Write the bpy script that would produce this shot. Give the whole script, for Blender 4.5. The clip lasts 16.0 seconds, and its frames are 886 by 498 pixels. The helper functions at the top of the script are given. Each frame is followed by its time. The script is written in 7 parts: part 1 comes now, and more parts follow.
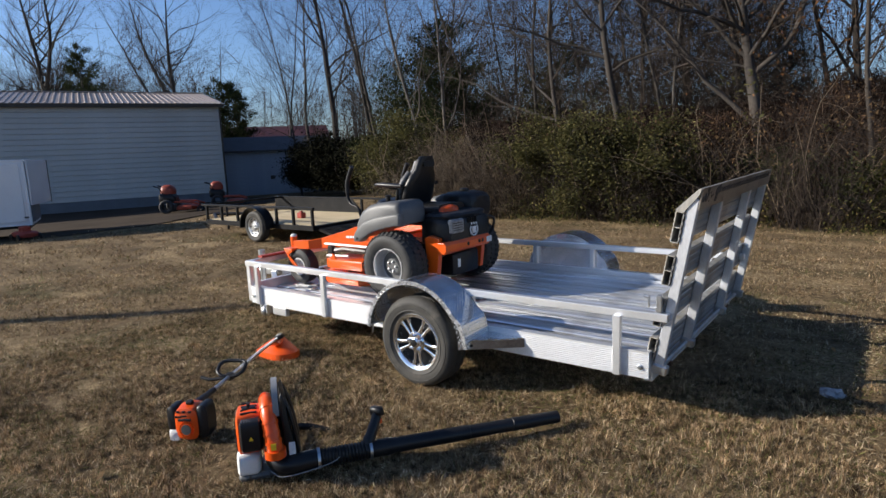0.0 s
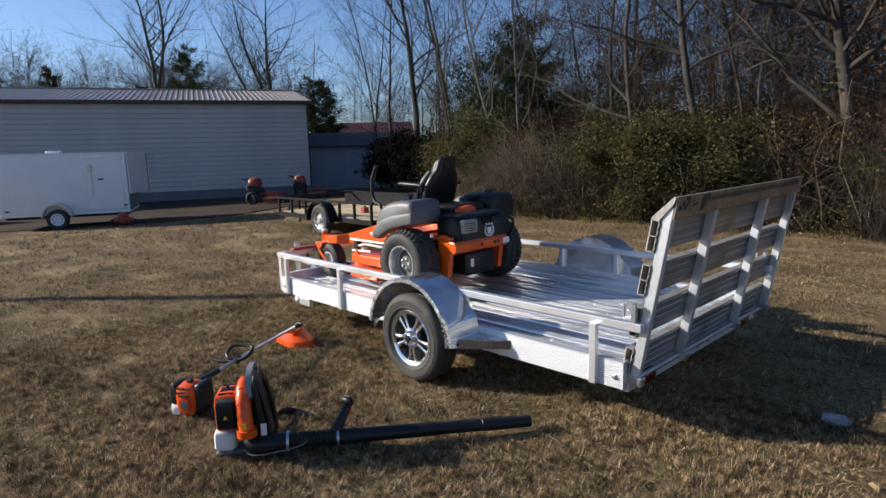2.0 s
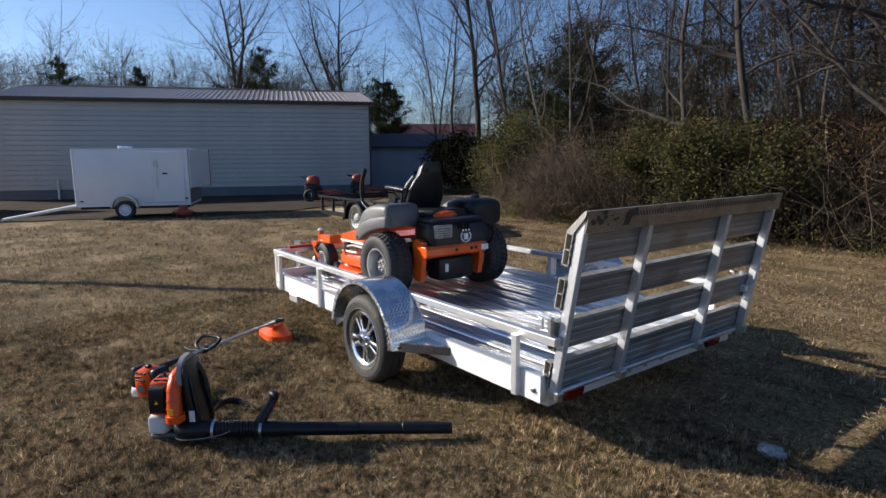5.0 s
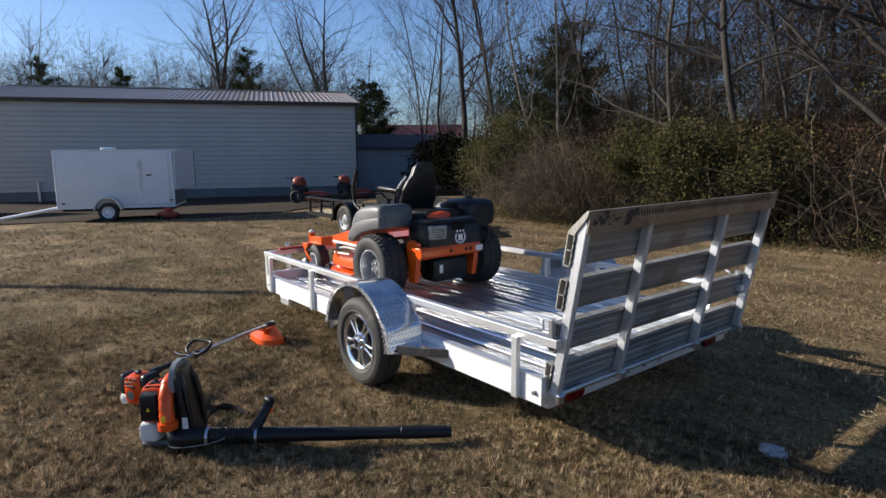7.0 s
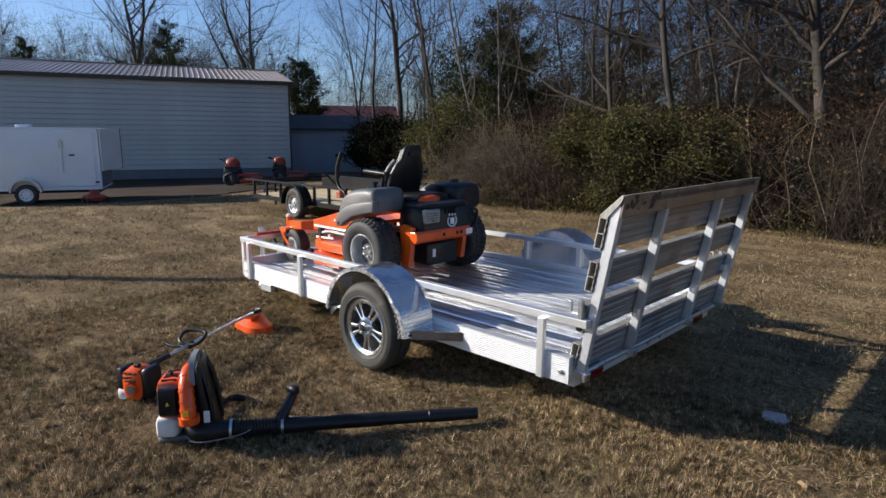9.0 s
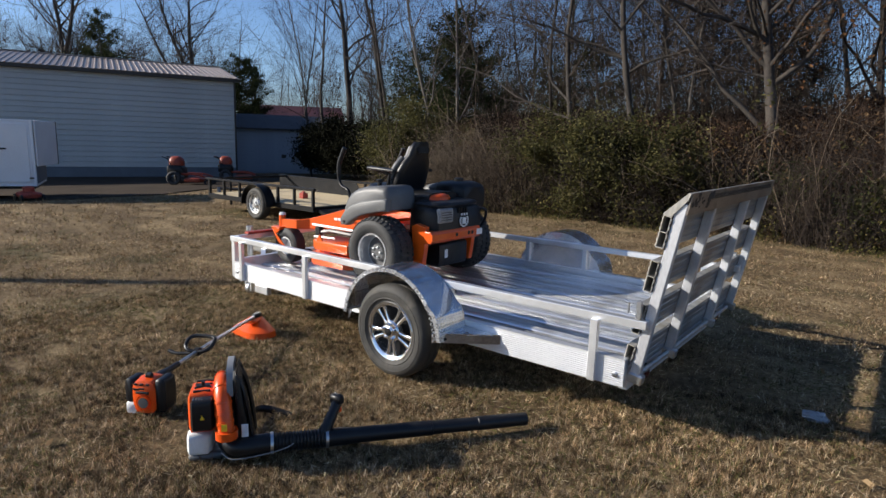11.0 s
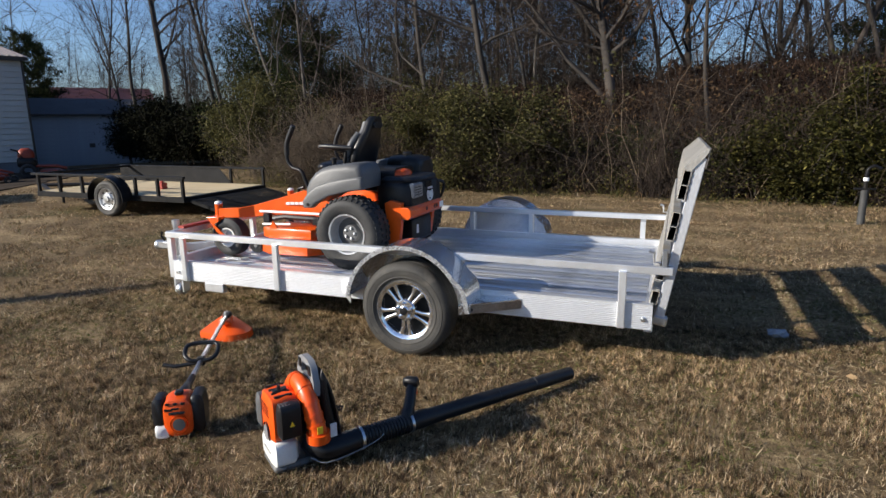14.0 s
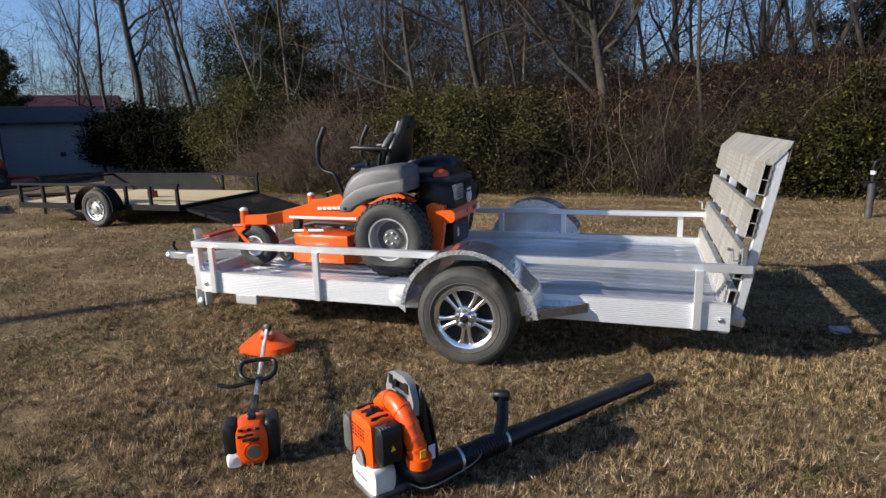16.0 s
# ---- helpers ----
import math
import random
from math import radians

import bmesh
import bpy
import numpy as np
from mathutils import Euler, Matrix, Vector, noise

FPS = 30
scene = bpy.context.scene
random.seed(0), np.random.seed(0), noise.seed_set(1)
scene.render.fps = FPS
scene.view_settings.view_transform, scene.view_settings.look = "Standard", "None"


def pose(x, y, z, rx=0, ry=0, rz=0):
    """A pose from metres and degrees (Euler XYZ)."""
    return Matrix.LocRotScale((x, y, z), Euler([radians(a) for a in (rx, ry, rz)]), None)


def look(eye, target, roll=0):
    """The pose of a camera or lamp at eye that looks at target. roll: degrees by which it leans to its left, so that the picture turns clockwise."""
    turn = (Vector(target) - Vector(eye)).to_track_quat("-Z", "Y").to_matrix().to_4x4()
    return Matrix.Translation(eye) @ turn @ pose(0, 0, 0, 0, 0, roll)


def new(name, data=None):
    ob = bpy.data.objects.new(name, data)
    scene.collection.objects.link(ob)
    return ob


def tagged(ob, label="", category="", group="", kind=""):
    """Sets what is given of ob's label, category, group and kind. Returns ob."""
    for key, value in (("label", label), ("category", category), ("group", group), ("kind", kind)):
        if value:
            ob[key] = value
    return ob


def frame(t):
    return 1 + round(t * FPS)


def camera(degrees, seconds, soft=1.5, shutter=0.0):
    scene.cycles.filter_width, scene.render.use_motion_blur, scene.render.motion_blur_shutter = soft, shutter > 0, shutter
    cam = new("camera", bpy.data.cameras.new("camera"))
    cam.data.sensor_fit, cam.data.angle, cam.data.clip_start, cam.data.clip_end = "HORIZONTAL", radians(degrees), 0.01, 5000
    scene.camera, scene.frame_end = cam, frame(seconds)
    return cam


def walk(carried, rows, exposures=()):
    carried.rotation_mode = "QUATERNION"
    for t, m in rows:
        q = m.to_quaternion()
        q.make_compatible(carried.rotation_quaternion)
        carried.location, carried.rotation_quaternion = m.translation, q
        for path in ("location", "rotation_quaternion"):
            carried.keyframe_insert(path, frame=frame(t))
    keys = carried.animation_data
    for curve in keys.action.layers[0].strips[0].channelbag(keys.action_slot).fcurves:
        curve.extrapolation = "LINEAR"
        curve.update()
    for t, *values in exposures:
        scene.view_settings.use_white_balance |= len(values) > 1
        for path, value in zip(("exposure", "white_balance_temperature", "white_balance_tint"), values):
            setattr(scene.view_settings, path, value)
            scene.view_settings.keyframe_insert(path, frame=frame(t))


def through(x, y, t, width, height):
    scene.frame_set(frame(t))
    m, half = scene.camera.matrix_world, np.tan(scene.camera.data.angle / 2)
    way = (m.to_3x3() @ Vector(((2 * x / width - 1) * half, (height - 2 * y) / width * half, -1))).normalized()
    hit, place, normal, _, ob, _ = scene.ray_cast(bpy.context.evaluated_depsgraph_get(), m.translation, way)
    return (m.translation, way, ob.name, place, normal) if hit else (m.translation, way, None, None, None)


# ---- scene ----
cam = camera(73.3, 16.0)
PATH = [
    (0, (0.195, 0.176, 1.617), (-1.003, 1.744, 1.293), -2.4),
    (0.5, (0.405, 0.237, 1.609), (-0.86, 1.758, 1.315), -1.6),
    (1, (0.569, 0.293, 1.613), (-0.764, 1.755, 1.317), -1.8),
    (1.5, (0.63, 0.413, 1.607), (-0.748, 1.828, 1.29), -0.9),
    (2, (0.721, 0.528, 1.631), (-0.694, 1.904, 1.306), -1.6),
    (2.5, (0.91, 0.632, 1.632), (-0.555, 1.955, 1.308), -0.7),
    (3, (1.025, 0.758, 1.647), (-0.483, 2.029, 1.311), -0.8),
    (3.5, (1.073, 0.888, 1.66), (-0.444, 2.148, 1.331), -2.1),
    (4, (1.206, 1.015, 1.653), (-0.344, 2.238, 1.338), 0.1),
    (6.5, (1.329, 1.144, 1.653), (-0.266, 2.309, 1.337), -1.4),
    (7, (1.218, 1.091, 1.647), (-0.322, 2.327, 1.334), -0.4),
    (7.5, (1.053, 0.967, 1.638), (-0.406, 2.299, 1.327), -0.6),
    (8, (0.967, 0.858, 1.635), (-0.504, 2.174, 1.315), -0.5),
    (8.5, (0.907, 0.739, 1.62), (-0.487, 2.127, 1.263), -0.8),
    (9, (0.84, 0.668, 1.656), (-0.529, 2.078, 1.286), 0.3),
    (11.5, (0.069, 0.229, 1.568), (-1.038, 1.855, 1.208), 1.2),
    (12, (-0.117, 0.065, 1.566), (-1.073, 1.779, 1.183), -0.4),
    (12.5, (-0.271, 0.025, 1.548), (-1.214, 1.738, 1.128), 0.4),
    (13, (-0.444, -0.003, 1.53), (-1.274, 1.768, 1.111), 0.9),
    (13.5, (-0.6, -0.062, 1.544), (-1.463, 1.691, 1.116), 0.4),
    (14, (-0.777, -0.197, 1.534), (-1.493, 1.623, 1.114), -0.7),
    (14.5, (-0.916, -0.247, 1.531), (-1.616, 1.576, 1.1), -0.5),
    (15, (-1.064, -0.195, 1.539), (-1.73, 1.641, 1.109), -2.3),
    (15.5, (-1.193, -0.17, 1.522), (-1.874, 1.667, 1.118), -0.8),
    (16, (-1.358, -0.195, 1.509), (-1.993, 1.656, 1.097), -1.6),
]
walk(cam, [(t, look(eye, target, roll)) for t, eye, target, roll in PATH], [(0, 0.07), (16, 0.07)])

# ---- sky, sun ----
SUN = Vector((-1.85, -1.42, 1.0)).normalized()
world = bpy.data.worlds.new("world")
scene.world = world
world.use_nodes = True
wn = world.node_tree.nodes
sky = wn.new("ShaderNodeTexSky")
sky.sky_type = "NISHITA"
sky.sun_disc = False
sky.sun_elevation = math.asin(SUN.z)
sky.sun_rotation = math.atan2(SUN.x, SUN.y)
sky.air_density, sky.dust_density, sky.ozone_density = 0.95, 0.6, 3.4
wn["Background"].inputs["Strength"].default_value = 0.117
tint = wn.new("ShaderNodeMixRGB")
tint.blend_type = "MULTIPLY"
tint.inputs[0].default_value = 1.0
tint.inputs[2].default_value = (0.91, 1.0, 1.18, 1)
world.node_tree.links.new(sky.outputs[0], tint.inputs[1])
world.node_tree.links.new(tint.outputs[0], wn["Background"].inputs["Color"])
sun_data = bpy.data.lights.new("sun", "SUN")
sun_data.energy, sun_data.angle, sun_data.color = 6.9, radians(0.53), (1.0, 0.93, 0.83)
sun_ob = new("sun", sun_data)
sun_ob.matrix_world = look(SUN * 60, (0, 0, 0))


# ---- helpers for meshes ----
def thing(name, at, label, category, group="", kind=""):
    """An Empty at the base of a thing, which parents its parts."""
    ob = new(name)
    ob.empty_display_size = 0.1
    ob.location = at
    return tagged(ob, label, category, group, kind)


def hang(ob, parent):
    """Parent ob, whose mesh is in world metres, without moving it."""
    ob.parent = parent
    if parent.type == "EMPTY":
        ob.matrix_parent_inverse = parent.matrix_basis.inverted()
    return ob


def part(name, bm, material, parent=None, label="", smooth=None):
    """Links a bmesh as one mesh object under a thing or a part."""
    bmesh.ops.recalc_face_normals(bm, faces=bm.faces)
    me = bpy.data.meshes.new(name)
    bm.to_mesh(me)
    bm.free()
    me.materials.append(material)
    if smooth is not None:
        me.shade_smooth()
        me.set_sharp_from_angle(angle=radians(smooth))
    ob = new(name, me)
    if parent is not None:
        hang(ob, parent)
    if label:
        ob["label"] = label
    return ob


def piece(name, me, m, parent):
    """One more object on a shared mesh."""
    ob = new(name, me)
    ob.parent = parent
    if parent.type == "EMPTY":
        ob.matrix_parent_inverse = parent.matrix_basis.inverted()
    ob.matrix_basis = m
    return ob


def mesh_of(name, bm, material, smooth=None):
    bmesh.ops.recalc_face_normals(bm, faces=bm.faces)
    me = bpy.data.meshes.new(name)
    bm.to_mesh(me)
    bm.free()
    me.materials.append(material)
    if smooth is not None:
        me.shade_smooth()
        me.set_sharp_from_angle(angle=radians(smooth))
    return me


def raw(name, verts, faces, material, parent=None, smooth=False):
    """A large mesh from numpy arrays (all faces with the same corner count)."""
    verts, faces = np.asarray(verts, dtype=np.float32), np.asarray(faces, dtype=np.int32)
    me = bpy.data.meshes.new(name)
    me.vertices.add(len(verts))
    me.vertices.foreach_set("co", verts.ravel())
    k = faces.shape[1]
    me.loops.add(faces.size)
    me.loops.foreach_set("vertex_index", faces.ravel())
    me.polygons.add(len(faces))
    me.polygons.foreach_set("loop_start", np.arange(0, faces.size, k, dtype=np.int32))
    me.update(calc_edges=True)
    me.materials.append(material)
    if smooth:
        me.shade_smooth()
    ob = new(name, me)
    if parent is not None:
        hang(ob, parent)
    return ob


def box(bm, x0, x1, y0, y1, z0, z1, bev=0.0, m=None, seg=1):
    r = bmesh.ops.create_cube(bm, size=1)
    mm = Matrix.Translation(((x0 + x1) / 2, (y0 + y1) / 2, (z0 + z1) / 2)) @ Matrix.Diagonal((x1 - x0, y1 - y0, z1 - z0, 1))
    if m is not None:
        mm = m @ mm
    bmesh.ops.transform(bm, matrix=mm, verts=r["verts"])
    if bev:
        edges = list({e for v in r["verts"] for e in v.link_edges})
        bmesh.ops.bevel(bm, geom=edges, offset=bev, segments=seg, profile=0.5, affect="EDGES")
    return bm


def loft(bm, rings, closed=True, cap=True):
    """Skin between rings of equal length."""
    made = [[bm.verts.new(p) for p in ring] for ring in rings]
    n = len(made[0])
    for a, b in zip(made, made[1:]):
        for i in range(n if closed else n - 1):
            j = (i + 1) % n
            bm.faces.new((a[i], a[j], b[j], b[i]))
    if cap and closed:
        bm.faces.new(list(reversed(made[0])))
        bm.faces.new(made[-1])
    return bm


def tube(bm, points, radius, n=10, cap=True, flat=1.0):
    """A round bar along points; radius is one number or one each."""
    pts = [Vector(p) for p in points]
    rad = radius if isinstance(radius, (list, tuple)) else [radius] * len(pts)
    rings, side = [], None
    for i, p in enumerate(pts):
        d = (pts[min(i + 1, len(pts) - 1)] - pts[max(i - 1, 0)]).normalized()
        if side is None:
            side = d.cross(Vector((0, 0, 1)) if abs(d.z) < 0.9 else Vector((0, 1, 0))).normalized()
        else:
            side = (side - d * side.dot(d)).normalized()
        up = d.cross(side)
        rings.append([p + side * math.cos(a) * rad[i] + up * math.sin(a) * rad[i] * flat for a in (math.tau * k / n for k in range(n))])
    return loft(bm, rings, True, cap)


def curve(points, steps=6):
    """A smooth line (Catmull-Rom) through points."""
    p = [Vector(q) for q in points]
    p = [2 * p[0] - p[1]] + p + [2 * p[-1] - p[-2]]
    out = []
    for a, b, c, d in zip(p, p[1:], p[2:], p[3:]):
        for k in range(steps):
            t = k / steps
            out.append(0.5 * (2 * b + (c - a) * t + (2 * a - 5 * b + 4 * c - d) * t * t + (3 * b - a - 3 * c + d) * t ** 3))
    return out + [p[-2]]


def extrude(bm, outline, axis, a, b, bev=0.0, m=None):
    """A flat outline pulled along an axis from a to b. axis x: outline is (y, z); y: (x, z); z: (x, y)."""
    def at(u, v, w):
        return {"x": (w, u, v), "y": (u, w, v), "z": (u, v, w)}[axis]
    r0 = [bm.verts.new(at(u, v, a)) for u, v in outline]
    r1 = [bm.verts.new(at(u, v, b)) for u, v in outline]
    n = len(outline)
    faces = [bm.faces.new(r0), bm.faces.new(list(reversed(r1)))]
    for i in range(n):
        j = (i + 1) % n
        faces.append(bm.faces.new((r0[i], r1[i], r1[j], r0[j])))
    if m is not None:
        bmesh.ops.transform(bm, matrix=m, verts=r0 + r1)
    if bev:
        edges = list({e for f in faces[:2] for e in f.edges})
        bmesh.ops.recalc_face_normals(bm, faces=faces)
        bmesh.ops.bevel(bm, geom=edges, offset=bev, segments=2, profile=0.5, affect="EDGES")
    return bm


def spin(bm, profile, centre, axis="y", n=32):
    """A turned shape: profile of (radius, offset along the axis)."""
    c = Vector(centre)
    rings = []
    for r, w in profile:
        ring = []
        for k in range(n):
            a = math.tau * k / n
            u, v = r * math.cos(a), r * math.sin(a)
            ring.append(c + Vector({"x": (w, u, v), "y": (u, w, v), "z": (u, v, w)}[axis]))
        rings.append(ring)
    return loft(bm, rings, True, False)


# ---- materials ----
def nodes_of(name):
    m = bpy.data.materials.new(name)
    m.use_nodes = True
    nt = m.node_tree
    return m, nt, nt.nodes["Principled BSDF"]


def surface(name, dark, light, rough=0.5, metal=0.0, scale=8.0, fine=90.0, bump=0.1, stretch=(1, 1, 1), vary=0.0, island=False, coat=0.0, rough_var=0.12, spec=0.5, wear=None):
    """A surface with stains and grain at two scales. vary: how far pieces differ from one another. wear: colour of scattered dirt."""
    m, nt, bsdf = nodes_of(name)
    N, L = nt.nodes.new, nt.links.new
    tc, mp = N("ShaderNodeTexCoord"), N("ShaderNodeMapping")
    mp.inputs["Scale"].default_value = stretch
    L(tc.outputs["Object"], mp.inputs["Vector"])
    big, small = N("ShaderNodeTexNoise"), N("ShaderNodeTexNoise")
    for t, s, d in ((big, scale, 5.0), (small, fine, 3.0)):
        t.inputs["Scale"].default_value, t.inputs["Detail"].default_value = s, d
        L(mp.outputs[0], t.inputs["Vector"])
    mixf = N("ShaderNodeMath")
    mixf.operation = "MULTIPLY_ADD"
    mixf.inputs[1].default_value = 0.62
    L(big.outputs["Fac"], mixf.inputs[0])
    half = N("ShaderNodeMath")
    half.operation = "MULTIPLY"
    half.inputs[1].default_value = 0.38
    L(small.outputs["Fac"], half.inputs[0])
    L(half.outputs[0], mixf.inputs[2])
    ramp = N("ShaderNodeValToRGB")
    ramp.color_ramp.elements[0].position, ramp.color_ramp.elements[1].position = 0.36, 0.64
    ramp.color_ramp.elements[0].color, ramp.color_ramp.elements[1].color = (*dark, 1), (*light, 1)
    L(mixf.outputs[0], ramp.inputs[0])
    colour = ramp.outputs[0]
    if wear:
        dirt = N("ShaderNodeTexNoise")
        dirt.inputs["Scale"].default_value, dirt.inputs["Detail"].default_value = scale * 0.7, 8.0
        L(tc.outputs["Object"], dirt.inputs["Vector"])
        dr = N("ShaderNodeValToRGB")
        dr.color_ramp.elements[0].position, dr.color_ramp.elements[1].position = 0.56, 0.74
        L(dirt.outputs["Fac"], dr.inputs[0])
        mx = N("ShaderNodeMixRGB")
        mx.inputs[2].default_value = (*wear, 1)
        L(dr.outputs[0], mx.inputs[0])
        L(colour, mx.inputs[1])
        colour = mx.outputs[0]
    if vary:
        if island:
            rnd = N("ShaderNodeNewGeometry").outputs["Random Per Island"]
        else:
            rnd = N("ShaderNodeObjectInfo").outputs["Random"]
        hsv, mr = N("ShaderNodeHueSaturation"), N("ShaderNodeMapRange")
        mr.inputs["To Min"].default_value, mr.inputs["To Max"].default_value = 1 - vary, 1 + vary
        L(rnd, mr.inputs["Value"])
        L(mr.outputs[0], hsv.inputs["Value"])
        L(colour, hsv.inputs["Color"])
        colour = hsv.outputs[0]
    L(colour, bsdf.inputs["Base Color"])
    rr = N("ShaderNodeMapRange")
    rr.inputs["To Min"].default_value, rr.inputs["To Max"].default_value = max(0.02, rough - rough_var), min(1, rough + rough_var)
    L(mixf.outputs[0], rr.inputs["Value"])
    L(rr.outputs[0], bsdf.inputs["Roughness"])
    bsdf.inputs["Metallic"].default_value = metal
    bsdf.inputs["Specular IOR Level"].default_value = spec
    bsdf.inputs["Coat Weight"].default_value = coat
    bsdf.inputs["Coat Roughness"].default_value = 0.08
    if bump:
        bp = N("ShaderNodeBump")
        bp.inputs["Strength"].default_value = bump
        bp.inputs["Distance"].default_value = 0.004
        L(small.outputs["Fac"], bp.inputs["Height"])
        L(bp.outputs[0], bsdf.inputs["Normal"])
    return m


def checker_plate(name):
    """Bright aluminium tread plate with raised diamond bars."""
    m = surface(name, (0.55, 0.57, 0.60), (0.88, 0.90, 0.92), 0.13, 0.97, 6, 60, 0.0, rough_var=0.05)
    nt = m.node_tree
    N, L = nt.nodes.new, nt.links.new
    tc = N("ShaderNodeTexCoord")
    height = None
    for turn, shift in ((45, 0.0), (-45, 0.5)):
        mp = N("ShaderNodeMapping")
        mp.inputs["Rotation"].default_value = (0.0, radians(turn), radians(turn))
        mp.inputs["Scale"].default_value = (48, 48, 48)
        mp.inputs["Location"].default_value = (shift, shift, shift)
        L(tc.outputs["Object"], mp.inputs["Vector"])
        vo = N("ShaderNodeTexVoronoi")
        vo.inputs["Randomness"].default_value = 0.0
        vo.inputs["Scale"].default_value = 1.0
        L(mp.outputs[0], vo.inputs["Vector"])
        mr = N("ShaderNodeMapRange")
        mr.inputs["From Min"].default_value, mr.inputs["From Max"].default_value = 0.22, 0.38
        mr.inputs["To Min"].default_value, mr.inputs["To Max"].default_value = 1, 0
        L(vo.outputs["Distance"], mr.inputs["Value"])
        if height is None:
            height = mr.outputs[0]
        else:
            mx = N("ShaderNodeMath")
            mx.operation = "MAXIMUM"
            L(height, mx.inputs[0])
            L(mr.outputs[0], mx.inputs[1])
            height = mx.outputs[0]
    bp = N("ShaderNodeBump")
    bp.inputs["Strength"].default_value, bp.inputs["Distance"].default_value = 0.8, 0.004
    L(height, bp.inputs["Height"])
    L(bp.outputs[0], nt.nodes["Principled BSDF"].inputs["Normal"])
    return m


def leafy(name, colours, through=0.25, rough=0.6, clump=2.2, lo=0.5, hi=1.45, near=0.3, patch=0.0, gloss=0.06):
    """Leaves or blades whose colour differs from one to the next."""
    m, nt, bsdf = nodes_of(name)
    N, L = nt.nodes.new, nt.links.new
    ramp = N("ShaderNodeValToRGB")
    while len(ramp.color_ramp.elements) < len(colours):
        ramp.color_ramp.elements.new(0.5)
    for e, (pos, c) in zip(ramp.color_ramp.elements, colours):
        e.position, e.color = pos, (*c, 1)
    L(N("ShaderNodeNewGeometry").outputs["Random Per Island"], ramp.inputs[0])
    tc, no, mr, hsv = N("ShaderNodeTexCoord"), N("ShaderNodeTexNoise"), N("ShaderNodeMapRange"), N("ShaderNodeHueSaturation")
    no.inputs["Scale"].default_value, no.inputs["Detail"].default_value = clump, 4
    mr.inputs["From Min"].default_value, mr.inputs["From Max"].default_value = near, 1 - near
    mr.inputs["To Min"].default_value, mr.inputs["To Max"].default_value = lo, hi
    L(tc.outputs["Object"], no.inputs["Vector"])
    L(no.outputs["Fac"], mr.inputs["Value"])
    value = mr.outputs[0]
    if patch:
        mp, p2, r2, mul = N("ShaderNodeMapping"), N("ShaderNodeTexNoise"), N("ShaderNodeMapRange"), N("ShaderNodeMath")
        mp.inputs["Scale"].default_value = (0.5, 1.5, 1)
        mp.inputs["Rotation"].default_value = (0, 0, 0.3)
        p2.inputs["Scale"].default_value, p2.inputs["Detail"].default_value, p2.inputs["Roughness"].default_value = 1.3, 6, 0.65
        r2.inputs["From Min"].default_value, r2.inputs["From Max"].default_value = 0.36, 0.64
        r2.inputs["To Min"].default_value, r2.inputs["To Max"].default_value = 1 - patch, 1 + patch
        mul.operation = "MULTIPLY"
        L(tc.outputs["Object"], mp.inputs["Vector"])
        L(mp.outputs[0], p2.inputs["Vector"])
        L(p2.outputs["Fac"], r2.inputs["Value"])
        L(r2.outputs[0], mul.inputs[0])
        L(value, mul.inputs[1])
        value = mul.outputs[0]
    L(value, hsv.inputs["Value"])
    L(ramp.outputs[0], hsv.inputs["Color"])
    L(hsv.outputs[0], bsdf.inputs["Base Color"])
    bsdf.inputs["Roughness"].default_value = rough
    bsdf.inputs["Specular IOR Level"].default_value = gloss
    if through:
        tl, mix, out = N("ShaderNodeBsdfTranslucent"), N("ShaderNodeMixShader"), nt.nodes["Material Output"]
        L(hsv.outputs[0], tl.inputs["Color"])
        mix.inputs[0].default_value = through
        L(bsdf.outputs[0], mix.inputs[1])
        L(tl.outputs[0], mix.inputs[2])
        L(mix.outputs[0], out.inputs["Surface"])
    return m


ALU = surface("mill_aluminium", (0.76, 0.77, 0.78), (0.90, 0.91, 0.92), 0.40, 0.8, 3, 160, 0.10, (1, 1, 1), vary=0.05, wear=(0.58, 0.58, 0.57))
ALU_SIDE = surface("ribbed_aluminium", (0.76, 0.775, 0.79), (0.90, 0.91, 0.92), 0.42, 0.75, 2.5, 120, 0.10, (0.25, 1, 1))
ALU_DECK = surface("deck_aluminium", (0.62, 0.635, 0.65), (0.86, 0.87, 0.88), 0.33, 0.94, 4, 140, 0.08, (0.12, 1.6, 1), vary=0.12, wear=(0.50, 0.50, 0.50))
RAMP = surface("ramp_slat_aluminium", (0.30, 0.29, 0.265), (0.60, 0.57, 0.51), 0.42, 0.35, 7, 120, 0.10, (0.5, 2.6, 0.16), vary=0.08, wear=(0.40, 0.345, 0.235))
GATE = surface("gate_frame_aluminium", (0.52, 0.53, 0.55), (0.72, 0.73, 0.75), 0.42, 0.55, 3, 120, 0.10, (1, 1, 0.3), wear=(0.4, 0.39, 0.38))
# grime bands, with the rear side's shade also put into a darker colour
RAMP_BACK = surface("grimy_shade_toned_slat_back", (0.15, 0.145, 0.14), (0.44, 0.425, 0.40), 0.36, 0.6, 5, 120, 0.10, (1.0, 0.10, 5.0), vary=0.10, wear=(0.17, 0.13, 0.095))
RAMP_TAR = surface("tarred_aluminium", (0.21, 0.175, 0.15), (0.42, 0.37, 0.32), 0.40, 0.75, 7, 90, 0.25, (1, 0.5, 1), wear=(0.04, 0.032, 0.028))
RAMP_TAR_DARK = surface("tar_and_grime", (0.03, 0.024, 0.02), (0.075, 0.06, 0.05), 0.6, 0.1, 20, 120, 0.2)
PLATE = checker_plate("tread_plate")
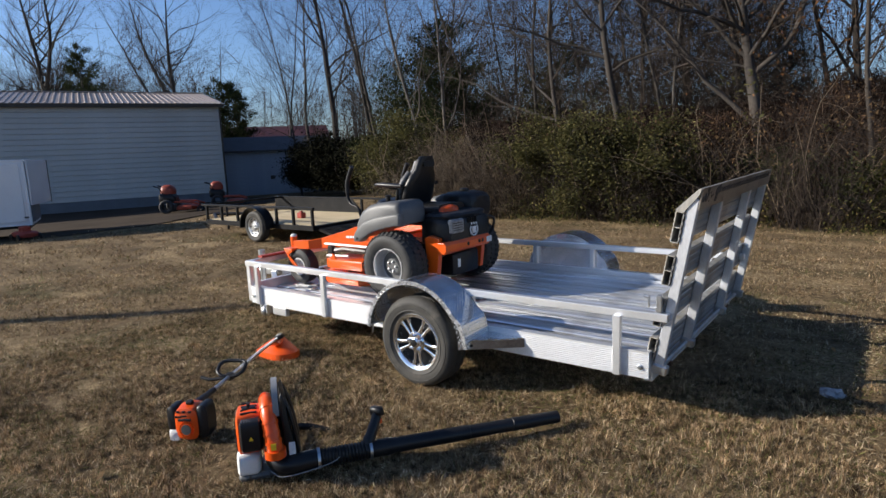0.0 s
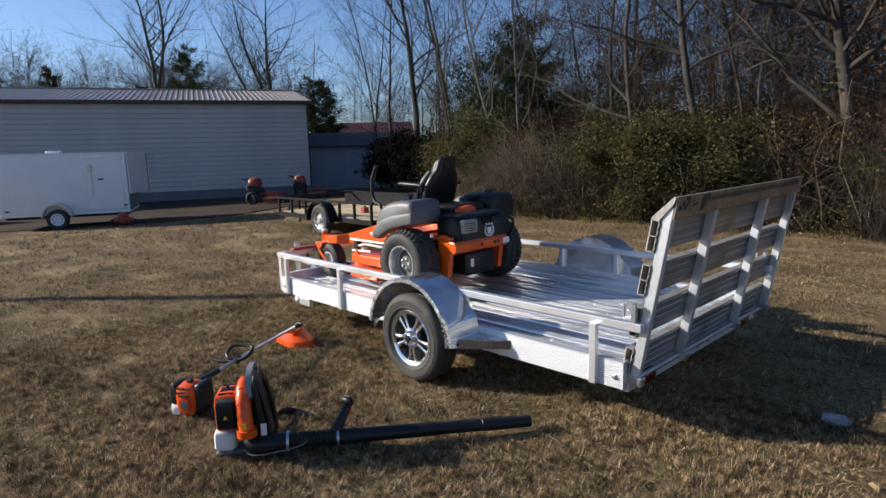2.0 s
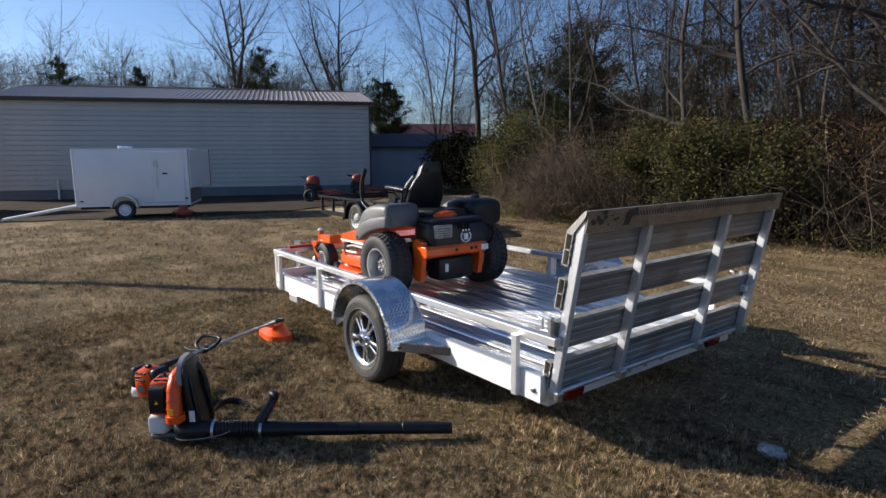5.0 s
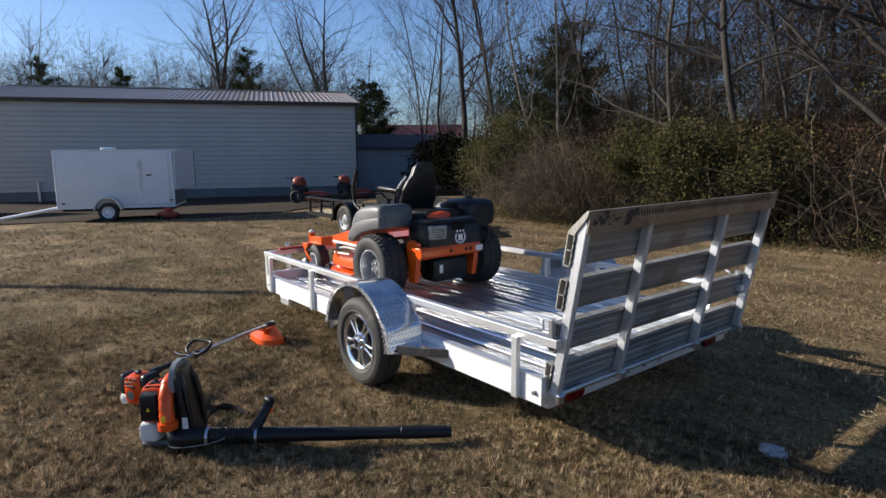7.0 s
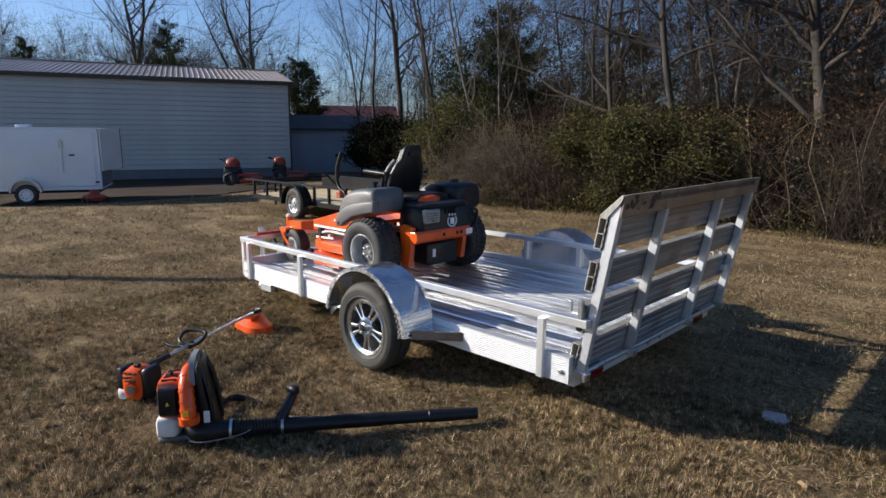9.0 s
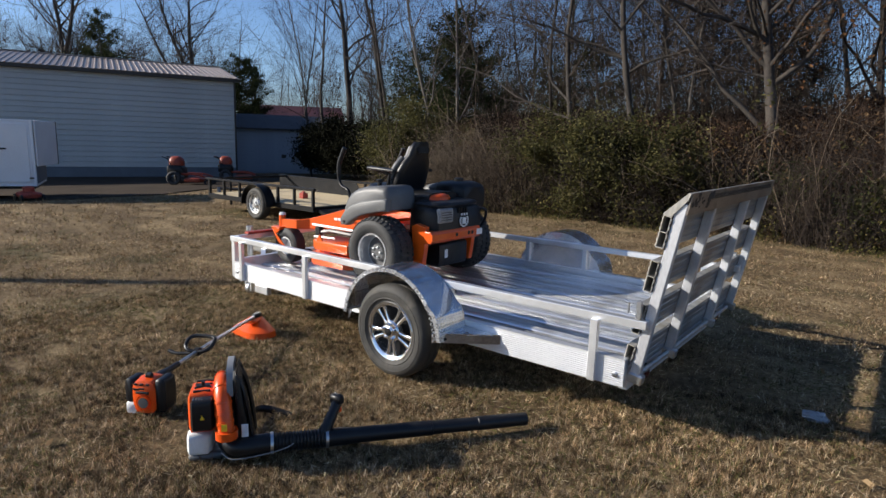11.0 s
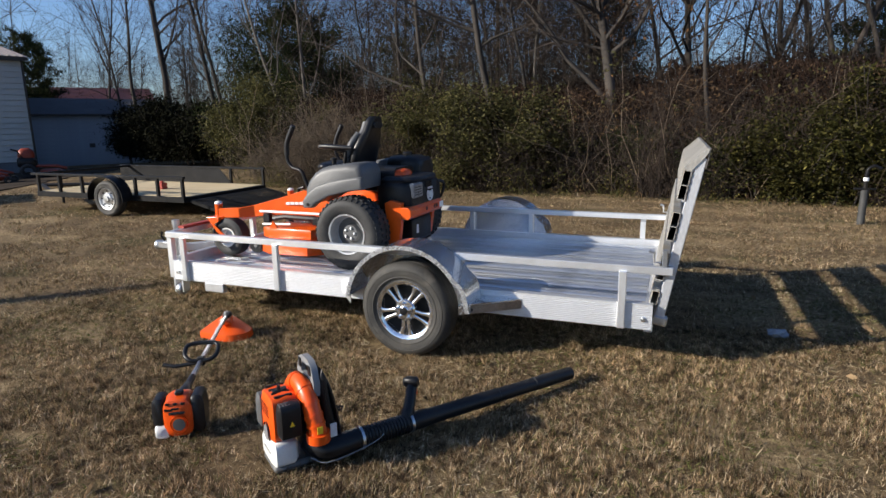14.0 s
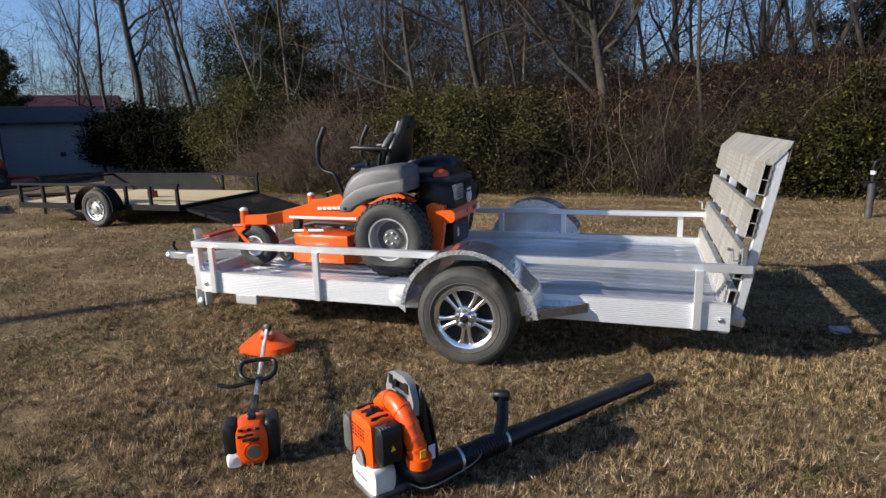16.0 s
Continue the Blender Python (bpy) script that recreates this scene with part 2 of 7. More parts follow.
PLATE_LIP = surface("polished_lip", (0.52, 0.53, 0.55), (0.76, 0.77, 0.78), 0.28, 0.7, 20, 90, 0.3)
CHROME = surface("machined_rim", (0.80, 0.81, 0.82), (0.93, 0.94, 0.95), 0.13, 0.93, 8, 120, 0.0, rough_var=0.06)
STEEL = surface("zinc_steel", (0.45, 0.46, 0.47), (0.65, 0.66, 0.67), 0.38, 1.0, 20, 150, 0.1)
BLACK_RIM = surface("black_rim_paint", (0.005, 0.005, 0.006), (0.012, 0.012, 0.013), 0.45, 0.0, 10, 80, 0.0, spec=0.3)
TYRE = surface("tyre_rubber", (0.024, 0.023, 0.021), (0.05, 0.047, 0.041), 0.72, 0.0, 9, 120, 0.25, wear=(0.10, 0.088, 0.07))
TURF_TYRE = surface("turf_tyre_rubber", (0.018, 0.018, 0.018), (0.04, 0.039, 0.037), 0.7, 0.0, 9, 120, 0.25)
ORANGE = surface("orange_enamel", (0.70, 0.085, 0.003), (0.80, 0.115, 0.006), 0.32, 0.0, 6, 90, 0.03, coat=0.5)
ORANGE_PL = surface("orange_plastic", (0.70, 0.075, 0.005), (0.80, 0.10, 0.008), 0.36, 0.0, 10, 140, 0.06)
GREY_PL = surface("charcoal_plastic", (0.082, 0.083, 0.083), (0.115, 0.116, 0.116), 0.48, 0.0, 6, 260, 0.18)
DARK_PL = surface("black_plastic", (0.007, 0.007, 0.008), (0.015, 0.015, 0.016), 0.40, 0.0, 9, 200, 0.12, spec=0.35)
VINYL = surface("black_vinyl", (0.006, 0.006, 0.007), (0.013, 0.013, 0.014), 0.36, 0.0, 12, 220, 0.2, spec=0.35)
WHITE_PL = surface("milky_plastic", (0.70, 0.70, 0.67), (0.80, 0.80, 0.77), 0.4, 0.0, 8, 90, 0.03)
LABEL = surface("white_label", (0.70, 0.70, 0.70), (0.82, 0.82, 0.82), 0.5, 0.0, 30, 120, 0.0)
YELLOW_LABEL = surface("yellow_label", (0.75, 0.48, 0.02), (0.85, 0.58, 0.03), 0.5, 0.0, 30, 120, 0.0)
SILVER_LABEL = surface("silver_label", (0.24, 0.245, 0.25), (0.36, 0.365, 0.37), 0.3, 0.3, 30, 120, 0.0)
RED_PAINT = surface("red_paint", (0.30, 0.035, 0.02), (0.42, 0.06, 0.035), 0.5, 0.0, 6, 60, 0.1, wear=(0.35, 0.2, 0.16))
RED_LENS = surface("red_lens", (0.09, 0.003, 0.003), (0.15, 0.005, 0.005), 0.15, 0.0, 30, 60, 0.0, coat=0.4)
BLACK_STEEL = surface("black_steel_paint", (0.004, 0.004, 0.0045), (0.010, 0.010, 0.011), 0.42, 0.0, 7, 90, 0.08, wear=(0.022, 0.019, 0.016), spec=0.22)
PINE_DECK = surface("treated_pine", (0.42, 0.33, 0.19), (0.58, 0.47, 0.29), 0.75, 0.0, 3, 60, 0.2, (0.3, 3, 1), vary=0.14)
CARGO_WHITE = surface("white_trailer_skin", (0.74, 0.75, 0.76), (0.82, 0.83, 0.84), 0.35, 0.0, 1.5, 40, 0.02)
SIDING = surface("beige_siding", (0.45, 0.44, 0.41), (0.53, 0.52, 0.485), 0.55, 0.0, 0.7, 20, 0.03, vary=0.03)
DARK_BASE = surface("dark_blue_base_paint", (0.12, 0.135, 0.15), (0.165, 0.18, 0.20), 0.7, 0.0, 2, 30, 0.1)
ROOFING = surface("brown_metal_roof", (0.25, 0.20, 0.17), (0.34, 0.28, 0.235), 0.42, 0.35, 1.2, 30, 0.03, vary=0.04)
TRIM_BROWN = surface("dark_brown_trim", (0.03, 0.024, 0.02), (0.05, 0.04, 0.033), 0.5, 0.0, 4, 40, 0.05)
HUT_WALL = surface("pale_blue_siding", (0.26, 0.30, 0.365), (0.33, 0.375, 0.44), 0.6, 0.0, 1, 25, 0.05)
HUT_ROOF = surface("weathered_roof", (0.035, 0.035, 0.038), (0.065, 0.065, 0.07), 0.7, 0.0, 1.5, 30, 0.1)
RED_ROOF = surface("red_barn_roof", (0.07, 0.017, 0.014), (0.10, 0.026, 0.020), 0.6, 0.0, 1.5, 30, 0.1)
YELLOW_PAINT = surface("yellow_machine_paint", (0.70, 0.36, 0.01), (0.80, 0.43, 0.02), 0.4, 0.0, 3, 40, 0.03)
# asphalt colour darkened to carry the building's shadow as well
ASPHALT_WITH_SHADE = surface("worn_asphalt_with_shade", (0.042, 0.033, 0.025), (0.075, 0.059, 0.044), 0.97, 0.0, 0.8, 45, 0.6, spec=0.05)
BARK = surface("grey_brown_bark", (0.022, 0.0175, 0.014), (0.062, 0.050, 0.040), 0.9, 0.0, 2.2, 30, 0.7, (1, 1, 0.25), vary=0.2)
BARK_PALE = surface("pale_bark", (0.05, 0.042, 0.034), (0.12, 0.103, 0.085), 0.85, 0.0, 3, 30, 0.6, (1, 1, 0.3), vary=0.12)
BARK_OAK = surface("oak_bark", (0.022, 0.018, 0.015), (0.068, 0.056, 0.046), 0.9, 0.0, 2.0, 30, 0.7, (1, 1, 0.3))
TWIG = surface("twig_bark", (0.036, 0.027, 0.021), (0.076, 0.058, 0.046), 0.9, 0.0, 1.2, 10, 0.0)
WOOD_POLE = surface("weathered_pole_wood", (0.13, 0.10, 0.075), (0.22, 0.18, 0.14), 0.9, 0.0, 3, 50, 0.5, (1, 1, 0.1))
GRASS = leafy("dry_grass_blades", [(0.0, (0.080, 0.048, 0.026)), (0.3, (0.235, 0.150, 0.080)), (0.62, (0.40, 0.275, 0.152)), (0.84, (0.68, 0.54, 0.36)), (0.91, (0.15, 0.14, 0.05)), (1.0, (0.085, 0.11, 0.028))], 0.2, 0.8, 19.0, 0.22, 1.46, 0.37, 0.42)
STRAW = leafy("bleached_straw", [(0.0, (0.30, 0.215, 0.12)), (0.5, (0.52, 0.41, 0.24)), (1.0, (0.74, 0.63, 0.42))], 0.2, 0.8, 3.0, 0.6, 1.08)
GREEN_BLADE = leafy("green_blades", [(0.0, (0.06, 0.075, 0.02)), (0.6, (0.13, 0.14, 0.04)), (1.0, (0.21, 0.20, 0.07))], 0.25, 0.7, 6.0, 0.5, 1.1)
LEAF = leafy("evergreen_leaves", [(0.0, (0.022, 0.028, 0.011)), (0.5, (0.040, 0.047, 0.018)), (0.9, (0.066, 0.070, 0.026)), (1.0, (0.12, 0.105, 0.045))], 0.30, 0.5, 1.8, gloss=0.10)
LEAF_YELLOW = leafy("yellow_green_leaves", [(0.0, (0.046, 0.045, 0.018)), (0.5, (0.080, 0.076, 0.029)), (0.9, (0.118, 0.108, 0.040)), (1.0, (0.175, 0.15, 0.066))], 0.42, 0.55, 1.8, gloss=0.08)
LEAF_DARK = leafy("dark_hedge_leaves", [(0.0, (0.015, 0.016, 0.005)), (0.6, (0.036, 0.035, 0.010)), (0.9, (0.068, 0.061, 0.018)), (1.0, (0.17, 0.15, 0.045))], 0.35, 0.5, 1.5, 0.35, 1.6, gloss=0.08)
# near-black leaf colour stands in for deep shade by the shed
PAINTED_SHADE_LEAF = leafy("leaves_painted_as_shade", [(0.0, (0.005, 0.005, 0.003)), (0.7, (0.009, 0.010, 0.005)), (1.0, (0.016, 0.016, 0.008))], 0.05, 0.9)
CEDAR = leafy("cedar_foliage", [(0.0, (0.018, 0.024, 0.011)), (0.6, (0.030, 0.038, 0.016)), (1.0, (0.048, 0.055, 0.022))], 0.35, 0.8)
DEAD = leafy("dead_leaves", [(0.0, (0.032, 0.019, 0.011)), (0.5, (0.085, 0.052, 0.029)), (1.0, (0.15, 0.10, 0.052))], 0.3, 0.8)
RUST_LEAF = leafy("rusty_oak_leaves", [(0.0, (0.05, 0.030, 0.018)), (0.6, (0.10, 0.055, 0.028)), (1.0, (0.20, 0.10, 0.045))], 0.3, 0.8)
DRY_STEM = surface("pale_dry_stems", (0.09, 0.066, 0.044), (0.20, 0.15, 0.10), 0.9, 0.0, 1.5, 12, 0.0)
BRUSH = surface("red_brown_brush_bark", (0.016, 0.0095, 0.006), (0.043, 0.0265, 0.016), 0.9, 0.0, 1.2, 10, 0.0)
BROWN_TWIG = leafy("red_brown_twigs", [(0.0, (0.011, 0.007, 0.005)), (0.6, (0.030, 0.0175, 0.012)), (1.0, (0.074, 0.047, 0.033))], 0.0, 0.9, 1.6, 0.25, 1.5, 0.36)
HAZE_TWIG = leafy("fine_twigs", [(0.0, (0.022, 0.017, 0.014)), (0.6, (0.048, 0.037, 0.030)), (1.0, (0.095, 0.076, 0.061))], 0.0, 0.9)
# darker and redder than the orange of the near mower
FAR_ORANGE = surface("dark_orange_paint", (0.24, 0.032, 0.012), (0.32, 0.048, 0.017), 0.5, 0.0, 5, 60, 0.1)

# ---- ground ----
def ground_material():
    m, nt, bsdf = nodes_of("dry_lawn")
    N, L = nt.nodes.new, nt.links.new
    tc = N("ShaderNodeTexCoord")

    def nz(scale, detail, rough=0.6):
        t = N("ShaderNodeTexNoise")
        t.inputs["Scale"].default_value, t.inputs["Detail"].default_value, t.inputs["Roughness"].default_value = scale, detail, rough
        L(tc.outputs["Object"], t.inputs["Vector"])
        return t.outputs["Fac"]

    def mix(fac, a, b):
        x = N("ShaderNodeMixRGB")
        L(fac, x.inputs[0])
        for k, c in ((1, a), (2, b)):
            if isinstance(c, tuple):
                x.inputs[k].default_value = (*c, 1)
            else:
                L(c, x.inputs[k])
        return x.outputs[0]

    def band(src, lo, hi):
        r = N("ShaderNodeMapRange")
        r.inputs["From Min"].default_value, r.inputs["From Max"].default_value = lo, hi
        L(src, r.inputs["Value"])
        return r.outputs[0]

    straw = mix(band(nz(20, 7, 0.75), 0.38, 0.63), (0.050, 0.031, 0.017), (0.42, 0.30, 0.158))
    mp = N("ShaderNodeMapping")
    mp.inputs["Scale"].default_value = (0.35, 1.5, 1)
    mp.inputs["Rotation"].default_value = (0, 0, 0.35)
    L(tc.outputs["Object"], mp.inputs["Vector"])
    streak = N("ShaderNodeTexNoise")
    streak.inputs["Scale"].default_value, streak.inputs["Detail"].default_value, streak.inputs["Roughness"].default_value = 0.9, 7, 0.7
    L(mp.outputs[0], streak.inputs["Vector"])
    pale = mix(band(nz(26, 6, 0.75), 0.36, 0.64), (0.18, 0.122, 0.063), (0.60, 0.45, 0.25))
    straw = mix(band(streak.outputs["Fac"], 0.46, 0.60), straw, pale)
    patch = mix(band(nz(1.1, 6, 0.65), 0.42, 0.62), straw, mix(band(nz(22, 6, 0.75), 0.35, 0.65), (0.06, 0.038, 0.022), (0.24, 0.165, 0.09)))
    green = mix(band(nz(0.55, 7, 0.7), 0.53, 0.68), patch, mix(band(nz(20, 6, 0.75), 0.35, 0.65), (0.045, 0.043, 0.017), (0.20, 0.18, 0.075)))
    soil = mix(band(nz(0.33, 8, 0.7), 0.66, 0.72), green, (0.15, 0.085, 0.05))
    # multiplies the whole lawn colour down evenly
    toned_down = N("ShaderNodeMixRGB")
    toned_down.blend_type = "MULTIPLY"
    toned_down.inputs[0].default_value = 1.0
    toned_down.inputs[2].default_value = (0.84, 0.835, 0.83, 1)
    L(soil, toned_down.inputs[1])
    L(toned_down.outputs[0], bsdf.inputs["Base Color"])
    bsdf.inputs["Roughness"].default_value = 0.95
    bsdf.inputs["Specular IOR Level"].default_value = 0.15
    bp = N("ShaderNodeBump")
    bp.inputs["Strength"].default_value, bp.inputs["Distance"].default_value = 1.0, 0.03
    L(nz(22, 7, 0.8), bp.inputs["Height"])
    L(bp.outputs[0], bsdf.inputs["Normal"])
    return m


LAWN = ground_material()


def ground_fall(x):
    """The lawn drops a little past the trailer and again down to the yard."""
    k = min(1.0, max(0.0, (-5.2 - x) / 4.5))
    q = min(1.0, max(0.0, (-15.5 - x) / 10.0))
    return -0.10 * k * k * (3 - 2 * k) - 0.33 * q


def ground_z(x, y):
    """Gentle unevenness of the lawn."""
    return ground_fall(x) + 0.018 * (noise.noise(Vector((x * 0.45, y * 0.45, 3.1))) + 0.5 * noise.noise(Vector((x * 1.3, y * 1.3, 7.7))))


def build_ground():
    xs = sorted(set([-1500, -600, -250, -120, -70] + [-46 + 0.5 * i for i in range(121)] + [22, 40, 90, 250, 700, 1500]))
    ys = sorted(set([-1500, -500, -150, -50, -20, -10] + [-4 + 0.5 * i for i in range(69)] + [40, 60, 120, 300, 800, 1500]))
    verts = [(x, y, ground_z(x, y) if -46 <= x <= 14 and -4 <= y <= 30 else ground_fall(x)) for y in ys for x in xs]
    n = len(xs)
    faces = [(j * n + i, j * n + i + 1, (j + 1) * n + i + 1, (j + 1) * n + i) for j in range(len(ys) - 1) for i in range(n - 1)]
    tagged(raw("ground", verts, faces, LAWN, smooth=True), "wide lawn of short dry tan winter grass", "ground", kind="structure")
    # dark yard sheet, drawn out to where the building's shadow ends
    bm = bmesh.new()
    edge = [(-24.0, -30), (-20.6, 0.5), (-18.9, 3.4), (-16.9, 6.2), (-16.7, 8.6), (-18.3, 11), (-19.8, 13.5), (-22.5, 17.5), (-24, 19.5), (-60, 19.5), (-60, -30)]
    rim = []
    for (ax, ay), (bx, by) in zip(edge[:9], edge[1:9]):
        n = max(2, int(math.hypot(bx - ax, by - ay) / 0.3))
        for k in range(n):
            px, py = ax + (bx - ax) * k / n, ay + (by - ay) * k / n
            rim.append((px + 0.55 * noise.noise(Vector((px * 0.9, py * 0.9, 2))) + 0.25 * noise.noise(Vector((px * 4, py * 4, 5))), py))
    extrude(bm, rim + edge[8:], "z", -0.10, 0.028)
    for k in range(11):
        bmesh.ops.bisect_plane(bm, geom=bm.verts[:] + bm.edges[:] + bm.faces[:], plane_co=(-15.5 - k, 0, 0), plane_no=(1, 0, 0))
    for v in bm.verts:
        v.co.z += ground_fall(v.co.x)
    tagged(part("road", bm, ASPHALT_WITH_SHADE), "worn asphalt yard, the metal building's shadow painted into its dark colour", "yard", kind="structure")


build_ground()

# ---- aluminium utility trailer ----
NEAR, FAR, FRONT, REAR, DECK = 3.44, 5.56, -4.60, -0.86, 0.397


def torus_tyre(bm, c, r, w, rim, n=48, round_=0.35):
    """A tyre round the y axis: tread, shoulders, bulging walls."""
    h = w / 2
    prof = [(rim, -h * 0.72), (rim + 0.012, -h * 0.86), (rim + (r - rim) * 0.22, -h * 0.94), (rim + (r - rim) * 0.25, -h * 0.985), (rim + (r - rim) * 0.29, -h * 0.955), (rim + (r - rim) * 0.45, -h), (rim + (r - rim) * 0.58, -h * 0.995), (rim + (r - rim) * 0.60, -h * 1.015), (rim + (r - rim) * 0.62, -h * 0.985), (r - (r - rim) * 0.28, -h * 0.97), (r - 0.012, -h * 0.80), (r, -h * 0.62),
            (r, -h * 0.3), (r - 0.007, -h * 0.28), (r - 0.007, -h * 0.22), (r, -h * 0.20), (r, h * 0.20), (r - 0.007, h * 0.22), (r - 0.007, h * 0.28), (r, h * 0.3),
            (r, h * 0.62), (r - 0.012, h * 0.80), (r - (r - rim) * 0.28, h * 0.97), (rim + (r - rim) * 0.62, h * 0.985), (rim + (r - rim) * 0.60, h * 1.015), (rim + (r - rim) * 0.58, h * 0.995), (rim + (r - rim) * 0.45, h), (rim + (r - rim) * 0.29, h * 0.955), (rim + (r - rim) * 0.25, h * 0.985), (rim + (r - rim) * 0.22, h * 0.94), (rim + 0.012, h * 0.86), (rim, h * 0.72)]
    spin(bm, prof, c, "y", n)
    return bm


def side_profile(y_out, sgn):
    """Ribbed channel section (y, z): ribs stand out on the outer face."""
    pts = [(y_out + sgn * 0.055, 0.28), (y_out, 0.28)]
    z = 0.288
    for _ in range(12):
        pts += [(y_out, z), (y_out + sgn * 0.0022, z + 0.002), (y_out + sgn * 0.0022, z + 0.0045), (y_out, z + 0.0065)]
        z += 0.0122
    pts += [(y_out, 0.44), (y_out + sgn * 0.055, 0.44), (y_out + sgn * 0.055, 0.425)]
    return pts


def alloy_wheel(parent, x, y, z, out):
    """Tyre, machined split-spoke rim with dark pockets; out is -1 or 1 along y."""
    bm = torus_tyre(bmesh.new(), (x, y, z), 0.322, 0.205, 0.196)
    wheel = part("wheel", bm, TYRE, parent, "dusty black radial trailer tyre", 40)
    face = y + out * 0.082
    bm = bmesh.new()
    spin(bm, [(0.200, out * -0.085), (0.188, out * -0.06), (0.185, out * 0.05), (0.200, out * 0.075), (0.206, out * 0.083), (0.201, out * 0.089), (0.190, out * 0.086), (0.176, out * 0.076), (0.174, out * 0.055), (0.184, out * 0.01)], (x, y, z), "y", 48)
    for k in range(5):
        for s in (-1, 1):
            a = math.tau * k / 5 - math.pi / 2
            def at(r, off, d):
                u = Vector((math.cos(a), 0, math.sin(a)))
                v = Vector((-math.sin(a), 0, math.cos(a)))
                p = Vector((x, face + out * d, z)) + u * r + v * off
                return p
            rows = []
            for r, mid, wid, d in ((0.045, s * 0.014, 0.0135, -0.002), (0.085, s * 0.0180, 0.0108, -0.007), (0.125, s * 0.0225, 0.0105, -0.008), (0.158, s * 0.031, 0.0135, -0.008), (0.188, s * 0.046, 0.028, -0.005)):
                rows.append([at(r, mid - wid, d - 0.022), at(r, mid - wid, d - 0.004), at(r, mid - wid * 0.45, d), at(r, mid + wid * 0.45, d), at(r, mid + wid, d - 0.004), at(r, mid + wid, d - 0.022)])
            loft(bm, rows, True, True)
    part("rim", bm, CHROME, wheel, "bright machined split-spoke rim", 35)
    bm = spin(bmesh.new(), [(0.0, out * 0.010), (0.10, out * 0.012), (0.186, out * 0.010), (0.186, out * 0.0)], (x, y, z), "y", 32)
    part("rim_backing", bm, BLACK_RIM, wheel, "gloss black rim pockets", 40)
    bm = spin(bmesh.new(), [(0.074, out * 0.04), (0.074, out * 0.076), (0.066, out * 0.085), (0.034, out * 0.090), (0.033, out * 0.1), (0.026, out * 0.104)], (x, y, z), "y", 24)
    for k in range(5):
        a = math.tau * (k + 0.5) / 5 - math.pi / 2
        c = Vector((x + 0.052 * math.cos(a), y, z + 0.052 * math.sin(a)))
        spin(bm, [(0.011, out * 0.08), (0.011, out * 0.106), (0.007, out * 0.110), (0.0, out * 0.110)], c, "y", 6)
    part("hub", bm, CHROME, wheel, "chrome hub with lug nuts", 35)
    bm = spin(bmesh.new(), [(0.028, out * 0.09), (0.027, out * 0.108), (0.0, out * 0.112)], (x, y, z), "y", 16)
    part("centre_cap", bm, BLACK_RIM, wheel, "black centre cap", 40)
    return wheel


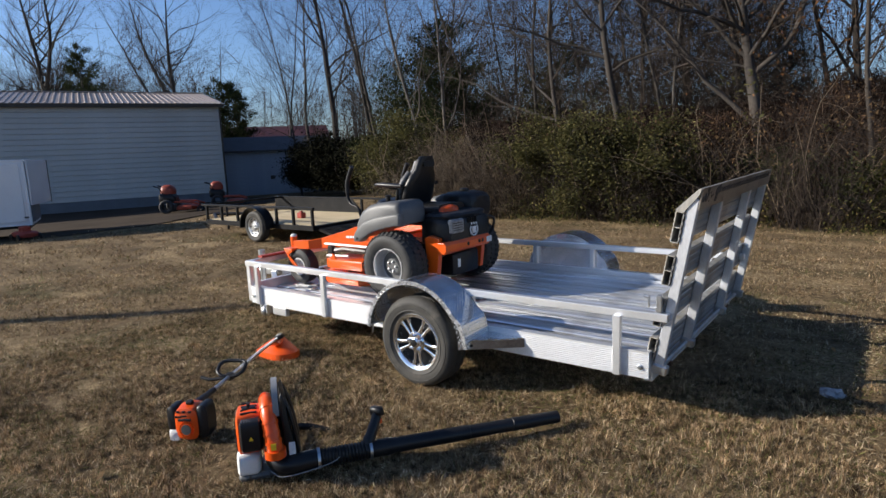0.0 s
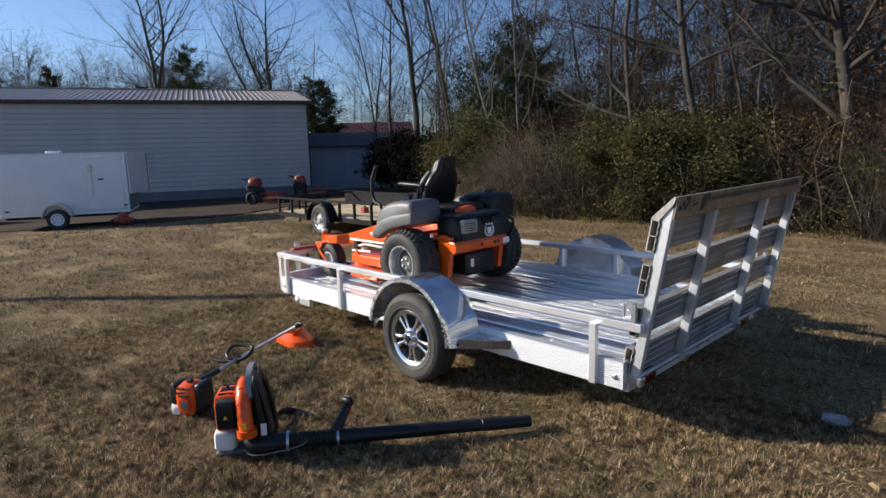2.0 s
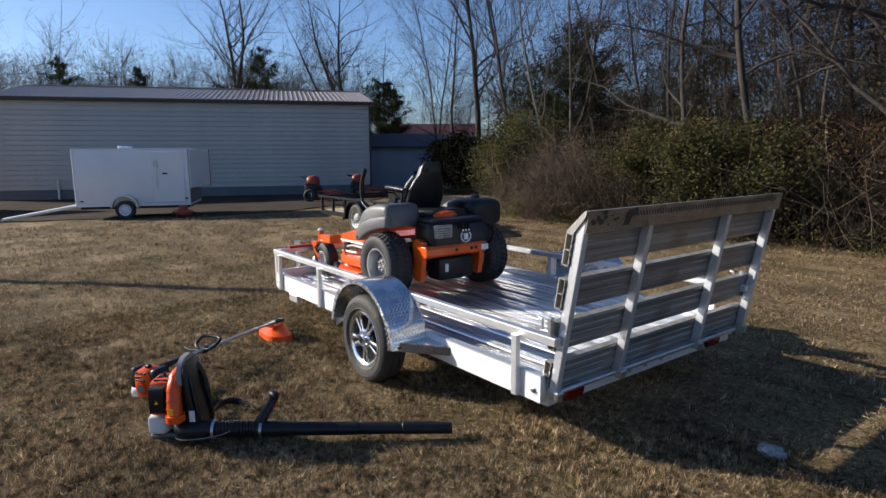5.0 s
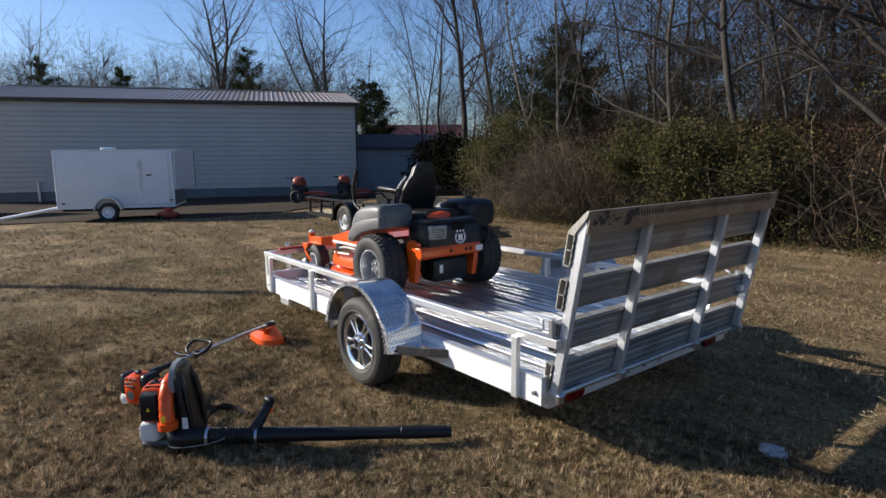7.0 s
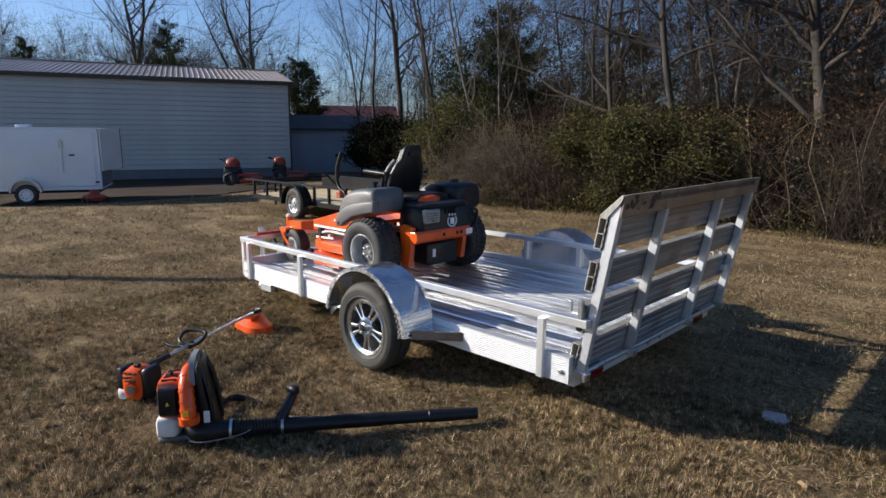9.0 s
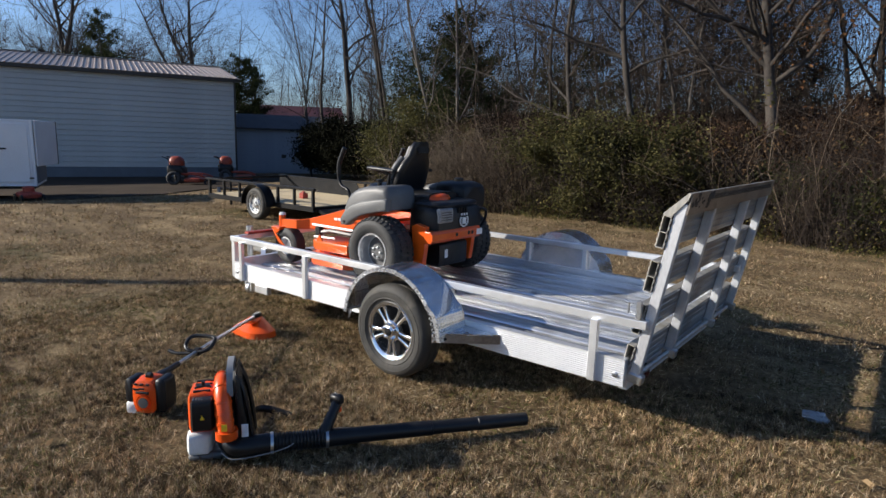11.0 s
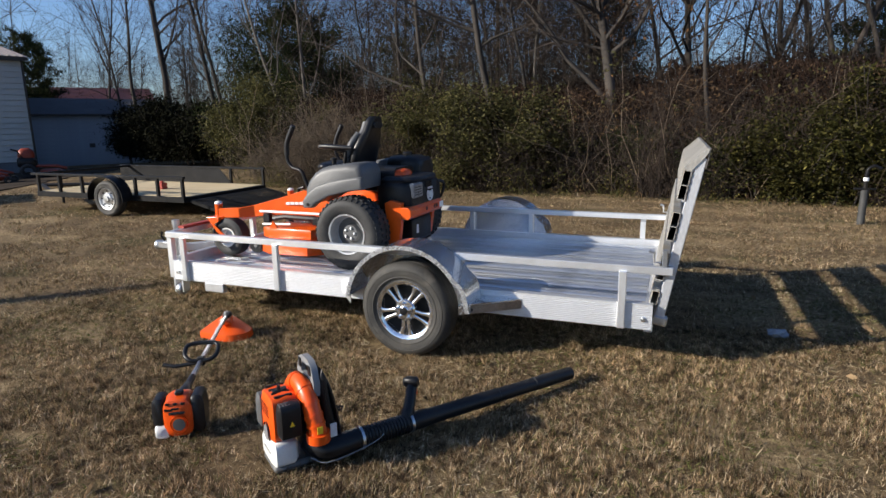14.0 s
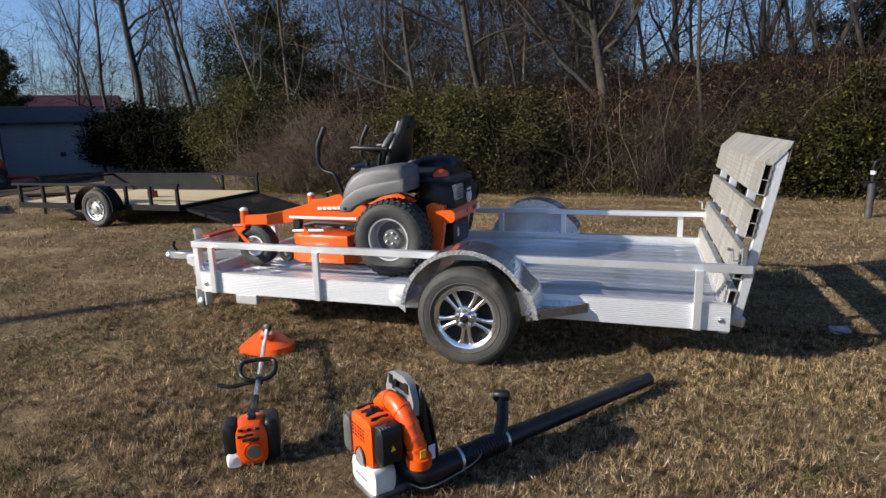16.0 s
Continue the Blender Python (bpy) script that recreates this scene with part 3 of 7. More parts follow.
def fender(parent, x, z, y0, y1, out):
    """Rolled tread-plate mudguard from the body (y0) out to y1."""
    R, T = 0.425, 0.012
    ang = [radians(a) for a in range(-2, 174, 7)]
    bm = bmesh.new()
    arc = [(x + (R + (0.03 if a < 0.5 else 0)) * math.cos(a), z + (R + 0.0) * math.sin(a)) for a in ang]
    arc[0] = (x + R + 0.035, z + 0.02)
    inn = [(x + (px - x) * (1 - T / R), z + (pz - z) * (1 - T / R)) for px, pz in arc]
    rings = [[(px, y0, pz), (px, y1, pz), (qx, y1, qz), (qx, y0, qz)] for (px, pz), (qx, qz) in zip(arc, inn)]
    loft(bm, rings, True, True)
    f = part("fender", bm, PLATE, parent, "shiny tread-plate rolled fender", 50)
    bm = bmesh.new()
    lip = [(x + (px - x) * (1 - 0.028 / R), z + (pz - z) * (1 - 0.028 / R)) for px, pz in arc]
    rings = [[(px, y1, pz), (px, y1 + out * 0.006, pz), (qx, y1 + out * 0.006, qz), (qx, y1, qz)] for (px, pz), (qx, qz) in zip(arc, lip)]
    loft(bm, rings, True, True)
    tb = bmesh.new()
    for k, a in enumerate(np.linspace(0.05, 2.98, 66)):
        rr = R - (0.008 if k % 2 else 0.020)
        m = Matrix.Translation((x + rr * math.cos(a), y1 + out * 0.0075, z + rr * math.sin(a))) @ Matrix.Rotation(-a + (0.8 if k % 2 else -0.8), 4, "Y")
        box(tb, -0.009, 0.009, -0.0025, 0.0025, -0.003, 0.003, 0, m)
    part("fender_lip", bm, PLATE_LIP, f, "", 50)
    tagged(part("raised_tread", tb, PLATE_LIP, f), "bright raised tread bars", kind="stuff")
    bm = bmesh.new()
    wall = [(px, pz) for px, pz in arc if pz > 0.44]
    outl = [(wall[0][0], 0.44)] + wall + [(wall[-1][0], 0.44)]
    extrude(bm, outl, "y", y0 - out * 0.003, y0 - out * 0.009)
    part("inner_guard", bm, PLATE, f)
    bm = extrude(bmesh.new(), [(x + 0.385, y1 - out * 0.0), (x + 0.385, y0), (x + 0.72, y0)], "z", 0.392, 0.40)
    step = part("gravel_guard", bm, PLATE, f)
    bm = extrude(bmesh.new(), [(x + 0.385, y1), (x + 0.385, y1 - out * 0.008), (x + 0.72, y0 - out * 0.004), (x + 0.72, y0 + out * 0.004)], "z", 0.338, 0.391)
    part("guard_edge", bm, RAMP_TAR, step, "dull folded guard edge")
    m = Matrix.Translation((x + 0.45, y1 - out * 0.052, 0.363)) @ Matrix.Rotation(radians(90), 4, "X")
    bm = bmesh.new()
    bmesh.ops.create_cone(bm, cap_ends=True, segments=10, radius1=0.012, radius2=0.010, depth=0.03, matrix=m)
    part("bolt", bm, BLACK_STEEL, step)
    bm = extrude(bmesh.new(), [(x - 0.40, y1 - out * 0.02), (x - 0.40, y0), (x - 0.62, y0)], "z", 0.39, 0.398)
    extrude(bm, [(x - 0.40, y1 - out * 0.02), (x - 0.40, y1 - out * 0.03), (x - 0.62, y0 - out * 0.004), (x - 0.62, y0 + out * 0.004)], "z", 0.33, 0.39)
    part("front_bracket", bm, ALU, f)


def build_trailer():
    T = thing("utility_trailer", (-2.5, 4.5, 0), "bright aluminium utility trailer with raised rear ramp gate", "trailer")
    for y, s, nm in ((NEAR, 1, "near"), (FAR, -1, "far")):
        part("side_channel", extrude(bmesh.new(), side_profile(y, s), "x", FRONT, REAR), ALU_SIDE, T, "ribbed aluminium side channel")
    bm = box(bmesh.new(), FRONT - 0.002, FRONT + 0.05, NEAR + 0.06, FAR - 0.06, 0.28, 0.47, 0.004)
    part("front_beam", bm, ALU, T)
    rear = part("rear_beam", box(bmesh.new(), REAR - 0.05, REAR + 0.003, NEAR + 0.06, FAR - 0.06, 0.245, 0.396, 0.004), ALU_SIDE, T)
    for y in (4.25, 4.42, 4.60):
        bm = spin(bmesh.new(), [(0.016, 0.002), (0.016, 0.014), (0.0, 0.016)], (REAR, y, 0.290), "x", 6)
        part("bolt", bm, STEEL, rear)
    for y in (3.70, 5.24):
        bm = bmesh.new()
        ov = [(y + (0.085 - 0.033) * sg + 0.033 * math.cos(a), 0.292 + 0.036 * math.sin(a)) for sg, a0 in ((1, -90), (-1, 90)) for a in (radians(a0 + 18 * i) for i in range(11))]
        extrude(bm, ov, "x", REAR + 0.004, REAR + 0.03, 0.006)
        lamp = part("tail_light", bm, RED_LENS, T, "oval red tail light lens", 40)
        ov2 = [(y + (u - y) * 1.12, 0.292 + (v - 0.292) * 1.25) for u, v in ov]
        part("grommet", extrude(bmesh.new(), ov2, "x", REAR + 0.0035, REAR + 0.012), DARK_PL, lamp)
    # cross members, axle
    for x in (-4.1, -3.5, -2.9, -1.9, -1.3):
        part("cross_member", box(bmesh.new(), x - 0.03, x + 0.03, NEAR + 0.056, FAR - 0.056, 0.28, 0.360), ALU, T)
    bm = tube(bmesh.new(), [(-2.39, NEAR - 0.1, 0.29), (-2.39, FAR + 0.1, 0.29)], 0.03, 12)
    for y in (NEAR + 0.12, FAR - 0.12):
        tube(bm, curve([(-2.75, y, 0.29), (-2.39, y, 0.24), (-2.03, y, 0.29)], 5), 0.02, 6)
    part("axle", bm, BLACK_STEEL, T, "black steel axle with leaf springs", 40)
    part("corner_foot", box(bmesh.new(), -4.29, -4.10, NEAR - 0.004, NEAR + 0.04, 0.205, 0.279, 0.006), ALU, T)
    # deck planks
    n = 10
    pitch = (FAR - NEAR - 0.116) / n
    w = pitch - 0.036
    prof = [(0, 0.0), (w, 0.0), (w, 0.022), (w - 0.008, 0.030)]
    for k in range(1, 6):
        u = w - w * k / 6
        g = 0.011 if k % 3 == 0 else 0.0045
        d = 0.020 if k % 3 == 0 else 0.027
        prof += [(u + g, 0.0325), (u + g - 0.001, d), (u - g + 0.001, d), (u - g, 0.0325)]
    prof += [(0.008, 0.030), (0, 0.022)]
    bm = extrude(bmesh.new(), [(-a, b) for a, b in prof], "x", 0, REAR - FRONT - 0.105)
    bmesh.ops.transform(bm, matrix=Matrix.Translation((0, w, 0)), verts=bm.verts)
    plank = mesh_of("deck_plank", bm, ALU_DECK)
    for k in range(n):
        piece("deck_plank", plank, Matrix.Translation((FRONT + 0.052, NEAR + 0.058 + pitch * k, DECK - 0.0335 + random.uniform(-0.001, 0.001))), T)
    # rails and posts
    for y, s in ((NEAR, -1), (FAR, 1)):
        yo = y + s * 0.001
        part("top_rail", box(bmesh.new(), FRONT - 0.06, REAR + 0.10, min(yo, yo - s * 0.05), max(yo, yo - s * 0.05), 0.628, 0.675, 0.004), ALU, T, "square aluminium top rail")
        for x in (-4.46, -3.56, -1.04):
            bm = box(bmesh.new(), x - 0.023, x + 0.023, min(y, y + s * 0.032), max(y, y + s * 0.032), 0.283, 0.640, 0.003)
            part("post", bm, ALU, T)
        for x in (-2.70, -2.09):
            part("post", box(bmesh.new(), x - 0.022, x + 0.022, min(y - s * 0.006, y - s * 0.046), max(y - s * 0.006, y - s * 0.046), 0.441, 0.629, 0.003), ALU, T)
        for x in (FRONT + 0.045, REAR - 0.05):
            bm = spin(bmesh.new(), [(0.017, 0), (0.017, s * 0.004), (0.011, s * 0.006), (0.011, s * 0.014), (0.0, s * 0.015)], (x, y, 0.345), "y", 12)
            part("bolt", bm, STEEL, T)
    part("front_rail", box(bmesh.new(), FRONT - 0.06, FRONT - 0.012, NEAR + 0.055, FAR - 0.055, 0.628, 0.675, 0.004), ALU, T)
    part("front_board", box(bmesh.new(), FRONT - 0.075, FRONT - 0.008, NEAR + 0.16, FAR - 0.20, 0.677, 0.697, 0.004), RED_PAINT, T, "faded red board on the front rail")
    for y in (NEAR + 0.03, 4.5, FAR - 0.03):
        part("front_post", box(bmesh.new(), FRONT - 0.055, FRONT - 0.006, y - 0.022, y + 0.022, 0.29, 0.628, 0.003), ALU, T)
    # tongue, coupler, jack
    for ya in (3.72, 5.28):
        bm = bmesh.new()
        a, b = Vector((FRONT + 0.04, ya, 0.30)), Vector((-5.62, 4.5 + (0.04 if ya > 4.5 else -0.04), 0.262))
        d = (b - a).normalized()
        sd = Vector((-d.y, d.x, 0)) * 0.025
        loft(bm, [[p + sd + Vector((0, 0, -0.04)), p - sd + Vector((0, 0, -0.04)), p - sd + Vector((0, 0, 0.04)), p + sd + Vector((0, 0, 0.04))] for p in (a, b)])
        part("tongue_tube", bm, ALU, T)
    bm = box(bmesh.new(), -5.86, -5.55, 4.455, 4.545, 0.250, 0.330, 0.012)
    bmesh.ops.create_uvsphere(bm, u_segments=12, v_segments=8, radius=0.055, matrix=Matrix.Translation((-5.88, 4.5, 0.280)))
    coupler = part("coupler", bm, STEEL, T, "zinc ball coupler", 40)
    bm = tube(bmesh.new(), [(-5.80, 4.5, 0.325), (-5.83, 4.49, 0.385), (-5.80, 4.48, 0.425)], 0.012, 8)
    part("latch_lever", bm, BLACK_STEEL, coupler)
    bm = tube(bmesh.new(), [(-4.93, 3.83, 0.20), (-4.93, 3.83, 0.66)], 0.028, 12)
    tube(bm, [(-4.93, 3.83, 0.655), (-4.93, 3.83, 0.70)], 0.034, 12)
    box(bm, -4.99, -4.87, 3.80, 3.89, 0.30, 0.38, 0.004)
    jack = part("jack", bm, STEEL, T, "zinc tongue jack", 40)
    bm = bmesh.new()
    box(bm, -4.985, -4.965, 3.79, 3.87, 0.04, 0.20, 0.004)
    box(bm, -4.895, -4.875, 3.79, 3.87, 0.04, 0.20, 0.004)
    part("jack_foot", bm, ALU, jack)
    bm = spin(bmesh.new(), [(0.02, -0.025), (0.055, -0.025), (0.062, -0.012), (0.062, 0.012), (0.055, 0.025), (0.02, 0.025)], (-4.93, 3.83, 0.064), "x", 20)
    part("jack_wheel", bm, STEEL, jack, "", 40)
    bm = tube(bmesh.new(), curve([(-5.55, 4.42, 0.275), (-5.4, 4.38, 0.20), (-5.2, 4.2, 0.19), (-5.0, 4.1, 0.30)], 5), 0.008, 6)
    part("safety_chain", bm, STEEL, T)
    # wheels, fenders
    alloy_wheel(T, -2.39, 3.285, 0.318, -1)
    alloy_wheel(T, -2.39, 5.715, 0.318, 1)
    fender(T, -2.385, 0.335, NEAR - 0.003, 3.165, -1)
    fender(T, -2.385, 0.335, FAR + 0.003, 5.835, 1)
    # ramp gate
    lean = 0.175
    G = Matrix.Translation((REAR + 0.035, 0, 0.33)) @ Matrix.Rotation(lean, 4, "Y")
    bm = tube(bmesh.new(), [(0, NEAR + 0.05, 0), (0, FAR - 0.05, 0)], 0.016, 10)
    bmesh.ops.transform(bm, matrix=G, verts=bm.verts)
    gate = part("ramp_gate", bm, STEEL, T, "folding ramp gate standing upright", 40)
    for y in (3.515, 4.085, 4.965, 5.590):
        edge = y in (3.515, 5.590)
        bm = box(bmesh.new(), -0.028, 0.028, y - 0.020, y + 0.020, 0.0, 1.0 if edge else 0.95, 0.004, G)
        part("upright", bm, GATE, gate)
        bm = box(bmesh.new(), -0.045, 0.05, y - 0.028, y + 0.028, -0.03, 0.028, 0.008, G)
        part("hinge", bm, STEEL, gate)
    bm = bmesh.new()
    ya, yb = NEAR + 0.045, 5.615
    back = [(-0.033, 0.0)]
    for k in range(4):
        z = 0.012 + 0.042 * k
        back += [(-0.033, z), (-0.029, z + 0.003), (-0.029, z + 0.023), (-0.033, z + 0.026)]
    back += [(-0.033, 0.172), (-0.037, 0.172), (-0.037, 0.0)]
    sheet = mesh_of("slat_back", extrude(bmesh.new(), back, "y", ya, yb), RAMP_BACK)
    front = [(-0.072, 0.0), (-0.072, 0.172), (-0.076, 0.172)]
    for k in range(6):
        z = 0.166 - 0.029 * k
        front += [(-0.076, z), (-0.079, z - 0.004), (-0.079, z - 0.010), (-0.076, z - 0.014)]
    extrude(bm, front + [(-0.076, 0.0)], "y", ya, yb)
    for z in (0.0, 0.084, 0.169):
        box(bm, -0.0718, -0.0372, ya, yb, z, z + 0.003)
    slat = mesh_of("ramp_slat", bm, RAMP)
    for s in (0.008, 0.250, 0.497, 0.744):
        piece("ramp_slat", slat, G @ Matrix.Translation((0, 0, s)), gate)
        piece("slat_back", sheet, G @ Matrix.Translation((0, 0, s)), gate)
    cap = [(-0.079, 0.918), (-0.077, 0.930), (0.018, 1.056), (0.030, 1.056), (0.024, 1.02), (-0.032, 0.926), (-0.032, 0.918)]
    bm = extrude(bmesh.new(), cap, "y", NEAR + 0.045, 5.625, 0, G)
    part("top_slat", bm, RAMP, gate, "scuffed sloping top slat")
    bm = box(bmesh.new(), 0.031, 0.036, NEAR + 0.055, 5.632, 0.942, 1.058, 0.0, G)
    part("top_flange", bm, RAMP_TAR, gate, "scuffed top flange with tar spots")
    bm = bmesh.new()
    for k in range(64):
        m = G @ Matrix.Translation((0.0365, 3.86 + 0.0265 * k, 1.022)) @ Matrix.Rotation(radians(38), 4, "X")
        box(bm, -0.001, 0.001, -0.0045, 0.0045, -0.017, 0.017, 0, m)
    tagged(part("grip_notch", bm, RAMP_TAR_DARK, gate), "row of worn dark grip notches", kind="stuff")
    for k in range(22):
        cy, cz, rr = 3.53 + 0.36 * random.random() ** 1.3, 0.965 + 0.085 * random.random(), random.uniform(0.006, 0.022)
        outl = [(cy + rr * 1.5 * random.uniform(0.6, 1.2) * math.cos(a), cz + rr * random.uniform(0.6, 1.2) * math.sin(a)) for a in (math.tau * i / 9 for i in range(9))]
        part("tar_spot", extrude(bmesh.new(), outl, "x", 0.0362, 0.0374 + 0.00004 * k, 0, G), RAMP_TAR_DARK, gate)
    for y, s in ((NEAR, 1), (FAR, -1)):
        bm = box(bmesh.new(), REAR + 0.035, REAR + 0.065, min(y + s * 0.005, y + s * 0.035), max(y + s * 0.005, y + s * 0.035), 0.677, 0.78, 0.004)
        tube(bm, [(REAR + 0.03, y + s * 0.02, 0.70), (REAR - 0.01, y + s * 0.02, 0.70), (REAR - 0.012, y + s * 0.02, 0.765)], 0.007, 8)
        tube(bm, [(REAR - 0.012, y + s * 0.02, 0.76), (REAR - 0.04, y + s * 0.02, 0.768)], 0.009, 8)
        part("gate_latch", bm, STEEL, T, "spring pin gate latch")


build_trailer()

# ---- zero-turn mower on the deck ----
def blob(bm, sections, axis="x", n=24, power=3.0):
    """A moulded body: rounded-box sections (position, centre u, centre v, half u, half v) along an axis."""
    rings = []
    for w, cu, cv, hu, hv in sections:
        ring = []
        for k in range(n):
            a = math.tau * k / n
            c, s = math.cos(a), math.sin(a)
            u = cu + hu * math.copysign(abs(c) ** (2 / power), c)
            v = cv + hv * math.copysign(abs(s) ** (2 / power), s)
            ring.append({"x": (w, u, v), "y": (u, w, v), "z": (u, v, w)}[axis])
        rings.append(ring)
    return loft(bm, rings, True, True)


def turf_wheel(parent, x, y, z, r, w, rim, out, lugs=True, rim_mat=None):
    bm = bmesh.new()
    h = w / 2
    spin(bm, [(rim, -h * 0.7), (rim + 0.015, -h * 0.85), (rim + (r - rim) * 0.5, -h), (r - 0.03, -h * 0.93), (r - 0.008, -h * 0.72), (r - 0.004, 0), (r - 0.008, h * 0.72), (r - 0.03, h * 0.93), (rim + (r - rim) * 0.5, h), (rim + 0.015, h * 0.85), (rim, h * 0.7)], (x, y, z), "y", 40)
    if lugs:
        nl = 38
        for k in range(nl):
            for row, off in ((-0.74, 0.5), (-0.30, 0.0), (0.30, 0.5), (0.74, 0.0)):
                a = math.tau * (k + off) / nl
                rr = r - (0.016 if abs(row) > 0.5 else 0.004)
                m = Matrix.Translation((x + rr * math.cos(a), y + row * h, z + rr * math.sin(a))) @ Matrix.Rotation(-a, 4, "Y") @ Matrix.Rotation(radians(35 if abs(row) > 0.5 else 0) * (1 if row > 0 else -1), 4, "Z")
                box(bm, -0.010, 0.010, -h * 0.15, h * 0.15, -0.012, 0.012, 0, m)
    wheel = part("wheel", bm, TURF_TYRE, parent, "black turf tyre with block tread" if lugs else "smooth black caster tyre", 40)
    bm = spin(bmesh.new(), [(rim + 0.002, out * -h * 0.6), (rim - 0.006, out * h * 0.2), (rim + 0.004, out * h * 0.78), (rim + 0.006, out * h * 0.84), (rim - 0.006, out * h * 0.82), (rim - 0.016, out * h * 0.55), (rim - 0.02, out * h * 0.1), (rim * 0.45, out * h * 0.06), (rim * 0.4, out * h * 0.3), (0.0, out * h * 0.32)], (x, y, z), "y", 32)
    part("rim", bm, rim_mat or STEEL_GREY, wheel, "grey painted steel rim", 40)
    if lugs:
        bm = spin(bmesh.new(), [(rim * 0.80, out * h * 0.10), (rim * 0.5, out * h * 0.085), (rim * 0.42, out * h * 0.34), (0.0, out * h * 0.37)], (x, y, z), "y", 28)
        part("hub", bm, GREY_PL, wheel, "dark wheel hub", 40)
        for k in range(5):
            a = math.tau * k / 5
            bm = spin(bmesh.new(), [(0.011, out * h * 0.3), (0.011, out * h * 0.44), (0, out * h * 0.46)], (x + 0.042 * math.cos(a), y, z + 0.042 * math.sin(a)), "y", 6)
            part("lug_nut", bm, STEEL, wheel)
    return wheel


SEAT_GREY = surface("grey_vinyl", (0.06, 0.06, 0.062), (0.10, 0.10, 0.10), 0.45, 0.0, 10, 220, 0.2)
STEEL_GREY = surface("grey_rim_paint", (0.42, 0.43, 0.44), (0.56, 0.57, 0.58), 0.32, 0.5, 10, 80, 0.02)


def build_mower():
    M = thing("zero_turn_mower", (-3.4, 4.44, DECK), "orange and charcoal zero-turn riding lawn mower", "mower")
    cy, zd = 4.44, DECK
    for s in (-1, 1):
        turf_wheel(M, -3.15, cy + s * 0.56, zd + 0.280, 0.290, 0.245, 0.155, s)
        # caster, fork, pivot
        yc = cy + s * 0.53
        w = turf_wheel(M, -4.385, yc, zd + 0.172, 0.172, 0.14, 0.078, s, False, WHITE_PL)
        bm = bmesh.new()
        for t in (-1, 1):
            extrude(bm, [(-4.49, 0.68), (-4.43, 0.715), (-4.47, 0.745), (-4.56, 0.74), (-4.43, 0.57), (-4.355, 0.57)], "y", yc + t * 0.084 - 0.006, yc + t * 0.084 + 0.006, 0.002)
        box(bm, -4.56, -4.43, yc - 0.090, yc + 0.090, 0.715, 0.745, 0.008)
        part("caster_fork", bm, ORANGE, M)
        bm = tube(bmesh.new(), [(-4.50, yc, 0.74), (-4.50, yc, 0.85)], 0.033, 14)
        pv = part("caster_pivot", bm, ORANGE, M, "", 40)
        bm = spin(bmesh.new(), [(0.034, 0.0), (0.034, 0.012), (0.02, 0.025), (0, 0.028)], (-4.50, yc, 0.85), "z", 14)
        part("pivot_cap", bm, WHITE_PL, pv, "pale pivot cap", 40)
        # front arm rising to the frame
        bm = bmesh.new()
        ya = cy + s * 0.40
        rings = []
        for x, y, z, hz in ((-4.50, yc, 0.770, 0.042), (-4.28, yc - s * 0.02, 0.780, 0.043), (-4.18, ya + s * 0.03, 0.790, 0.052), (-3.93, ya, 0.836, 0.072), (-3.69, ya - s * 0.02, 0.871, 0.108), (-3.56, ya - s * 0.03, 0.853, 0.090), (-3.40, ya - s * 0.03, 0.82, 0.06), (-3.24, ya - s * 0.04, 0.78, 0.05)):
            rings.append([(x, y - 0.028, z - hz), (x, y + 0.028, z - hz), (x, y + 0.028, z + hz), (x, y - 0.028, z + hz)])
        loft(bm, rings)
        bmesh.ops.bevel(bm, geom=list(bm.edges), offset=0.005, segments=1, affect="EDGES")
        part("frame_arm", bm, ORANGE, M, "orange steel frame arm")
        bm = tube(bmesh.new(), [(-4.08, cy + s * 0.505, 0.80), (-3.48, cy + s * 0.505, 0.80)], 0.011, 8)
        part("lift_rod", bm, WHITE_PL, M, "pale steel lift rod")
        bm = tube(bmesh.new(), [(-4.06, cy + s * 0.505, 0.69), (-3.78, cy + s * 0.50, 0.70)], 0.010, 8)
        part("lift_rod", bm, WHITE_PL, M, "pale steel lift rod")
        bm = tube(bmesh.new(), [(-3.95, cy + s * 0.50, 0.74), (-3.85, cy + s * 0.49, 0.76), (-3.55, cy + s * 0.47, 0.75)], 0.022, 8)
        box(bm, -4.07, -4.0, cy + s * 0.47 - 0.02, cy + s * 0.47 + 0.03, 0.70, 0.78, 0.008)
        box(bm, -3.58, -3.48, cy + s * 0.47 - 0.02, cy + s * 0.47 + 0.03, 0.70, 0.77, 0.008)
        part("deck_linkage", bm, DARK_PL, M, "", 40)
        # fender over the drive wheel, moulded in one
        o, i = cy + s * 0.625, cy + s * 0.27
        shell = [(-3.545, 0.93), (-3.535, 1.02), (-3.50, 1.09), (-3.45, 1.145), (-3.38, 1.185), (-3.28, 1.208), (-3.15, 1.222), (-3.06, 1.222), (-3.03, 1.20), (-3.015, 1.14), (-3.015, 1.03), (-3.08, 1.025), (-3.17, 1.005), (-3.31, 0.972), (-3.43, 0.91), (-3.48, 0.90)]
        bm = extrude(bmesh.new(), shell, "y", min(o, i), max(o, i), 0.045)
        fd = part("fender", bm, GREY_PL, M, "charcoal moulded plastic fender", 50)
        part("frame_rail", box(bmesh.new(), -3.25, -2.80, cy + s * 0.34 - 0.025, cy + s * 0.34 + 0.025, 0.74, 0.84, 0.006), BLACK_STEEL, M, "black steel rear frame rail")
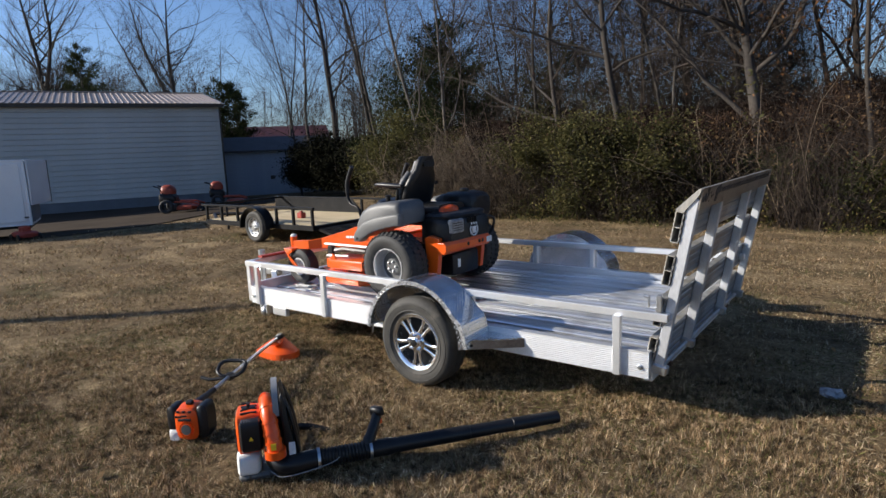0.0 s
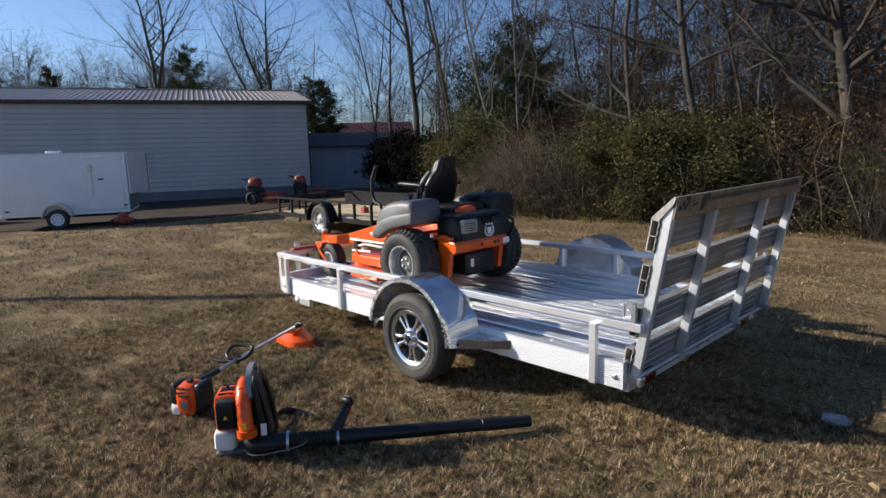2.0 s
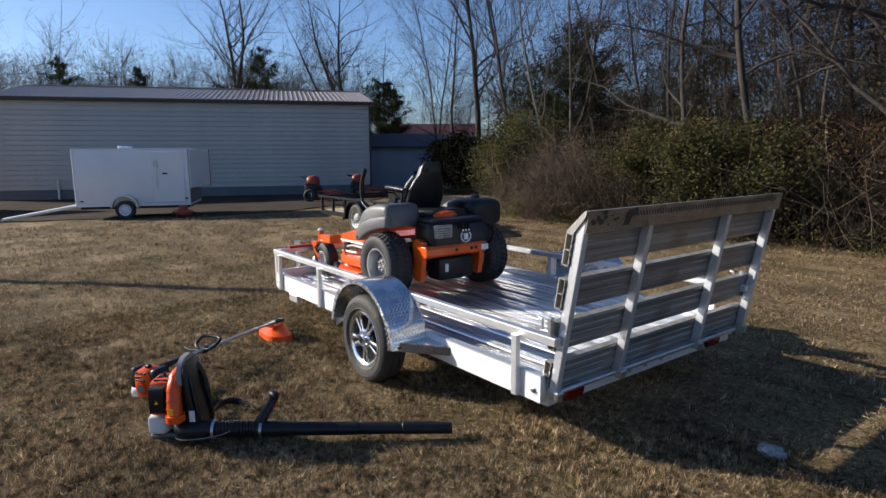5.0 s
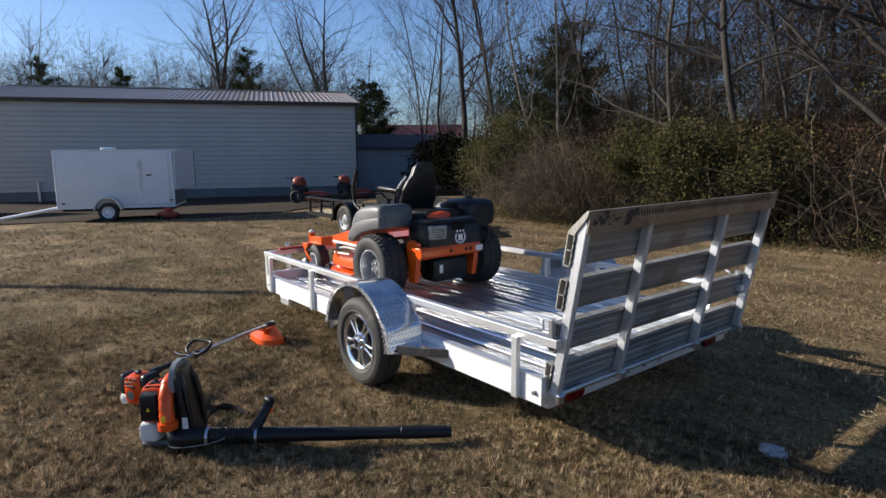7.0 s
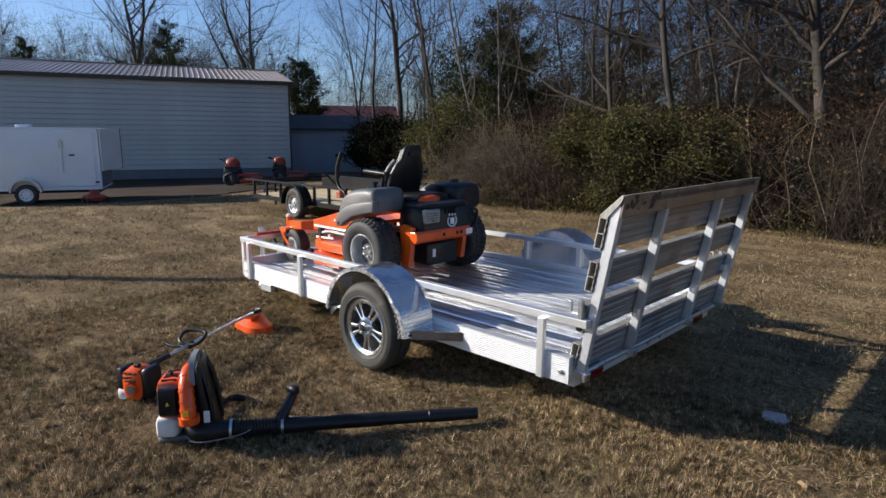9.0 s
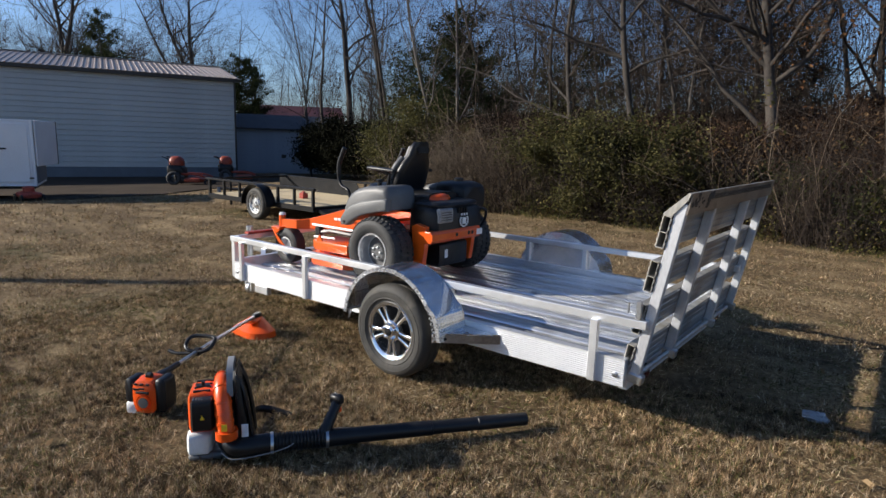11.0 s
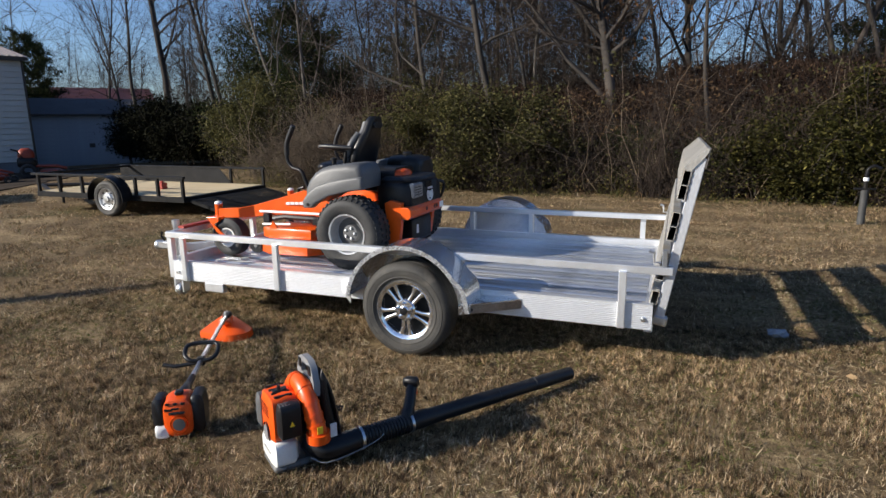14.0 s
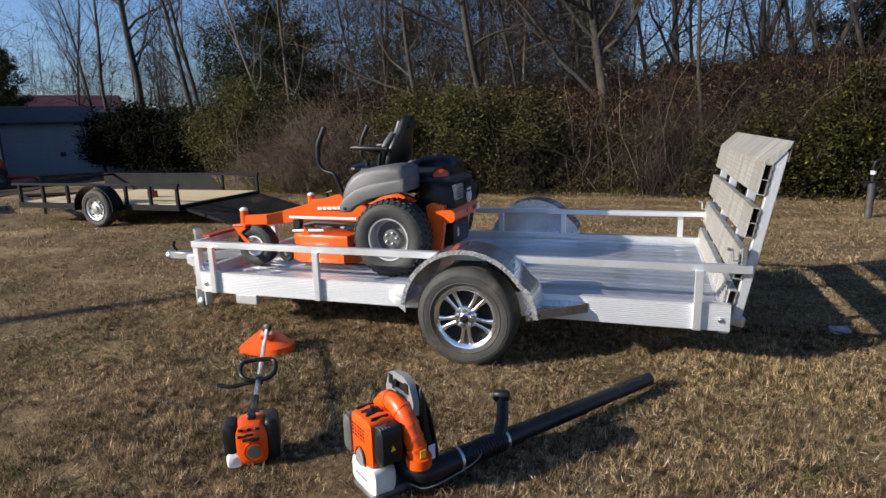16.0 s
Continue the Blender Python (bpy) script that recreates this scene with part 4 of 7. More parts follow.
        # flared lip over the wheel arch
        up = [(-3.552, 0.925), (-3.50, 0.99), (-3.42, 1.045), (-3.30, 1.085), (-3.14, 1.112), (-3.06, 1.122), (-3.012, 1.125)]
        dn = [(-3.012, 1.025), (-3.08, 1.018), (-3.17, 1.0), (-3.31, 0.967), (-3.43, 0.904), (-3.47, 0.87), (-3.548, 0.868)]
        bm = extrude(bmesh.new(), up + dn, "y", min(o - s * 0.06, o + s * 0.022), max(o - s * 0.06, o + s * 0.022), 0.016)
        part("skirt", bm, GREY_PL, fd, "", 50)
        part("fender_bolt", spin(bmesh.new(), [(0.012, 0), (0.012, s * 0.006), (0, s * 0.008)], (-3.50, o + s * 0.022, 0.90), "y", 10), DARK_PL, fd)
        # steering lever
        yl = cy + s * 0.42
        bm = tube(bmesh.new(), curve([(-3.62, yl, 0.95), (-3.66, yl, 1.06), (-3.70, yl, 1.14), (-3.80, yl - s * 0.02, 1.17), (-3.85, yl - s * 0.03, 1.24), (-3.84, yl - s * 0.03, 1.36), (-3.77, yl - s * 0.03, 1.50)], 7), 0.015, 10)
        lv = part("steering_lever", bm, BLACK_STEEL, M, "black bent steering lever", 60)
        bm = tube(bmesh.new(), curve([(-3.85, yl - s * 0.03, 1.27), (-3.842, yl - s * 0.03, 1.37), (-3.772, yl - s * 0.03, 1.51)], 6), 0.021, 10)
        part("foam_grip", bm, DARK_PL, lv, "", 60)
        # armrest
        ya2 = cy + s * 0.245
        bm = bmesh.new()
        blob(bm, [(-3.62, ya2, 1.335, 0.022, 0.016), (-3.58, ya2, 1.338, 0.034, 0.019), (-3.40, ya2, 1.330, 0.034, 0.018), (-3.30, ya2, 1.325, 0.026, 0.014)], "x", 16, 3)
        arm = part("armrest", bm, DARK_PL, M, "", 50)
        bm = tube(bmesh.new(), [(-3.50, ya2, 1.325), (-3.40, ya2 - s * 0.03, 1.30), (-3.37, ya2 - s * 0.05, 1.24)], 0.018, 8)
        tube(bm, [(-3.38, ya2 - s * 0.03, 1.30), (-3.40, ya2 - s * 0.03, 1.19)], 0.016, 8)
        part("armrest_bracket", bm, BLACK_STEEL, arm, "", 50)
        # rear guard leg
        bm = extrude(bmesh.new(), [(-2.90, 0.56), (-2.815, 0.56), (-2.79, 0.72), (-2.78, 0.905), (-2.88, 0.925), (-2.93, 0.90)], "y", cy - 0.075 + s * 0.325 - 0.025, cy - 0.075 + s * 0.325 + 0.025, 0.004)
        part("rear_guard_leg", bm, ORANGE, M, "orange steel guard leg")
    # floor pan and front cross tube
    bm = box(bmesh.new(), -4.02, -3.55, cy - 0.36, cy + 0.36, 0.828, 0.858, 0.006)
    part("floor_pan", bm, ORANGE, M)
    bm = box(bmesh.new(), -4.06, -3.99, cy - 0.40, cy + 0.40, 0.785, 0.85, 0.006)
    part("front_cross_tube", bm, ORANGE, M)
    bm = tube(bmesh.new(), [(-3.93, cy - 0.10, 0.87), (-3.96, cy - 0.10, 0.95), (-3.90, cy - 0.10, 0.965)], 0.016, 8)
    part("deck_pedal", bm, BLACK_STEEL, M)
    # cutting deck
    outl = [(-4.10, -0.30), (-4.07, -0.54), (-3.93, -0.63), (-3.55, -0.62), (-3.44, -0.50), (-3.38, 0.0), (-3.44, 0.50), (-3.55, 0.62), (-3.80, 0.62), (-3.98, 0.50), (-4.04, 0.30), (-3.95, 0.0)]
    bm = extrude(bmesh.new(), [(x, cy + y) for x, y in outl], "z", 0.460, 0.555, 0.012)
    deck = part("cutting_deck", bm, ORANGE, M, "orange welded steel cutting deck", 40)
    for s in (-1, 1):
        bm = extrude(bmesh.new(), [(-4.03, cy + s * 0.54), (-3.95, cy + s * 0.585), (-3.53, cy + s * 0.585), (-3.50, cy + s * 0.26), (-4.03, cy + s * 0.26)], "z", 0.590, 0.675, 0.01)
        part("belt_cover", bm, ORANGE, deck, "", 40)
        part("spindle_housing", spin(bmesh.new(), [(0.10, 0.0), (0.085, 0.020), (0.07, 0.036), (0, 0.036)], (-3.76, cy + s * 0.40, 0.5545), "z", 20), DARK_PL, deck, "black spindle housing", 40)
        bm = extrude(bmesh.new(), [(-3.97, 0.60), (-3.83, 0.60), (-3.86, 0.68), (-3.90, 0.735), (-3.93, 0.68)], "y", cy + s * 0.575 - 0.008, cy + s * 0.575 + 0.008, 0.002)
        part("hanger_bracket", bm, ORANGE, deck)
        bm = spin(bmesh.new(), [(0.02, -0.022), (0.06, -0.022), (0.068, 0), (0.06, 0.022), (0.03, 0.024), (0.0, 0.024)], (-4.10, cy + s * 0.55, 0.51), "y", 20)
        aw = part("gauge_wheel", bm, DARK_PL, deck, "", 40)
        bm = spin(bmesh.new(), [(0.016, -0.027), (0.016, 0.027), (0, 0.03)], (-4.10, cy + s * 0.55, 0.51), "y", 12)
        part("gauge_bolt", bm, WHITE_PL, aw)
        bm = tube(bmesh.new(), [(-4.10, cy + s * 0.52, 0.51), (-4.0, cy + s * 0.48, 0.56)], 0.018, 8)
        part("gauge_arm", bm, ORANGE, deck)
    # seat
    bm = bmesh.new()
    blob(bm, [(-3.70, cy, 1.150, 0.17, 0.03), (-3.66, cy, 1.158, 0.20, 0.045), (-3.55, cy, 1.150, 0.205, 0.05), (-3.40, cy, 1.155, 0.20, 0.055), (-3.34, cy, 1.17, 0.17, 0.05)], "x", 24, 3)
    seat = part("seat", bm, VINYL, M, "black vinyl seat cushion", 60)
    bm = bmesh.new()
    bsec = [(1.12, -3.36, 0.185, 0.05), (1.22, -3.335, 0.205, 0.058), (1.33, -3.300, 0.195, 0.056), (1.41, -3.270, 0.165, 0.052), (1.46, -3.250, 0.125, 0.047), (1.54, -3.225, 0.110, 0.042), (1.58, -3.210, 0.080, 0.028)]
    blob(bm, [(z, x, cy, hx, hy) for z, x, hy, hx in bsec], "z", 28, 3)
    back = part("backrest", bm, VINYL, M, "high black vinyl seat back", 60)
    bm = blob(bmesh.new(), [(z, x - 0.030, cy, hx * 0.8, hy * 0.93) for z, x, hy, hx in bsec[:-1]], "z", 24, 3)
    part("front_pad", bm, SEAT_GREY, back, "grey vinyl front pad", 60)
    for s in (-1, 1):
        bm = tube(bmesh.new(), curve([(-3.40, cy + s * 0.175, 1.16), (-3.385, cy + s * 0.195, 1.26), (-3.345, cy + s * 0.18, 1.36), (-3.30, cy + s * 0.135, 1.44)], 6), 0.028, 8)
        part("seat_bolster", bm, SEAT_GREY, back, "grey vinyl side bolster", 60)
    bm = blob(bmesh.new(), [(-3.25, cy, 1.51, 0.08, 0.03), (-3.178, cy, 1.51, 0.075, 0.026)], "x", 16, 4)
    bm2 = box(bmesh.new(), -3.62, -3.34, cy - 0.16, cy + 0.16, 1.07, 1.125, 0.01)
    part("seat_mount", bm2, BLACK_STEEL, M)
    part("headrest_panel", bm, DARK_PL, back, "dark headrest panel", 50)
    # fuel tank behind the far fender
    bm = blob(bmesh.new(), [(-3.27, cy + 0.455, 1.10, 0.17, 0.10), (-3.23, cy + 0.455, 1.10, 0.195, 0.128), (-3.05, cy + 0.455, 1.10, 0.20, 0.132), (-2.97, cy + 0.455, 1.095, 0.19, 0.122), (-2.935, cy + 0.455, 1.09, 0.16, 0.095)], "x", 28, 5)
    tank = part("fuel_tank", bm, DARK_PL, M, "black plastic fuel tank", 45)
    part("tank_cap", spin(bmesh.new(), [(0.045, 0.0), (0.045, 0.025), (0.035, 0.032), (0, 0.033)], (-3.12, cy + 0.45, 1.228), "z", 20), DARK_PL, tank, "", 40)
    # body between the fenders
    bm = blob(bmesh.new(), [(-3.62, cy, 1.02, 0.19, 0.12), (-3.4, cy, 1.06, 0.20, 0.10), (-2.95, cy, 1.06, 0.20, 0.10)], "x", 20, 5)
    part("seat_pan", bm, DARK_PL, M, "black plastic seat base", 45)
    bm = spin(bmesh.new(), [(0.02, 0.0), (0.02, 0.035), (0.03, 0.04), (0.03, 0.055), (0, 0.06)], (-3.50, cy - 0.22, 1.185), "z", 14)
    part("control_knob", bm, DARK_PL, M, "", 40)
    # engine and rear shroud
    bm = blob(bmesh.new(), [(-3.04, cy - 0.03, 0.91, 0.29, 0.14), (-2.96, cy - 0.03, 0.935, 0.325, 0.155), (-2.82, cy - 0.03, 0.93, 0.33, 0.15), (-2.75, cy - 0.03, 0.92, 0.315, 0.14), (-2.725, cy - 0.03, 0.915, 0.29, 0.115)], "x", 32, 6)
    eng = part("engine_shroud", bm, DARK_PL, M, "black plastic engine shroud", 40)
    bm = blob(bmesh.new(), [(1.05, -2.89, cy - 0.03, 0.155, 0.31), (1.075, -2.885, cy - 0.03, 0.16, 0.315), (1.092, -2.88, cy - 0.03, 0.145, 0.295), (1.098, -2.88, cy - 0.03, 0.12, 0.27)], "z", 32, 4)
    part("shroud_lid", bm, DARK_PL, eng, "dark grey lid", 45)
    bm = spin(bmesh.new(), [(0.145, 0.0), (0.145, 0.03), (0.125, 0.052), (0.08, 0.064), (0.0, 0.068)], (-3.01, cy - 0.05, 1.085), "z", 28)
    part("engine_cap", bm, ORANGE_PL, eng, "orange domed engine cap", 50)
    bm = box(bmesh.new(), -2.76, -2.715, cy - 0.33, cy - 0.14, 0.93, 1.05, 0.012)
    part("data_label", bm, SILVER_LABEL, eng, "silver engine label")
    for z in (0.955, 0.975, 0.995, 1.015):
        part("label_line", box(bmesh.new(), -2.716, -2.713, cy - 0.30, cy - 0.17, z, z + 0.006), DARK_PL, eng)
    for k in range(4):
        bm = box(bmesh.new(), -2.728, -2.71, cy - 0.08 + 0.035 * k, cy - 0.062 + 0.035 * k, 1.0, 1.05, 0.003)
        part("cooling_fin", bm, BLACK_STEEL, eng)
    bm = tube(bmesh.new(), curve([(-2.78, cy + 0.27, 1.02), (-2.72, cy + 0.33, 1.0), (-2.74, cy + 0.34, 0.90), (-2.8, cy + 0.33, 0.82)], 5), 0.013, 8)
    part("fuel_hose", bm, DARK_PL, eng, "", 60)
    # rounded emblem in plain shapes
    bm = bmesh.new()
    ring = [(cy + 0.055 * math.cos(a), 0.935 + 0.05 * math.sin(a)) for a in (radians(d) for d in range(-220, 41, 20))]
    for (ya, za), (yb, zb) in zip(ring, ring[1:]):
        tube(bm, [(-2.712, ya, za), (-2.712, yb, zb)], 0.007, 6)
    box(bm, -2.719, -2.705, cy - 0.024, cy + 0.024, 0.905, 0.962, 0.003)
    for dy in (-0.035, 0, 0.035):
        tube(bm, [(-2.712, cy + dy, 0.98), (-2.712, cy + dy, 0.998)], 0.008, 6)
    part("emblem", bm, LABEL, eng, "round pale emblem")
    # fuel tank by the far fender, bumper, muffler
    bm = extrude(bmesh.new(), [(-2.78, 0.775), (-2.72, 0.775), (-2.695, 0.80), (-2.695, 0.85), (-2.72, 0.872), (-2.78, 0.872)], "y", cy - 0.44, cy + 0.235, 0.006)
    bp = part("rear_bumper", bm, ORANGE, M, "orange steel rear bumper")
    for y in (-0.12, 0.05, 0.10):
        bm = spin(bmesh.new(), [(0.017, 0.0), (0.017, 0.003), (0, 0.003)], (-2.694, cy + y, 0.828), "x", 14)
        part("hole", bm, DARK_PL, bp)
    part("sticker", box(bmesh.new(), -2.694, -2.691, cy + 0.165, cy + 0.245, 0.80, 0.85), LABEL, bp, "white warning sticker")
    bm = blob(bmesh.new(), [(cy - 0.25, -2.86, 0.655, 0.09, 0.09), (cy - 0.23, -2.86, 0.655, 0.105, 0.105), (cy + 0.11, -2.86, 0.655, 0.105, 0.105), (cy + 0.13, -2.86, 0.655, 0.09, 0.09)], "y", 20, 6)
    part("muffler_guard", bm, DARK_PL, M, "black muffler box", 45)
    part("muffler_label", box(bmesh.new(), -2.754, -2.75, cy - 0.20, cy - 0.165, 0.63, 0.70), LABEL, M, "pale sticker")
    bm = box(bmesh.new(), -3.30, -2.90, cy - 0.30, cy + 0.30, 0.62, 0.84, 0.02)
    part("transmission", bm, BLACK_STEEL, M)
    bm = tube(bmesh.new(), [(-3.17, cy - 0.38, 0.70), (-3.17, cy + 0.38, 0.70)], 0.05, 12)
    part("drive_axle", bm, BLACK_STEEL, M)
    for z, yb in ((0.855, -0.4),):
        for k in range(5):
            part("frame_lettering", box(bmesh.new(), -3.86 + 0.045 * k, -3.825 + 0.045 * k, cy + yb - 0.036, cy + yb - 0.030, z + 0.006 * (k * 0.3), z + 0.022 + 0.006 * (k * 0.3)), LABEL, M, "pale lettering bar")


build_mower()

# ---- string trimmer and backpack blower on the grass ----
def frame_of(origin, ax):
    """Local axes: a along ax, b to its right, z up."""
    a = Vector((ax[0], ax[1], 0)).normalized()
    b = Vector((a.y, -a.x, 0))
    m = Matrix.Identity(4)
    m.col[0][:3], m.col[1][:3], m.col[2][:3], m.col[3][:3] = a, b, (0, 0, 1), origin
    return m


def moved(bm, m):
    bmesh.ops.transform(bm, matrix=m, verts=bm.verts)
    return bm


def build_trimmer():
    O = Vector((-3.03, 1.90, 0))
    head = Vector((-3.80, 3.12, 0.15))
    m = frame_of(O, (head - O).xy)
    L = (head - O).xy.length
    E = m @ Matrix.Diagonal((0.80, 0.80, 0.86, 1))
    T = thing("string_trimmer", O, "orange petrol string trimmer lying on dry grass", "trimmer")
    bm = blob(bmesh.new(), [(-0.12, 0, 0.135, 0.06, 0.085), (-0.105, 0, 0.14, 0.085, 0.11), (-0.02, 0, 0.15, 0.09, 0.115), (0.04, 0, 0.15, 0.085, 0.105), (0.06, 0, 0.155, 0.06, 0.08)], "x", 24, 4)
    eng = part("engine_cover", moved(bm, E), ORANGE_PL, T, "orange engine cover", 45)
    bm = spin(bmesh.new(), [(0.052, -0.135), (0.052, -0.105), (0.04, -0.10)], (0, 0.01, 0.115), "x", 24)
    spin(bm, [(0.046, -0.137), (0.0, -0.139)], (0, 0.01, 0.115), "x", 24)
    part("starter_cover", moved(bm, E), ORANGE_PL, eng, "", 40)
    bm = spin(bmesh.new(), [(0.036, -0.138), (0.036, -0.142), (0.0, -0.143)], (0, 0.01, 0.115), "x", 24)
    part("starter_label", moved(bm, E), GREY_PL, eng, "round grey label", 40)
    bm = blob(bmesh.new(), [(-0.10, 0.105, 0.15, 0.025, 0.10), (-0.085, 0.11, 0.15, 0.042, 0.115), (0.04, 0.11, 0.15, 0.042, 0.115), (0.06, 0.105, 0.15, 0.02, 0.09)], "x", 20, 4)
    part("muffler_cover", moved(bm, E), DARK_PL, T, "charcoal muffler cover", 45)
    bm = blob(bmesh.new(), [(-0.10, -0.11, 0.17, 0.02, 0.07), (-0.085, -0.115, 0.17, 0.038, 0.085), (0.03, -0.115, 0.17, 0.038, 0.085), (0.045, -0.11, 0.17, 0.02, 0.07)], "x", 20, 4)
    part("filter_cover", moved(bm, E), DARK_PL, T, "black air filter cover", 45)
    bm = blob(bmesh.new(), [(-0.11, -0.10, 0.055, 0.035, 0.03), (-0.095, -0.10, 0.06, 0.045, 0.042), (0.0, -0.09, 0.06, 0.05, 0.042), (0.015, -0.09, 0.06, 0.035, 0.03)], "x", 18, 4)
    part("fuel_tank", moved(bm, E), WHITE_PL, T, "milky white fuel tank", 50)
    bm = blob(bmesh.new(), [(-0.10, 0.02, 0.035, 0.06, 0.03), (0.05, 0.02, 0.035, 0.06, 0.03)], "x", 16, 4)
    part("stand_foot", moved(bm, E), DARK_PL, T, "", 45)
    for k, dz in ((-0.06, 0.0), (-0.02, 0.006)):
        part("vent_slot", moved(box(bmesh.new(), -0.122, -0.112, k - 0.014, k + 0.034, 0.19 + dz, 0.205 + dz, 0.003), E), DARK_PL, eng)
    for k in range(3):
        part("cover_recess", moved(box(bmesh.new(), -0.1225, -0.112, -0.065 + 0.045 * k, -0.04 + 0.045 * k, 0.225, 0.24, 0.003), E), DARK_PL, eng, "dark moulded recess")
    part("pull_handle", moved(tube(bmesh.new(), [(-0.125, -0.045, 0.178), (-0.128, 0.0, 0.182), (-0.125, 0.045, 0.178)], 0.009, 8), E), DARK_PL, eng, "black starter pull handle", 50)
    part("plug_cap", moved(box(bmesh.new(), -0.06, -0.02, -0.02, 0.03, 0.255, 0.285, 0.008), E), DARK_PL, eng)
    bm = blob(bmesh.new(), [(0.035, 0, 0.155, 0.045, 0.05), (0.07, 0, 0.172, 0.034, 0.038), (0.12, 0, 0.182, 0.024, 0.027), (0.17, 0, 0.185, 0.019, 0.020)], "x", 16, 2.5)
    part("clutch_housing", moved(bm, m), DARK_PL, T, "", 50)
    bm = tube(bmesh.new(), [(0.17, 0, 0.185), (0.6, 0, 0.18), (1.1, 0, 0.17), (L - 0.02, 0, 0.155)], 0.0135, 12)
    part("shaft", moved(bm, m), STEEL, T, "bare aluminium shaft", 60)
    bm = tube(bmesh.new(), [(0.17, 0, 0.185), (0.22, 0, 0.185), (0.27, 0, 0.184)], 0.018, 12)
    part("shaft_grip", moved(bm, m), DARK_PL, T, "", 60)
    # loop handle and barrier bar
    xh = 0.55
    pts = [(xh, 0.0, 0.18), (xh, 0.055, 0.188), (xh + 0.03, 0.088, 0.21), (xh + 0.085, 0.088, 0.24), (xh + 0.11, 0.05, 0.25), (xh + 0.11, -0.05, 0.25), (xh + 0.085, -0.088, 0.24), (xh + 0.03, -0.088, 0.21), (xh, -0.055, 0.188), (xh, 0.0, 0.18)]
    pts = [(x - 0.06, y, z + 0.005) for x, y, z in pts]
    part("loop_handle", moved(tube(bmesh.new(), curve(pts, 5), 0.0125, 10), m), DARK_PL, T, "black loop handle", 60)
    bm = tube(bmesh.new(), curve([(xh - 0.04, 0.0, 0.17), (xh - 0.035, -0.08, 0.160), (xh - 0.035, -0.15, 0.155), (xh - 0.02, -0.215, 0.165)], 5), 0.012, 8)
    part("barrier_bar", moved(bm, m), DARK_PL, T, "", 60)
    bm = box(bmesh.new(), xh - 0.07, xh - 0.02, -0.024, 0.024, 0.155, 0.205, 0.008)
    part("handle_clamp", moved(bm, m), DARK_PL, T)
    # gear head, line spool, guard
    bm = blob(bmesh.new(), [(L - 0.06, 0, 0.152, 0.02, 0.02), (L - 0.02, 0, 0.150, 0.030, 0.032), (L + 0.03, 0, 0.142, 0.034, 0.036), (L + 0.06, 0, 0.135, 0.02, 0.02)], "x", 16, 2.5)
    part("gear_head", moved(bm, m), DARK_PL, T, "", 50)
    bm = spin(bmesh.new(), [(0.02, 0.055), (0.05, 0.05), (0.058, 0.03), (0.05, 0.008), (0.03, 0.0), (0, 0.0)], (L + 0.05, 0, 0.025), "z", 20)
    spin(bm, [(0.018, 0.05), (0.018, 0.10)], (L + 0.05, 0, 0.025), "z", 12)
    part("line_spool", moved(bm, m), DARK_PL, T, "", 50)
    bm = bmesh.new()
    rows = []
    for k in range(15):
        a = radians(116 + 132 * k / 14)
        ca, sa = math.cos(a), math.sin(a)
        c = Vector((L + 0.03, 0, 0))
        r1 = 0.200 + 0.03 * math.sin(k * 0.45)
        ring = [c + Vector((0.04 * ca, 0.04 * sa, 0.150)), c + Vector((r1 * 0.72 * ca, r1 * 0.72 * sa, 0.095)), c + Vector((r1 * ca, r1 * sa, 0.060)), c + Vector((r1 * 1.02 * ca, r1 * 1.02 * sa, 0.012)),
                c + Vector(((r1 - 0.006) * ca, (r1 - 0.006) * sa, 0.012)), c + Vector(((r1 - 0.008) * ca, (r1 - 0.008) * sa, 0.055)), c + Vector((r1 * 0.71 * ca, r1 * 0.71 * sa, 0.088)), c + Vector((0.04 * ca, 0.04 * sa, 0.143))]
        rows.append(ring)
    loft(bm, rows, True, True)
    guard = part("guard", moved(bm, m), ORANGE_PL, T, "orange plastic cutting guard", 40)
    bm = box(bmesh.new(), L - 0.13, L - 0.02, -0.045, 0.045, 0.118, 0.150, 0.01)
    part("guard_bracket", moved(bm, m), ORANGE_PL, guard)


